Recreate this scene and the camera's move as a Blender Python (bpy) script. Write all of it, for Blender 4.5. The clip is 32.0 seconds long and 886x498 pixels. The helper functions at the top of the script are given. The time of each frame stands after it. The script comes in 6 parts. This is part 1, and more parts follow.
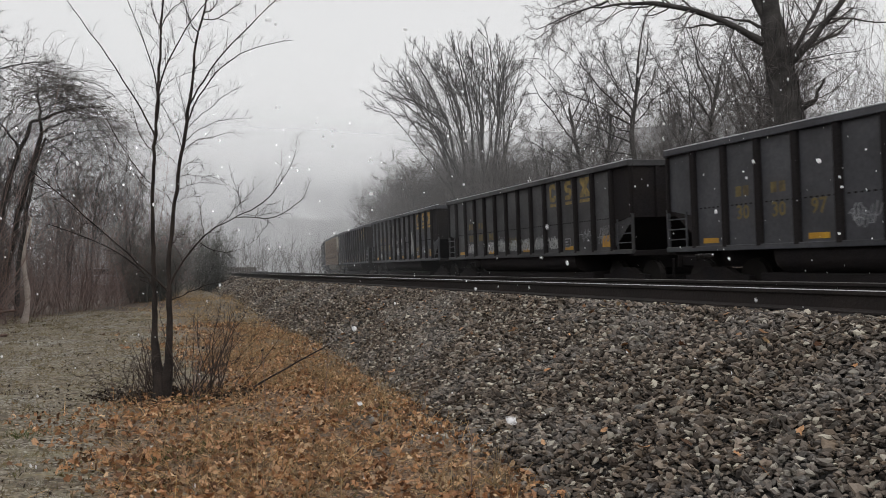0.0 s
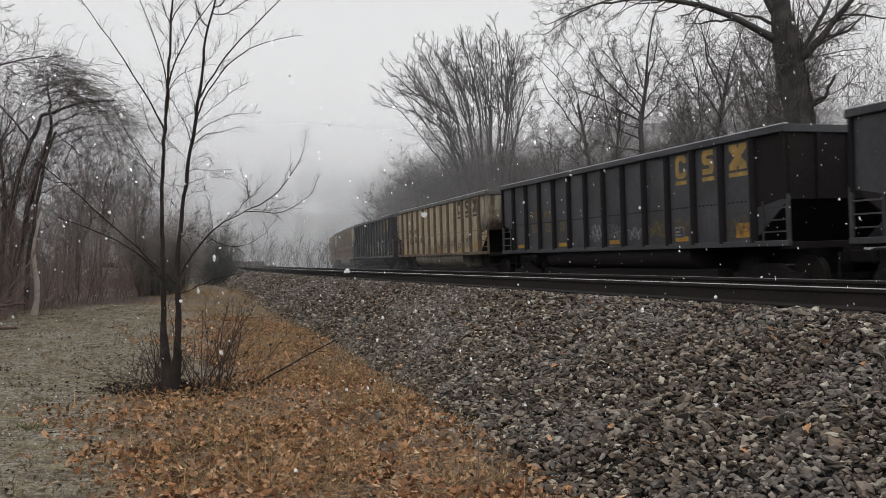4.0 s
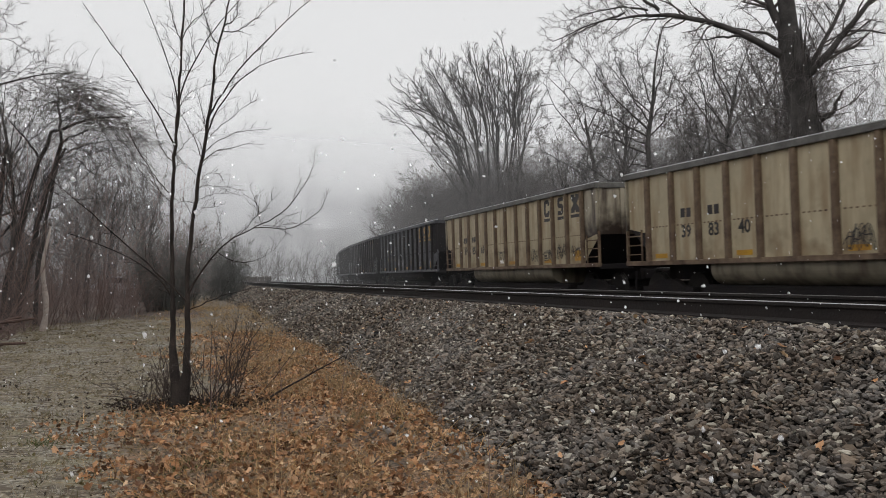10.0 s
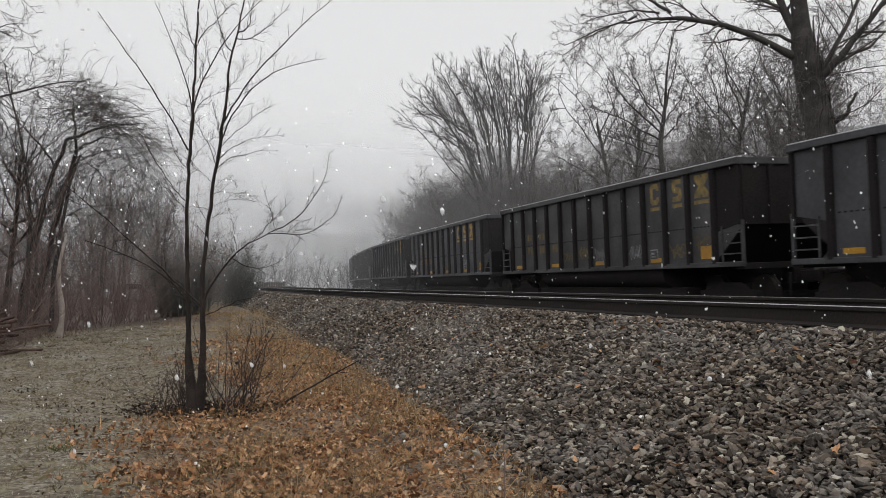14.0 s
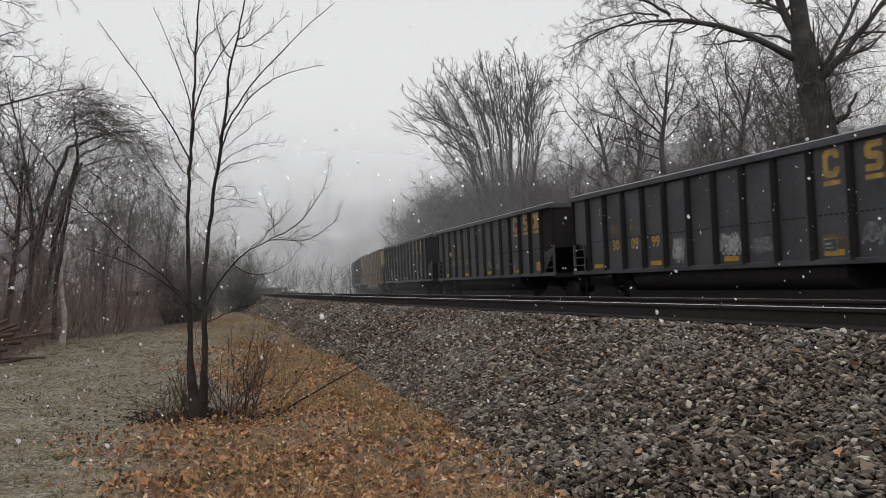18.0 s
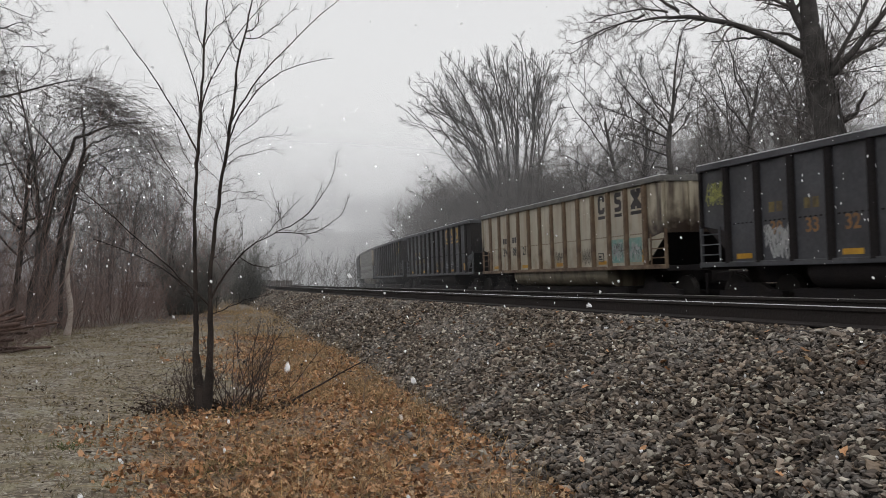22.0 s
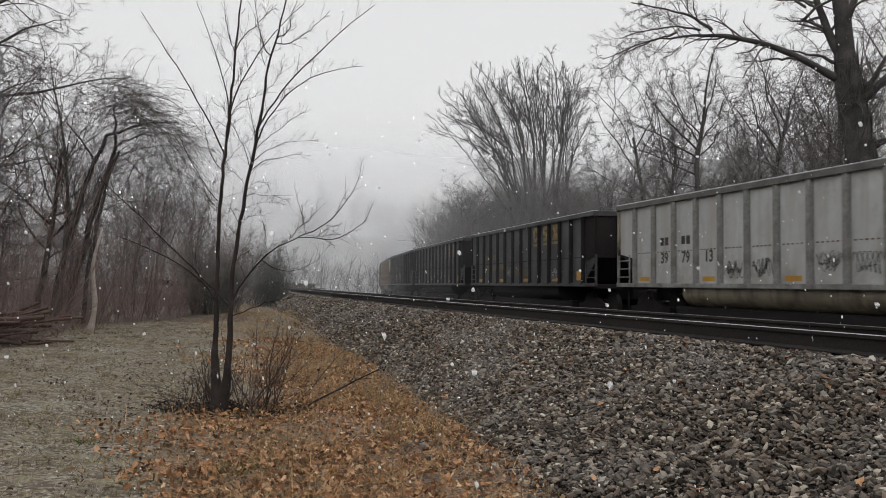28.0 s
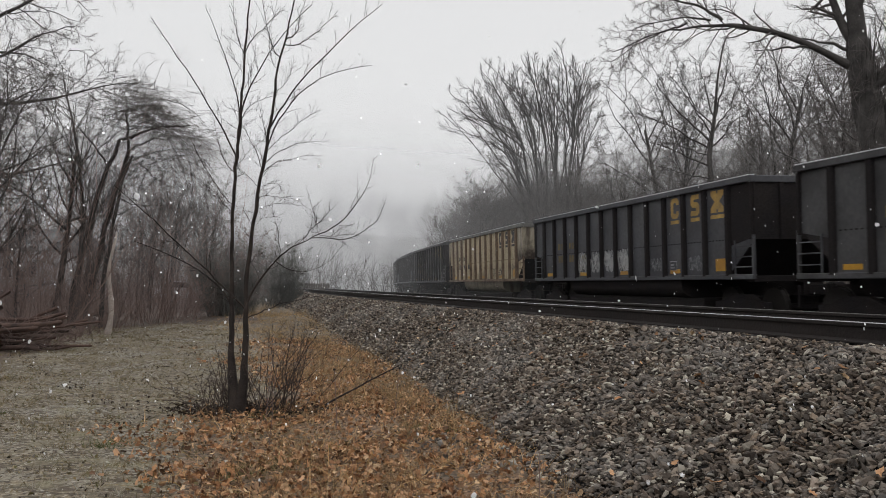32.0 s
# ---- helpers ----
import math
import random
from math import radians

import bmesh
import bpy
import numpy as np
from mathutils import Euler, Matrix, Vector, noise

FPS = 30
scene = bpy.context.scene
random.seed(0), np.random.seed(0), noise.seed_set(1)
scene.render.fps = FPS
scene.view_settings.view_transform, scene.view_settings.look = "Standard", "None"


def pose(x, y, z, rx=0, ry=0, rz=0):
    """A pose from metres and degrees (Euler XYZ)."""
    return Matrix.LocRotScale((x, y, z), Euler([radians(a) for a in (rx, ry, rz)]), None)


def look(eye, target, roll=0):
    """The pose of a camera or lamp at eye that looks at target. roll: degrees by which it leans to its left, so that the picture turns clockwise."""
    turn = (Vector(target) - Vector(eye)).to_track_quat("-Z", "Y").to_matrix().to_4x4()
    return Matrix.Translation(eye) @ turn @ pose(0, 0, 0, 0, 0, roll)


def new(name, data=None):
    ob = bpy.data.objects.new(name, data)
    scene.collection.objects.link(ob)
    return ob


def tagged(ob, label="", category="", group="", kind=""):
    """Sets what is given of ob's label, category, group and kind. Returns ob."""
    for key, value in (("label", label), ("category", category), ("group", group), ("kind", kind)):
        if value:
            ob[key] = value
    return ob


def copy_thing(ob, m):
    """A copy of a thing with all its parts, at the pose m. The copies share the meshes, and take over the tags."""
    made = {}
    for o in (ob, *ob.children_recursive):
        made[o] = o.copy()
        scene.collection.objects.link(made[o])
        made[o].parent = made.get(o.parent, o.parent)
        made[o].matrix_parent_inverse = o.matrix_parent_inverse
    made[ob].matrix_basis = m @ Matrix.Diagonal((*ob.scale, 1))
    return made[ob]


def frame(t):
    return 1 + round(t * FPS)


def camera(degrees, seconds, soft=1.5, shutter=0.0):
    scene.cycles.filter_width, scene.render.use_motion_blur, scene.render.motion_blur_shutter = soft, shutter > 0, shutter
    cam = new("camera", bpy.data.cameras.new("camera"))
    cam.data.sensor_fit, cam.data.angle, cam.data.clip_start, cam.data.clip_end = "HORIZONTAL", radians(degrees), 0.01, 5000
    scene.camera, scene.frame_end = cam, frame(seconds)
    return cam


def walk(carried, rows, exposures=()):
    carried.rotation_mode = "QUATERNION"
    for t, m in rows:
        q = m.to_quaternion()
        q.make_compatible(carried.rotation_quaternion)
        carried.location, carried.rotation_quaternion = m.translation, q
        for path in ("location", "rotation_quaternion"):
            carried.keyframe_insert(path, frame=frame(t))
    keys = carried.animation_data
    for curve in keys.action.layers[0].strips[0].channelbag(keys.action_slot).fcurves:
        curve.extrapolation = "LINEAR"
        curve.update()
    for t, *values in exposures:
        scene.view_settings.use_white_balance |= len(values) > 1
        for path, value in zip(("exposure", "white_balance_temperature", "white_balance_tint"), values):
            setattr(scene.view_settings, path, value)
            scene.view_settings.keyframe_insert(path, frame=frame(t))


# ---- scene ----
# ---------------------------------------------------------------- camera
EYE = 1.35
cam = camera(53.0, 32.0, soft=0.7, shutter=0.2)
# seconds, sway x y z, yaw to the left, pitch up, roll
PATH = [
    (0.0, -0.000, -0.000, 0.000, -0.00, 1.37, 0.08),
    (0.5, 0.001, -0.020, 0.005, -0.06, 1.46, 0.17),
    (1.0, -0.003, -0.028, 0.002, 0.01, 1.49, 0.12),
    (1.5, -0.000, -0.030, 0.004, -0.07, 1.53, 0.20),
    (2.0, -0.006, -0.028, 0.004, -0.17, 1.60, 0.48),
    (2.5, -0.008, -0.014, 0.007, 0.07, 1.44, 0.67),
    (3.0, -0.014, -0.012, 0.001, 0.26, 1.28, 0.75),
    (3.5, -0.000, -0.014, 0.002, 0.52, 1.04, 0.34),
    (5.5, -0.009, -0.016, 0.002, 0.40, 1.17, 0.66),
    (6.0, -0.007, -0.017, 0.001, 0.47, 0.99, 0.43),
    (6.5, -0.015, -0.016, 0.000, 0.56, 1.09, 0.17),
    (7.0, -0.015, -0.011, 0.016, 0.63, 1.30, -0.05),
    (7.5, -0.013, -0.017, 0.006, 0.66, 1.57, 0.12),
    (8.0, -0.014, -0.015, 0.004, 0.73, 1.68, 0.15),
    (8.5, -0.014, -0.018, 0.009, 0.91, 1.77, 0.03),
    (9.0, -0.018, -0.023, 0.009, 0.91, 1.96, 0.14),
    (9.5, -0.020, -0.034, 0.011, 0.96, 2.12, 0.18),
    (10.0, -0.023, -0.024, 0.009, 0.95, 2.04, 0.42),
    (10.5, -0.017, -0.025, 0.010, 0.96, 2.08, 0.53),
    (11.0, -0.015, -0.031, 0.011, 1.04, 2.06, 0.38),
    (11.5, -0.020, -0.034, 0.016, 1.18, 2.00, 0.44),
    (12.0, -0.022, -0.029, 0.014, 1.48, 1.93, 1.06),
    (12.5, -0.030, -0.017, 0.015, 1.80, 1.24, 0.39),
    (13.0, -0.042, -0.046, 0.023, 1.78, 2.03, 0.26),
    (13.5, -0.032, -0.048, 0.010, 1.73, 2.27, 0.33),
    (15.5, -0.031, -0.058, 0.024, 1.92, 2.60, -0.91),
    (16.0, -0.035, -0.065, 0.028, 2.10, 2.62, -0.53),
    (16.5, -0.029, -0.055, 0.024, 2.21, 2.68, -0.09),
    (17.0, -0.030, -0.053, 0.023, 2.14, 2.60, 0.18),
    (17.5, -0.024, -0.042, 0.016, 1.98, 2.64, -0.04),
    (18.0, -0.018, -0.049, 0.021, 1.90, 2.58, -0.37),
    (18.5, -0.023, -0.055, 0.023, 2.09, 2.61, -0.51),
    (19.0, -0.027, -0.066, 0.027, 2.43, 2.61, 0.29),
    (19.5, -0.038, -0.068, 0.026, 2.52, 2.97, 0.69),
    (20.0, -0.031, -0.052, 0.024, 2.04, 3.10, 0.57),
    (20.5, -0.026, -0.048, 0.017, 1.95, 2.81, 0.66),
    (21.0, -0.024, -0.053, 0.021, 2.15, 2.38, 0.44),
    (21.5, -0.029, -0.060, 0.022, 2.18, 2.17, 0.75),
    (22.0, -0.030, -0.049, 0.021, 2.23, 2.23, 0.28),
    (22.5, -0.025, -0.060, 0.024, 2.38, 2.02, 0.16),
    (23.0, -0.016, -0.070, 0.025, 2.79, 2.01, 0.59),
    (23.5, -0.004, -0.063, 0.029, 2.88, 1.91, 1.24),
    (24.0, 0.003, -0.046, 0.045, 3.58, 1.31, 0.58),
    (24.5, 0.019, -0.046, 0.048, 4.79, 1.61, 0.95),
    (26.5, 0.007, -0.059, 0.050, 5.93, 1.00, 0.99),
    (27.0, 0.013, -0.058, 0.034, 4.56, 1.99, 1.83),
    (27.5, -0.001, -0.043, 0.058, 4.04, 2.55, 2.42),
    (28.0, -0.006, -0.054, 0.035, 3.77, 2.79, 2.59),
    (28.5, 0.000, -0.057, 0.031, 3.38, 2.58, 2.21),
    (29.0, -0.007, -0.054, 0.040, 3.49, 2.42, 2.36),
    (29.5, -0.008, -0.061, 0.040, 3.58, 2.37, 2.17),
    (30.0, -0.009, -0.057, 0.041, 3.93, 2.42, 2.05),
    (30.5, -0.007, -0.060, 0.049, 4.31, 2.41, 1.83),
    (31.0, -0.011, -0.054, 0.050, 4.47, 2.41, 1.49),
    (31.5, -0.016, -0.053, 0.054, 4.69, 2.54, 1.46),
    (32.0, 0.000, -0.056, 0.042, 4.64, 2.56, 1.39),
]


def cam_pose(x, y, z, yaw, pitch, roll):
    eye = Vector((x, y, EYE + z))
    a, p = radians(yaw), radians(pitch)
    way = Vector((-math.sin(a) * math.cos(p), math.cos(a) * math.cos(p), math.sin(p)))
    return look(eye, eye + way, roll)


walk(cam, [(r[0], cam_pose(*r[1:])) for r in PATH])

# ---------------------------------------------------------------- world and sun
world = bpy.data.worlds.new("overcast_sky")
scene.world = world
world.use_nodes = True
wn, wl = world.node_tree.nodes, world.node_tree.links
wn.clear()
sky = wn.new("ShaderNodeTexSky")
sky.sky_type, sky.sun_disc = "NISHITA", False
sky.sun_elevation, sky.sun_rotation = radians(38), radians(200)
grey = wn.new("ShaderNodeHueSaturation")
grey.inputs["Saturation"].default_value = 0.06
grey.inputs["Value"].default_value = 0.1
cloud = wn.new("ShaderNodeMixRGB")
cloud.inputs[0].default_value = 0.9
cloud.inputs[2].default_value = (0.81, 0.812, 0.82, 1)
bg = wn.new("ShaderNodeBackground")
bg.inputs[1].default_value = 1.0
wo = wn.new("ShaderNodeOutputWorld")
wl.new(sky.outputs[0], grey.inputs["Color"])
wl.new(grey.outputs[0], cloud.inputs[1])
wl.new(cloud.outputs[0], bg.inputs[0])
wl.new(bg.outputs[0], wo.inputs[0])
sun = new("sun", bpy.data.lights.new("sun", "SUN"))
sun.data.energy, sun.data.angle, sun.data.color = 0.5, radians(25), (1.0, 0.98, 0.95)
sun.matrix_world = look((0, 0, 30), (-6, 14, 0))

# ---------------------------------------------------------------- track geometry
# off: metres to the right of the nearest rail; s: metres along it, away from the camera
DIST, HEAD, RADIUS = 5.661, radians(23.152), 398.94
NRM = np.array([math.cos(HEAD), math.sin(HEAD)])
TAN = np.array([-math.sin(HEAD), math.cos(HEAD)])
CENTRE = NRM * (DIST + RADIUS)
RAIL_TOP = 1.20
BED = 0.985
# the far track bends on a circle of its own
FAR_DIST, FAR_HEAD, FAR_RADIUS, FAR_RAIL = 13.53, radians(21.108), 427.8, 0.73


def place(s, off):
    a = np.asarray(s, float) / RADIUS
    r = RADIUS - np.asarray(off, float)
    x = CENTRE[0] - r * (NRM[0] * np.cos(a) - TAN[0] * np.sin(a))
    y = CENTRE[1] - r * (NRM[1] * np.cos(a) - TAN[1] * np.sin(a))
    return x, y


def far_place(s, off):
    n = np.array([math.cos(FAR_HEAD), math.sin(FAR_HEAD)])
    t = np.array([-n[1], n[0]])
    c = n * (FAR_DIST + FAR_RADIUS)
    a = np.asarray(s, float) / FAR_RADIUS
    r = FAR_RADIUS - np.asarray(off, float)
    return c[0] - r * (n[0] * np.cos(a) - t[0] * np.sin(a)), c[1] - r * (n[1] * np.cos(a) - t[1] * np.sin(a))


def along(x, y):
    dx, dy = x - CENTRE[0], y - CENTRE[1]
    off = RADIUS - np.hypot(dx, dy)
    s = RADIUS * np.arctan2(dx * TAN[0] + dy * TAN[1], -(dx * NRM[0] + dy * NRM[1]))
    return s, off


def smooth(a, b, x):
    t = np.clip((np.asarray(x, float) - a) / (b - a), 0, 1)
    return t * t * (3 - 2 * t)


def wave(x, y, k=1.0):
    return (np.sin(x * 1.7 * k + 1.3) * np.cos(y * 1.3 * k + 0.4) + 0.5 * np.sin(x * 3.1 * k + y * 2.3 * k)
            + 0.3 * np.cos(x * 5.3 * k - y * 4.7 * k + 2.0)) / 1.8


def toe_of(s):
    return -np.interp(s, [-20, 5, 10, 14, 26, 60, 200], [3.4, 2.9, 2.3, 1.9, 1.6, 1.4, 1.4])


def low_ground(x, y, s, off):
    rise = 0.36 * smooth(12, 30, s) * smooth(-9, -2.5, off)
    left = 0.25 * smooth(-9, -16, off)
    right = 1.7 * smooth(15.2, 19.5, off)
    hill = 21 * smooth(105, 360, np.hypot(x, y)) * smooth(0.4, -0.1, x / (np.abs(y) + 1e-3))
    return rise + left + right + hill + 0.05 * wave(x, y, 0.5) + 0.02 * wave(x, y, 2.1)


def bed_height(s, off, low):
    toe = toe_of(s)
    f = np.clip((off - toe) / (-0.6 - toe), 0, 1)
    z = low + (BED - 0.02 - low) * f ** 0.9
    z = np.where(off > -0.6, BED, z)
    z = np.where(off > 2.1, BED + (0.54 - BED) * smooth(2.1, 4.2, off), z)
    return np.where(off > 13.6, 0.54 + (low - 0.1 - 0.54) * smooth(13.6, 15.4, off), z)


def height(x, y):
    s, off = along(x, y)
    low = low_ground(x, y, s, off)
    toe = toe_of(s)
    inside = (off > toe) & (off < 15.2)
    return np.where(inside, np.minimum(bed_height(s, off, low) - 0.12, low + 10), low)


def height1(x, y):
    return float(height(np.array([float(x)]), np.array([float(y)]))[0])


# ---------------------------------------------------------------- materials
def material(name, base, rough=0.8, metal=0.0, var=None, scale=3.0, fine=40.0, bump=0.3, spread=0.35, per=0.0, coords="Object", detail=4.0, grainy=0.55):
    """base and var: two colours mixed by noise at two scales; per: how far pieces differ."""
    m = bpy.data.materials.new(name)
    m.use_nodes = True
    n, l = m.node_tree.nodes, m.node_tree.links
    p = n["Principled BSDF"]
    p.inputs["Roughness"].default_value, p.inputs["Metallic"].default_value = rough, metal
    tc = n.new("ShaderNodeTexCoord")
    big, small = n.new("ShaderNodeTexNoise"), n.new("ShaderNodeTexNoise")
    big.inputs["Scale"].default_value, small.inputs["Scale"].default_value = scale, fine
    big.inputs["Detail"].default_value, small.inputs["Detail"].default_value = detail, 3.0
    for t in (big, small):
        l.new(tc.outputs[coords], t.inputs["Vector"])
    mix = n.new("ShaderNodeMixRGB")
    mix.inputs[1].default_value = (*base, 1)
    mix.inputs[2].default_value = (*(var or [c * 0.6 for c in base]), 1)
    ramp = n.new("ShaderNodeValToRGB")
    ramp.color_ramp.elements[0].position, ramp.color_ramp.elements[1].position = 0.5 - spread / 2, 0.5 + spread / 2
    l.new(big.outputs[0], ramp.inputs[0])
    l.new(ramp.outputs[0], mix.inputs[0])
    grain = n.new("ShaderNodeMixRGB")
    grain.blend_type = "MULTIPLY"
    grain.inputs[0].default_value = grainy
    g2 = n.new("ShaderNodeValToRGB")
    g2.color_ramp.elements[0].position, g2.color_ramp.elements[1].position = 0.3, 0.7
    g2.color_ramp.elements[0].color = (0.45, 0.45, 0.45, 1)
    l.new(small.outputs[0], g2.inputs[0])
    l.new(mix.outputs[0], grain.inputs[1])
    l.new(g2.outputs[0], grain.inputs[2])
    out = grain.outputs[0]
    if per:
        info = n.new("ShaderNodeNewGeometry")
        oi = n.new("ShaderNodeObjectInfo")
        add = n.new("ShaderNodeMath")
        add.operation = "ADD"
        fr = n.new("ShaderNodeMath")
        fr.operation = "FRACT"
        l.new(info.outputs["Random Per Island"], add.inputs[0])
        l.new(oi.outputs["Random"], add.inputs[1])
        l.new(add.outputs[0], fr.inputs[0])
        mp = n.new("ShaderNodeMapRange")
        mp.inputs[3].default_value, mp.inputs[4].default_value = 1 - per, 1 + per
        l.new(fr.outputs[0], mp.inputs[0])
        hs = n.new("ShaderNodeHueSaturation")
        l.new(mp.outputs[0], hs.inputs["Value"])
        l.new(out, hs.inputs["Color"])
        out = hs.outputs[0]
    l.new(out, p.inputs["Base Color"])
    if bump:
        b = n.new("ShaderNodeBump")
        b.inputs["Strength"].default_value, b.inputs["Distance"].default_value = bump, 0.02
        l.new(small.outputs[0], b.inputs["Height"])
        l.new(b.outputs[0], p.inputs["Normal"])
    return m


def palette(name, colours, rough=0.85, bump=0.4, fine=60.0):
    """A colour of its own for each loose piece, out of a short ramp."""
    m = material(name, colours[0], rough, bump=bump, fine=fine)
    n, l = m.node_tree.nodes, m.node_tree.links
    p = n["Principled BSDF"]
    p.inputs["Specular IOR Level"].default_value = 0.15
    geo, oi = n.new("ShaderNodeNewGeometry"), n.new("ShaderNodeObjectInfo")
    add, fr = n.new("ShaderNodeMath"), n.new("ShaderNodeMath")
    add.operation, fr.operation = "ADD", "FRACT"
    l.new(geo.outputs["Random Per Island"], add.inputs[0])
    l.new(oi.outputs["Random"], add.inputs[1])
    l.new(add.outputs[0], fr.inputs[0])
    r = n.new("ShaderNodeValToRGB")
    r.color_ramp.interpolation = "LINEAR"
    while len(r.color_ramp.elements) < len(colours):
        r.color_ramp.elements.new(0.5)
    for i, c in enumerate(colours):
        r.color_ramp.elements[i].position = i / (len(colours) - 1)
        r.color_ramp.elements[i].color = (*c, 1)
    l.new(fr.outputs[0], r.inputs[0])
    mul = n.new("ShaderNodeMixRGB")
    mul.blend_type, mul.inputs[0].default_value = "MULTIPLY", 0.6
    l.new(r.outputs[0], mul.inputs[1])
    src = [k for k in n if k.type == "VALTORGB" and k is not r][-1]
    l.new(src.outputs[0], mul.inputs[2])
    l.new(mul.outputs[0], p.inputs["Base Color"])
    return m


def patchy(m, first, second):
    """Two tints that lie on loose pieces in patches: colour, patch size, where the patch begins and how strong it is."""
    n, l = m.node_tree.nodes, m.node_tree.links
    p = n["Principled BSDF"]
    tc = n.new("ShaderNodeTexCoord")
    for colour, scale, start, strength in (first, second):
        t, r, k = n.new("ShaderNodeTexNoise"), n.new("ShaderNodeMapRange"), n.new("ShaderNodeMixRGB")
        t.inputs["Scale"].default_value, t.inputs["Detail"].default_value = scale, 5
        l.new(tc.outputs["Object"], t.inputs["Vector"])
        r.inputs[1].default_value, r.inputs[2].default_value, r.inputs[4].default_value = start, start + 0.14, strength
        l.new(t.outputs[0], r.inputs[0])
        l.new(r.outputs[0], k.inputs[0])
        l.new(p.inputs["Base Color"].links[0].from_socket, k.inputs[1])
        k.inputs[2].default_value = (*colour, 1)
        l.new(k.outputs[0], p.inputs["Base Color"])
    return m


M_STONE = palette("ballast_stone", [(0.039, 0.031, 0.025), (0.286, 0.245, 0.207), (0.104, 0.087, 0.075), (0.477, 0.416, 0.354), (0.060, 0.047, 0.039), (0.400, 0.326, 0.256), (0.191, 0.164, 0.145), (0.711, 0.671, 0.589), (0.078, 0.066, 0.058), (0.325, 0.271, 0.231), (0.052, 0.041, 0.034), (0.525, 0.454, 0.390)], 0.9)
patchy(M_STONE, ((0.36, 0.345, 0.33), 0.9, 0.5, 0.22), ((0.42, 0.41, 0.4), 11.0, 0.56, 0.3))
M_LEAF = palette("dry_leaf", [(0.47, 0.28, 0.165), (0.78, 0.57, 0.39), (0.19, 0.105, 0.065), (0.84, 0.68, 0.49), (0.58, 0.35, 0.205), (0.72, 0.5, 0.31), (0.27, 0.155, 0.1), (0.62, 0.39, 0.22), (0.14, 0.085, 0.056), (0.52, 0.33, 0.2)], 0.7, 0.4, 90)
M_STRAW = palette("dry_grass", [(0.66, 0.46, 0.25), (0.86, 0.67, 0.42), (0.36, 0.24, 0.125), (0.75, 0.55, 0.31), (0.46, 0.38, 0.2), (0.25, 0.165, 0.1)], 0.8, 0.0)
M_PALESTRAW = palette("pale_dry_grass", [(0.4, 0.31, 0.2), (0.66, 0.54, 0.36), (0.28, 0.21, 0.14), (0.54, 0.42, 0.27), (0.34, 0.27, 0.17)], 0.85, 0.0)
M_TURF = palette("frosted_grass", [(0.23, 0.177, 0.0992), (0.392, 0.292, 0.171), (0.31, 0.282, 0.153), (0.138, 0.12, 0.0538), (0.576, 0.501, 0.376), (0.172, 0.114, 0.0672), (0.254, 0.25, 0.116)], 0.9, 0.0)
patchy(M_TURF, ((0.2, 0.165, 0.095), 1.7, 0.46, 0.7), ((0.6, 0.59, 0.54), 5.0, 0.53, 0.7))
M_DARKLEAF = palette("dark_wet_leaf", [(0.06, 0.045, 0.037), (0.14, 0.1, 0.08), (0.035, 0.027, 0.023), (0.24, 0.2, 0.17)], 0.8, 0.2, 90)
M_GREEN = palette("green_grass", [(0.12, 0.17, 0.05), (0.2, 0.25, 0.09), (0.08, 0.1, 0.035)], 0.85, 0.0)
M_SAPLING = material("sapling_bark", (0.06, 0.045, 0.038), 0.95, var=(0.018, 0.014, 0.013), scale=6, fine=70, bump=0.6)
M_BARK = material("bark", (0.12, 0.112, 0.106), 0.95, var=(0.055, 0.05, 0.048), scale=2.0, fine=22, bump=0.9)
M_TWIG = material("twigs", (0.19, 0.172, 0.165), 0.95, var=(0.12, 0.106, 0.1), scale=0.6, fine=6, bump=0.0)
M_BRUSH = material("red_brown_brush", (0.3, 0.21, 0.185), 0.95, var=(0.16, 0.12, 0.11), scale=0.5, fine=6, bump=0.0)
M_SHRUB = material("dark_shoots", (0.085, 0.06, 0.05), 0.9, var=(0.05, 0.036, 0.032), scale=3, fine=30, bump=0.0)
M_LOG = material("rotting_red_brown_log", (0.17, 0.105, 0.085), 0.95, var=(0.06, 0.042, 0.036), scale=3.0, fine=26, bump=0.8)
M_PALE = material("pale_dead_wood", (0.55, 0.48, 0.43), 0.9, var=(0.36, 0.3, 0.27), scale=3, fine=30, bump=0.5)
M_EVERGREEN = material("evergreen_foliage", (0.2, 0.19, 0.175), 0.9, var=(0.12, 0.125, 0.115), scale=1.0, fine=12, bump=0.0)
M_RAIL = material("rusty_rail", (0.026, 0.018, 0.016), 0.85, 0.0, var=(0.016, 0.012, 0.011), scale=2, fine=30, bump=0.4)
M_SHINE = material("polished_rail_head", (0.62, 0.62, 0.63), 0.22, 1.0, var=(0.5, 0.5, 0.5), scale=5, fine=60, bump=0.05)
M_DULL = material("dull_rail_head", (0.2, 0.19, 0.185), 0.5, 0.8, var=(0.12, 0.11, 0.105), scale=5, fine=60, bump=0.05)
M_CHORD = material("grey_top_chord", (0.2, 0.195, 0.18), 0.7, var=(0.12, 0.115, 0.105), scale=2, fine=20, bump=0.2)
M_TIE = material("creosoted_tie", (0.03, 0.024, 0.021), 0.9, var=(0.018, 0.015, 0.014), scale=3, fine=40, bump=0.6)
M_BLACK = material("sooty_black_paint", (0.092, 0.093, 0.104), 0.6, 0.0, var=(0.05, 0.05, 0.056), scale=0.7, fine=14, bump=0.12)
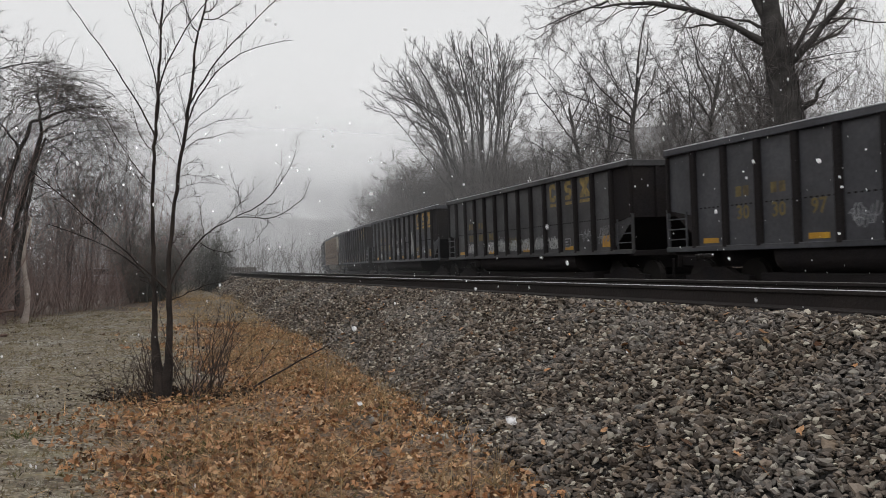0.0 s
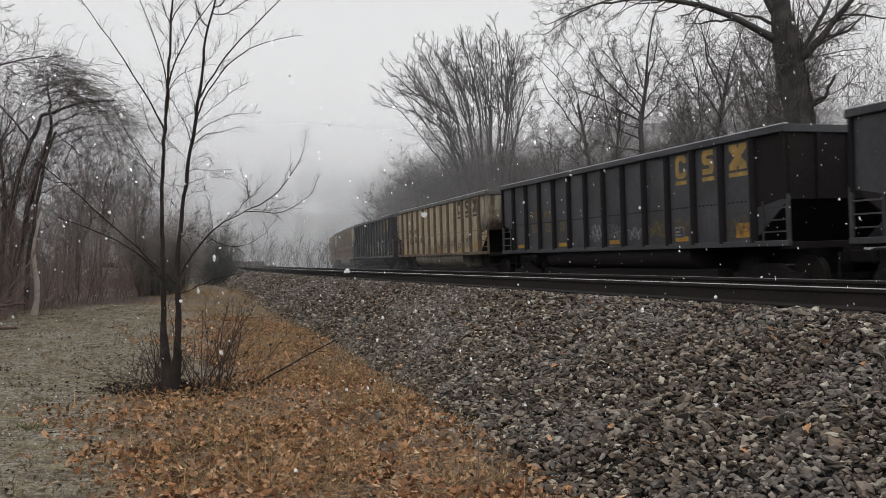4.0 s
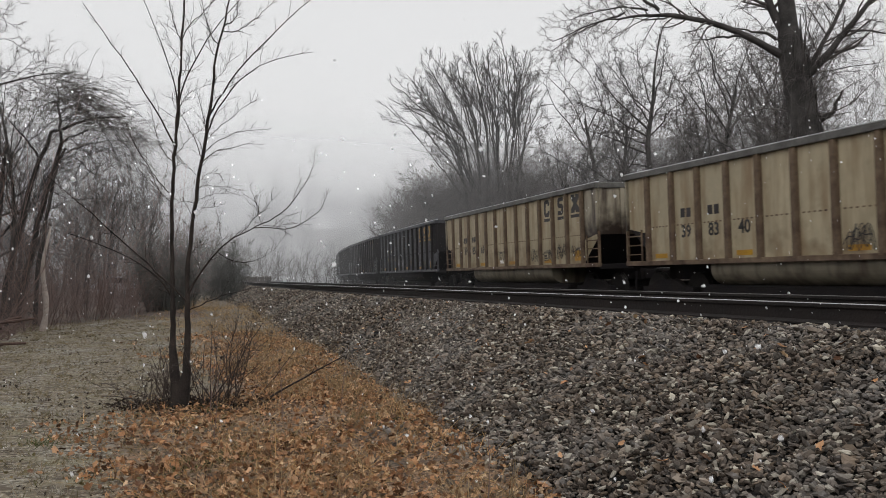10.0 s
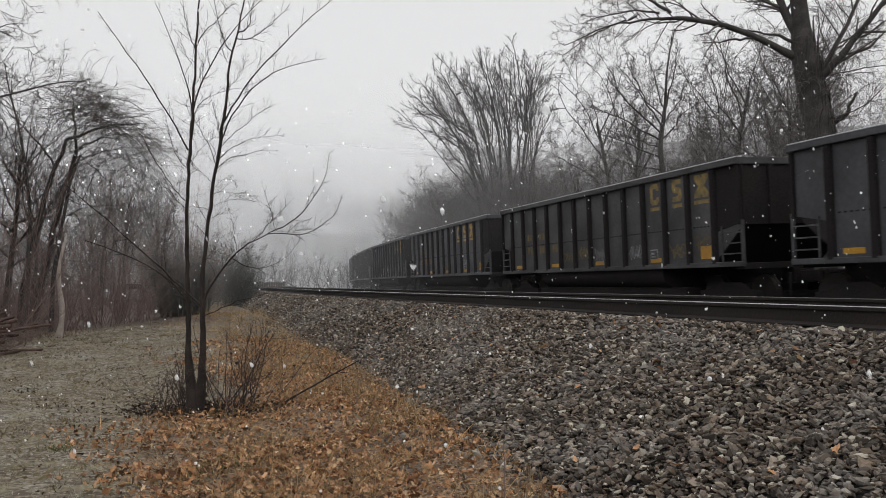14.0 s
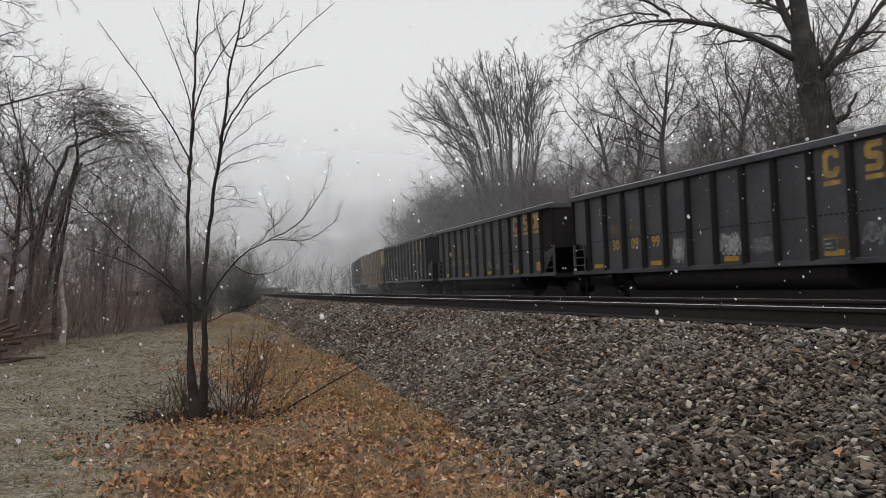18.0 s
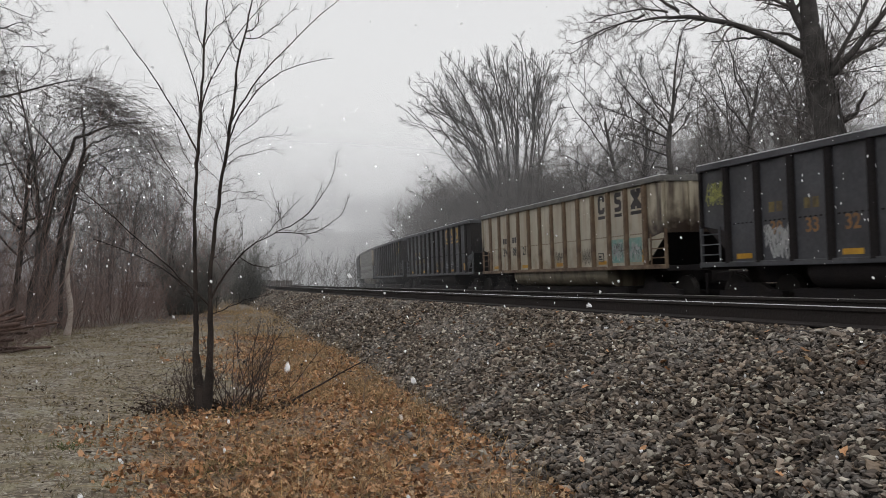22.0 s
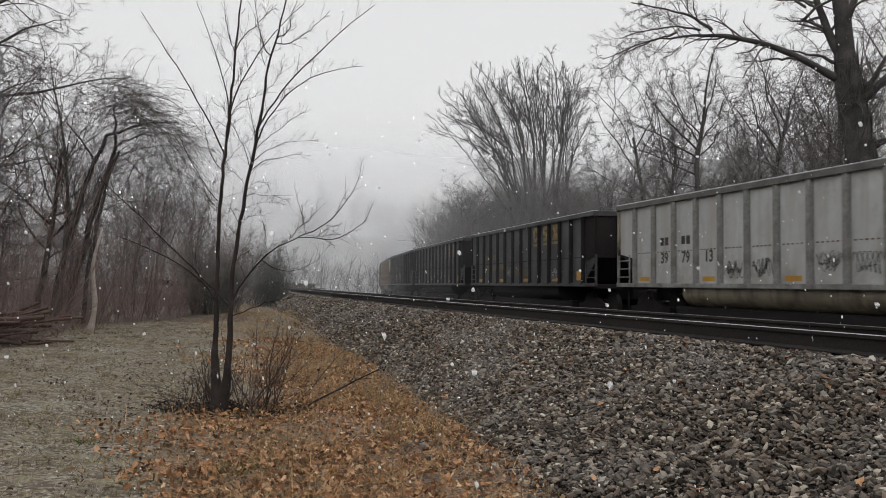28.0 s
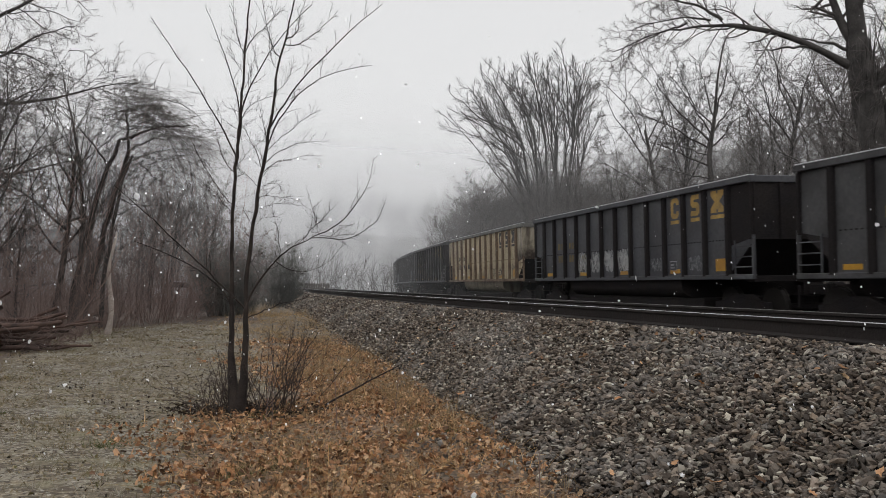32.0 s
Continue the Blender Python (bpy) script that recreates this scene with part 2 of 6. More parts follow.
M_GREYPANEL = material("weathered_grey_panel", (0.095, 0.094, 0.097), 0.65, 0.0, var=(0.042, 0.04, 0.042), scale=0.9, fine=14, bump=0.12)
M_UNDER = material("grimy_underframe", (0.031, 0.028, 0.03), 0.95, var=(0.036, 0.031, 0.03), scale=2, fine=30, bump=0.4)
M_STEEL = material("grimy_wheel_steel", (0.022, 0.018, 0.016), 0.8, 0.2, var=(0.015, 0.012, 0.011), scale=3, fine=30, bump=0.2)


M_UNDER.node_tree.nodes["Principled BSDF"].inputs["Specular IOR Level"].default_value = 0.1


def panel_paint(name, base, dirt, low=1.05, high=1.95):
    """Light car paint with grime that thickens in streaks and blotches."""
    m = material(name, base, 0.55, var=[0.78 * c for c in base], scale=0.4, fine=5, bump=0.03, grainy=0.22)
    n, l = m.node_tree.nodes, m.node_tree.links
    p = n["Principled BSDF"]
    tc, mp = n.new("ShaderNodeTexCoord"), n.new("ShaderNodeMapping")
    mp.inputs["Scale"].default_value = (2.2, 2.2, 0.35)
    ns = n.new("ShaderNodeTexNoise")
    ns.inputs["Scale"].default_value, ns.inputs["Detail"].default_value = 1.6, 6
    rp = n.new("ShaderNodeValToRGB")
    rp.color_ramp.elements[0].position, rp.color_ramp.elements[1].position = 0.46, 0.7
    l.new(tc.outputs["Object"], mp.inputs[0])
    l.new(mp.outputs[0], ns.inputs["Vector"])
    l.new(ns.outputs[0], rp.inputs[0])
    mix = n.new("ShaderNodeMixRGB")
    mix.inputs[2].default_value = (*dirt, 1)
    l.new(p.inputs["Base Color"].links[0].from_socket, mix.inputs[1])
    l.new(rp.outputs[0], mix.inputs[0])
    sep, climb, blot = n.new("ShaderNodeSeparateXYZ"), n.new("ShaderNodeMapRange"), n.new("ShaderNodeTexNoise")
    l.new(tc.outputs["Object"], sep.inputs[0])
    l.new(sep.outputs[2], climb.inputs[0])
    climb.inputs[1].default_value, climb.inputs[2].default_value = low, high
    climb.inputs[3].default_value, climb.inputs[4].default_value = 0.62, 0.4
    blot.inputs["Scale"].default_value, blot.inputs["Detail"].default_value = 2.3, 7
    l.new(tc.outputs["Object"], blot.inputs["Vector"])
    splash, mud = n.new("ShaderNodeMath"), n.new("ShaderNodeMapRange")
    splash.operation = "ADD"
    l.new(climb.outputs[0], splash.inputs[0])
    l.new(blot.outputs[0], splash.inputs[1])
    mud.inputs[1].default_value, mud.inputs[2].default_value = 0.98, 1.3
    l.new(splash.outputs[0], mud.inputs[0])
    last = n.new("ShaderNodeMixRGB")
    last.inputs[2].default_value = (*[0.7 * c for c in dirt], 1)
    l.new(mud.outputs[0], last.inputs[0])
    l.new(mix.outputs[0], last.inputs[1])
    l.new(last.outputs[0], p.inputs["Base Color"])
    return m


M_BEIGE = panel_paint("dirty_beige_panel", (0.6, 0.51, 0.34), (0.33, 0.23, 0.13))
M_CREAM = panel_paint("dirty_cream_panel", (0.58, 0.535, 0.43), (0.38, 0.3, 0.21))
M_WHITE = panel_paint("dull_white_panel", (0.58, 0.585, 0.57), (0.42, 0.39, 0.35))
M_POST_LIGHT = material("rusty_beige_post", (0.27, 0.19, 0.12), 0.75, var=(0.09, 0.05, 0.032), scale=2.0, fine=14, bump=0.3)
M_POST_GREY = material("grey_post", (0.36, 0.36, 0.34), 0.7, var=(0.17, 0.155, 0.145), scale=2.0, fine=14, bump=0.3)
M_RUST = material("brown_rust", (0.085, 0.05, 0.034), 0.9, var=(0.03, 0.02, 0.016), scale=1.2, fine=14, bump=0.4)
M_YELLOW = material("reflective_yellow", (0.72, 0.4, 0.03), 0.45, var=(0.5, 0.25, 0.03), scale=3, fine=30, bump=0.05)
M_LETTER_Y = material("faded_yellow_lettering", (0.62, 0.38, 0.08), 0.6, var=(0.36, 0.23, 0.07), scale=3, fine=20, bump=0.05)
M_LETTER_D = material("dull_yellow_lettering", (0.26, 0.19, 0.06), 0.7, var=(0.12, 0.09, 0.05), scale=3, fine=20, bump=0.05)
M_LETTER_F = material("worn_yellow_lettering", (0.42, 0.29, 0.08), 0.7, var=(0.14, 0.11, 0.06), scale=4, fine=20, bump=0.05)
M_LETTER_B = material("black_lettering", (0.035, 0.033, 0.034), 0.6, var=(0.06, 0.05, 0.05), scale=3, fine=20, bump=0.05)
M_SPRAY = material("white_spray_paint", (0.62, 0.62, 0.62), 0.7, var=(0.36, 0.36, 0.36), scale=4, fine=20, bump=0.05)
M_SPRAY_LIME = material("lime_spray_paint", (0.5, 0.5, 0.14), 0.7, var=(0.3, 0.3, 0.12), scale=4, fine=20, bump=0.05)
M_TEAL = material("teal_spray_paint", (0.2, 0.4, 0.36), 0.7, var=(0.34, 0.42, 0.36), scale=4, fine=20, bump=0.05)
M_LETTER_O = material("faded_orange_lettering", (0.4, 0.2, 0.07), 0.7, var=(0.2, 0.11, 0.06), scale=4, fine=20, bump=0.05)
M_SOOTY = panel_paint("sooty_light_end", (0.5, 0.44, 0.33), (0.05, 0.03, 0.02), 1.6, 3.1)
for k in M_SOOTY.node_tree.nodes:
    if k.type == "MAP_RANGE" and abs(k.inputs[3].default_value - 0.62) < 0.01:
        k.inputs[3].default_value, k.inputs[4].default_value = 1.1, 0.25
M_TUB = panel_paint("grimy_tub", (0.27, 0.235, 0.17), (0.075, 0.05, 0.032), 0.55, 1.05)
M_CHALK = material("pale_spray_paint", (0.42, 0.42, 0.44), 0.7, var=(0.22, 0.22, 0.24), scale=3, fine=20, bump=0.05)
M_SNOW = material("snow_rim", (0.75, 0.76, 0.78), 0.8, var=(0.5, 0.5, 0.52), scale=2, fine=20, bump=0.3)
M_FLAKE = bpy.data.materials.new("snowflake")
M_FLAKE.use_nodes = True
fn, fl = M_FLAKE.node_tree.nodes, M_FLAKE.node_tree.links
fn.clear()
f_out, f_mix, f_air = fn.new("ShaderNodeOutputMaterial"), fn.new("ShaderNodeAddShader"), fn.new("ShaderNodeMixShader")
f_di, f_tl, f_tr = fn.new("ShaderNodeBsdfDiffuse"), fn.new("ShaderNodeBsdfTranslucent"), fn.new("ShaderNodeBsdfTransparent")
f_di.inputs[0].default_value = f_tl.inputs[0].default_value = (0.88, 0.88, 0.89, 1)
f_air.inputs[0].default_value = 0.7
# normals fixed up and down make the flakes brighter, as if lit from above
for f_k, f_z in ((f_di, 1.0), (f_tl, -1.0)):
    f_n = fn.new("ShaderNodeCombineXYZ")
    f_n.inputs[2].default_value = f_z
    fl.new(f_n.outputs[0], f_k.inputs["Normal"])
fl.new(f_di.outputs[0], f_mix.inputs[0])
fl.new(f_tl.outputs[0], f_mix.inputs[1])
fl.new(f_tr.outputs[0], f_air.inputs[1])
fl.new(f_mix.outputs[0], f_air.inputs[2])
fl.new(f_air.outputs[0], f_out.inputs[0])
M_SIDING = material("white_house_siding", (0.62, 0.62, 0.63), 0.7, var=(0.5, 0.5, 0.51), scale=0.5, fine=9, bump=0.1)
M_ROOF = material("grey_roof", (0.2, 0.2, 0.21), 0.85, var=(0.15, 0.15, 0.155), scale=1, fine=12, bump=0.3)
M_POLE = material("weathered_pole", (0.16, 0.14, 0.13), 0.9, var=(0.1, 0.09, 0.08), scale=2, fine=25, bump=0.3)


def ground_material():
    """Three kinds of ground by the zone stored on the sheet: frosted path, leaf litter, wood floor."""
    m = material("ground", (0.22, 0.19, 0.135), 0.95, var=(0.13, 0.112, 0.075), scale=1.3, fine=25, bump=0.8)
    n, l = m.node_tree.nodes, m.node_tree.links
    p = n["Principled BSDF"]
    path = p.inputs["Base Color"].links[0].from_socket
    tc = n.new("ShaderNodeTexCoord")

    def noise_ramp(scale, a, b, detail=5):
        t, r = n.new("ShaderNodeTexNoise"), n.new("ShaderNodeValToRGB")
        t.inputs["Scale"].default_value, t.inputs["Detail"].default_value = scale, detail
        r.color_ramp.elements[0].position, r.color_ramp.elements[1].position = a, b
        l.new(tc.outputs["Object"], t.inputs["Vector"])
        l.new(t.outputs[0], r.inputs[0])
        return r.outputs[0]

    def mixed(f, a, b):
        k = n.new("ShaderNodeMixRGB")
        l.new(f, k.inputs[0])
        for i, c in ((1, a), (2, b)):
            if isinstance(c, tuple):
                k.inputs[i].default_value = (*c, 1)
            else:
                l.new(c, k.inputs[i])
        return k.outputs[0]

    def edge(socket, amount):
        """The zone's border, broken up by noise at two scales."""
        a, c, f = n.new("ShaderNodeTexNoise"), n.new("ShaderNodeMath"), n.new("ShaderNodeMapRange")
        a.inputs["Scale"].default_value, a.inputs["Detail"].default_value = 2.6, 9
        a.inputs["Roughness"].default_value = 0.72
        l.new(tc.outputs["Object"], a.inputs["Vector"])
        c.operation = "MULTIPLY_ADD"
        l.new(a.outputs[0], c.inputs[0])
        c.inputs[1].default_value = amount
        l.new(socket, c.inputs[2])
        f.inputs[1].default_value, f.inputs[2].default_value = 0.42 + amount / 2, 0.58 + amount / 2
        l.new(c.outputs[0], f.inputs[0])
        return f.outputs[0]

    frost = mixed(noise_ramp(0.9, 0.5, 0.68), mixed(noise_ramp(16, 0.35, 0.65), path, (0.27, 0.22, 0.15)), mixed(noise_ramp(45, 0.4, 0.6), (0.14, 0.12, 0.08), (0.42, 0.41, 0.37)))
    frost = mixed(noise_ramp(34, 0.55, 0.62), frost, (0.4, 0.37, 0.31))
    frost = mixed(noise_ramp(20, 0.5, 0.58), frost, (0.075, 0.058, 0.04))
    frost = mixed(noise_ramp(5, 0.52, 0.66), frost, (0.1, 0.075, 0.052))
    frost = mixed(noise_ramp(2.2, 0.55, 0.7), frost, mixed(noise_ramp(40, 0.4, 0.6), (0.12, 0.11, 0.06), (0.32, 0.28, 0.19)))
    # soil brown with dark blotches that stand in for shade between the leaves
    litter = mixed(noise_ramp(22, 0.42, 0.58), (0.24, 0.14, 0.08), (0.045, 0.03, 0.02))
    litter = mixed(noise_ramp(60, 0.54, 0.62), litter, (0.42, 0.3, 0.19))
    litter = mixed(noise_ramp(1.4, 0.52, 0.66), litter, mixed(noise_ramp(30, 0.4, 0.6), (0.05, 0.04, 0.03), (0.2, 0.15, 0.11)))
    wood = mixed(noise_ramp(2.0, 0.35, 0.65), (0.09, 0.066, 0.053), (0.045, 0.036, 0.03))
    wood = mixed(noise_ramp(22, 0.5, 0.65), wood, (0.19, 0.13, 0.1))
    at = n.new("ShaderNodeAttribute")
    at.attribute_name = "zone"
    sep = n.new("ShaderNodeSeparateColor")
    l.new(at.outputs["Color"], sep.inputs[0])
    litter = mixed(edge(sep.outputs[2], 1.2), litter, mixed(noise_ramp(18, 0.4, 0.6), (0.2, 0.165, 0.12), (0.09, 0.072, 0.056)))
    out = mixed(edge(sep.outputs[0], 1.3), frost, litter)
    out = mixed(edge(sep.outputs[1], 0.9), out, wood)
    l.new(out, p.inputs["Base Color"])
    return m


M_GROUND = ground_material()


def gravel_material():
    # near-black base puts the shade between the loose stones into the bed's colour
    m = material("gap_shaded_gravel", (0.03, 0.027, 0.025), 0.95, var=(0.018, 0.016, 0.015), scale=1.5, fine=30, bump=0.0)
    n, l = m.node_tree.nodes, m.node_tree.links
    p = n["Principled BSDF"]
    tc, v = n.new("ShaderNodeTexCoord"), n.new("ShaderNodeTexVoronoi")
    v.inputs["Scale"].default_value = 17
    l.new(tc.outputs["Object"], v.inputs["Vector"])
    hs, mp = n.new("ShaderNodeHueSaturation"), n.new("ShaderNodeMapRange")
    sep = n.new("ShaderNodeSeparateColor")
    l.new(v.outputs["Color"], sep.inputs[0])
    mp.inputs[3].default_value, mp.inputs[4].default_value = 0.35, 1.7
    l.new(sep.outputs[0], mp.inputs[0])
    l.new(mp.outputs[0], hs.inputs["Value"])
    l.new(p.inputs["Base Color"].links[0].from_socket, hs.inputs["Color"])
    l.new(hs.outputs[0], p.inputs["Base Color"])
    b = n.new("ShaderNodeBump")
    b.invert = True
    b.inputs["Strength"].default_value, b.inputs["Distance"].default_value = 1.0, 0.05
    l.new(v.outputs["Distance"], b.inputs["Height"])
    l.new(b.outputs[0], p.inputs["Normal"])
    return m


M_GRAVEL = gravel_material()


# part-clear grey for upright shells: distance haze put in as colour
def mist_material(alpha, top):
    m = bpy.data.materials.new("haze_sheet")
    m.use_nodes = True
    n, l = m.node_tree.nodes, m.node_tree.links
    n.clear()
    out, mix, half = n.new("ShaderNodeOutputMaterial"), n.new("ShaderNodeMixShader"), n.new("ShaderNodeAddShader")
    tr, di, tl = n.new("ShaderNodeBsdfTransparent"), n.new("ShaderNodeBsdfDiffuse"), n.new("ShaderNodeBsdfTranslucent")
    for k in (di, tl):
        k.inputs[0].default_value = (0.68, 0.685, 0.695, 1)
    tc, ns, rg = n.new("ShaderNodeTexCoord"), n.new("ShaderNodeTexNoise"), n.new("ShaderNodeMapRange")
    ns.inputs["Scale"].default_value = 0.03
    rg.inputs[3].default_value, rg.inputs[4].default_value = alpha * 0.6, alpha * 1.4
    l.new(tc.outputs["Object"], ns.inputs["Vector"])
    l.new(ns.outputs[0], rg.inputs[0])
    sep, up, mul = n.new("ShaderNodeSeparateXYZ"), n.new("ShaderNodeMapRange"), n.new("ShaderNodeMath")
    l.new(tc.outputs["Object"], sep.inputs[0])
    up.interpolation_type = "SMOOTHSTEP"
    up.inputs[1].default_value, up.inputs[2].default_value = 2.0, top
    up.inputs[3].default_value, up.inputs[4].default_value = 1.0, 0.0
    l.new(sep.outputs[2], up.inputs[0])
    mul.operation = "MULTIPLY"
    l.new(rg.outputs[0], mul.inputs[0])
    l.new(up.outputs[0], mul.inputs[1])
    # fixed normals brighten both sides of the sheet as if it faced the sky
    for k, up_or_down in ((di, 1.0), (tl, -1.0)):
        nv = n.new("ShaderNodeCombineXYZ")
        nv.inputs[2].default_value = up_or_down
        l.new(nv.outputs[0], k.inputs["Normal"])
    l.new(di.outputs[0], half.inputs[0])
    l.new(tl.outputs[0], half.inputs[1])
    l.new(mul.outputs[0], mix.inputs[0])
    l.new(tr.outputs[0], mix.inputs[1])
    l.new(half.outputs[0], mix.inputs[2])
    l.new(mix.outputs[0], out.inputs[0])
    return m


# ---------------------------------------------------------------- mesh helpers
def mesh_from(name, verts, faces, mat, flat=True):
    """verts (n, 3) and faces (m, 3 or 4) as arrays."""
    me = bpy.data.meshes.new(name)
    verts, faces = np.asarray(verts, np.float32), np.asarray(faces, np.int32)
    k = faces.shape[1]
    me.vertices.add(len(verts))
    me.vertices.foreach_set("co", verts.ravel())
    me.loops.add(faces.size)
    me.loops.foreach_set("vertex_index", faces.ravel())
    me.polygons.add(len(faces))
    me.polygons.foreach_set("loop_start", np.arange(0, faces.size, k, dtype=np.int32))
    me.polygons.foreach_set("use_smooth", np.full(len(faces), not flat))
    me.update(calc_edges=True)
    me.validate()
    if mat:
        me.materials.append(mat)
    return me


def child(name, me, parent, label="", kind=""):
    ob = new(name, me)
    ob.parent = parent
    return tagged(ob, label=label, kind=kind)


def part(name, bm, mat, parent, label=""):
    me = bpy.data.meshes.new(name)
    bm.to_mesh(me)
    bm.free()
    me.materials.append(mat)
    return child(name, me, parent, label)


def box(bm, x0, x1, y0, y1, z0, z1, bevel=0.0):
    r = bmesh.ops.create_cube(bm, size=1.0)
    vs = r["verts"]
    bmesh.ops.scale(bm, vec=(x1 - x0, y1 - y0, z1 - z0), verts=vs)
    bmesh.ops.translate(bm, vec=((x0 + x1) / 2, (y0 + y1) / 2, (z0 + z1) / 2), verts=vs)
    if bevel:
        bmesh.ops.bevel(bm, geom=list({e for v in vs for e in v.link_edges}), offset=bevel, segments=1, affect="EDGES")
    return bm


def boxed(x0, x1, y0, y1, z0, z1, bevel=0.0):
    return box(bmesh.new(), x0, x1, y0, y1, z0, z1, bevel)


def prism(points, axis, a, b):
    """A closed outline of (u, v) drawn out from a to b along x, y or z."""
    bm = bmesh.new()
    def at(u, v, w):
        return {"x": (w, u, v), "y": (u, w, v), "z": (u, v, w)}[axis]
    lo = [bm.verts.new(at(u, v, a)) for u, v in points]
    hi = [bm.verts.new(at(u, v, b)) for u, v in points]
    n = len(points)
    bm.faces.new(lo)
    bm.faces.new(hi[::-1])
    for i in range(n):
        bm.faces.new((lo[i], hi[i], hi[(i + 1) % n], lo[(i + 1) % n]))
    bmesh.ops.recalc_face_normals(bm, faces=bm.faces)
    return bm


def tubes(name, groups, mat):
    """groups: (points (b, n, 3), radii (b, n), sides); tapered tubes, joined."""
    V, Fc, base = [], [], 0
    for pts, rad, k in groups:
        b, n, _ = pts.shape
        if not b:
            continue
        t = np.gradient(pts, axis=1)
        t /= np.linalg.norm(t, axis=2, keepdims=True) + 1e-9
        ref = np.where(np.abs(t[:, :1, 2:3]) > 0.9, np.array([1.0, 0, 0]), np.array([0, 0, 1.0]))
        u = np.cross(t, np.broadcast_to(ref, t.shape))
        u /= np.linalg.norm(u, axis=2, keepdims=True) + 1e-9
        v = np.cross(t, u)
        a = np.arange(k) * 2 * math.pi / k
        ring = pts[:, :, None] + rad[:, :, None, None] * (np.cos(a)[:, None] * u[:, :, None] + np.sin(a)[:, None] * v[:, :, None])
        V.append(ring.reshape(-1, 3))
        i = np.arange(b)[:, None, None] * n * k + np.arange(n - 1)[None, :, None] * k
        j = np.arange(k)[None, None, :]
        q = np.stack([i + j, i + (j + 1) % k, i + k + (j + 1) % k, i + k + j], -1).reshape(-1, 4)
        Fc.append(q + base)
        base += b * n * k
    return mesh_from(name, np.concatenate(V), np.concatenate(Fc), mat, flat=False)


def unit(v):
    return v / (np.linalg.norm(v, axis=-1, keepdims=True) + 1e-9)


def limbs(rng, p, d, length, r, n, wander, up, tip=0.25):
    """Polylines from points p in directions d: (b, n, 3) and radii (b, n)."""
    b = len(p)
    pts = np.zeros((b, n, 3))
    pts[:, 0] = p
    d = unit(d.copy())
    step = (length / (n - 1))[:, None]
    for i in range(1, n):
        d = unit(d + rng.normal(0, wander, (b, 3)) + np.array([0, 0, up]))
        pts[:, i] = pts[:, i - 1] + d * step
    f = np.linspace(0, 1, n)[None]
    return pts, r[:, None] * (1 - (1 - tip) * f)


def sprout(rng, pts, rad, per, lo, hi, angle, ratio, length, thin=0.6, spread=0.25, taper=0.5):
    """Starts of side shoots along parents: places, directions, lengths and radii."""
    b, n, _ = pts.shape
    f = lo + (hi - lo) * (np.arange(per)[None] + rng.uniform(0, 1, (b, per))) / per
    g = f * (n - 1)
    i = np.minimum(g.astype(int), n - 2)
    w = (g - i)[..., None]
    rows = np.arange(b)[:, None]
    p = pts[rows, i] * (1 - w) + pts[rows, i + 1] * w
    t = unit(pts[rows, i + 1] - pts[rows, i])
    rr = rad[rows, i] * (1 - w[..., 0]) + rad[rows, i + 1] * w[..., 0]
    side = unit(np.cross(t, rng.normal(0, 1, t.shape)))
    a = np.radians(angle) * rng.uniform(0.65, 1.3, (b, per, 1))
    d = np.cos(a) * t + np.sin(a) * side
    ln = length[:, None] * ratio * (1 - taper * f) * rng.uniform(1 - spread, 1 + spread, (b, per))
    return p.reshape(-1, 3), d.reshape(-1, 3), ln.ravel(), (rr * thin).ravel()


def woody(rng, base, d, length, radius, levels, n0=8, wander0=0.05, up0=0.02, tip0=0.2):
    """A whole woody plant: the stem and then level by level. Returns the groups, stem first."""
    p, dd = np.atleast_2d(np.array(base, float)), np.atleast_2d(np.array(d, float))
    pts, rad = limbs(rng, p, dd, np.atleast_1d(np.array(length, float)), np.atleast_1d(np.array(radius, float)), n0, wander0, up0, tip0)
    groups = [(pts, rad, 8)]
    ln = np.atleast_1d(np.array(length, float))
    for lv in levels:
        p, dd, ln, r = sprout(rng, pts, rad, lv["per"], lv.get("lo", 0.3), lv.get("hi", 1.0), lv["angle"], lv["ratio"], ln, lv.get("thin", 0.6), lv.get("spread", 0.3), lv.get("taper", 0.5))
        r = np.maximum(r, lv.get("min", 0.004))
        pts, rad = limbs(rng, p, dd, ln, r, lv.get("n", 4), lv.get("wander", 0.12), lv.get("up", 0.05), lv.get("tip", 0.3))
        groups.append((pts, rad, lv.get("sides", 3)))
    return groups


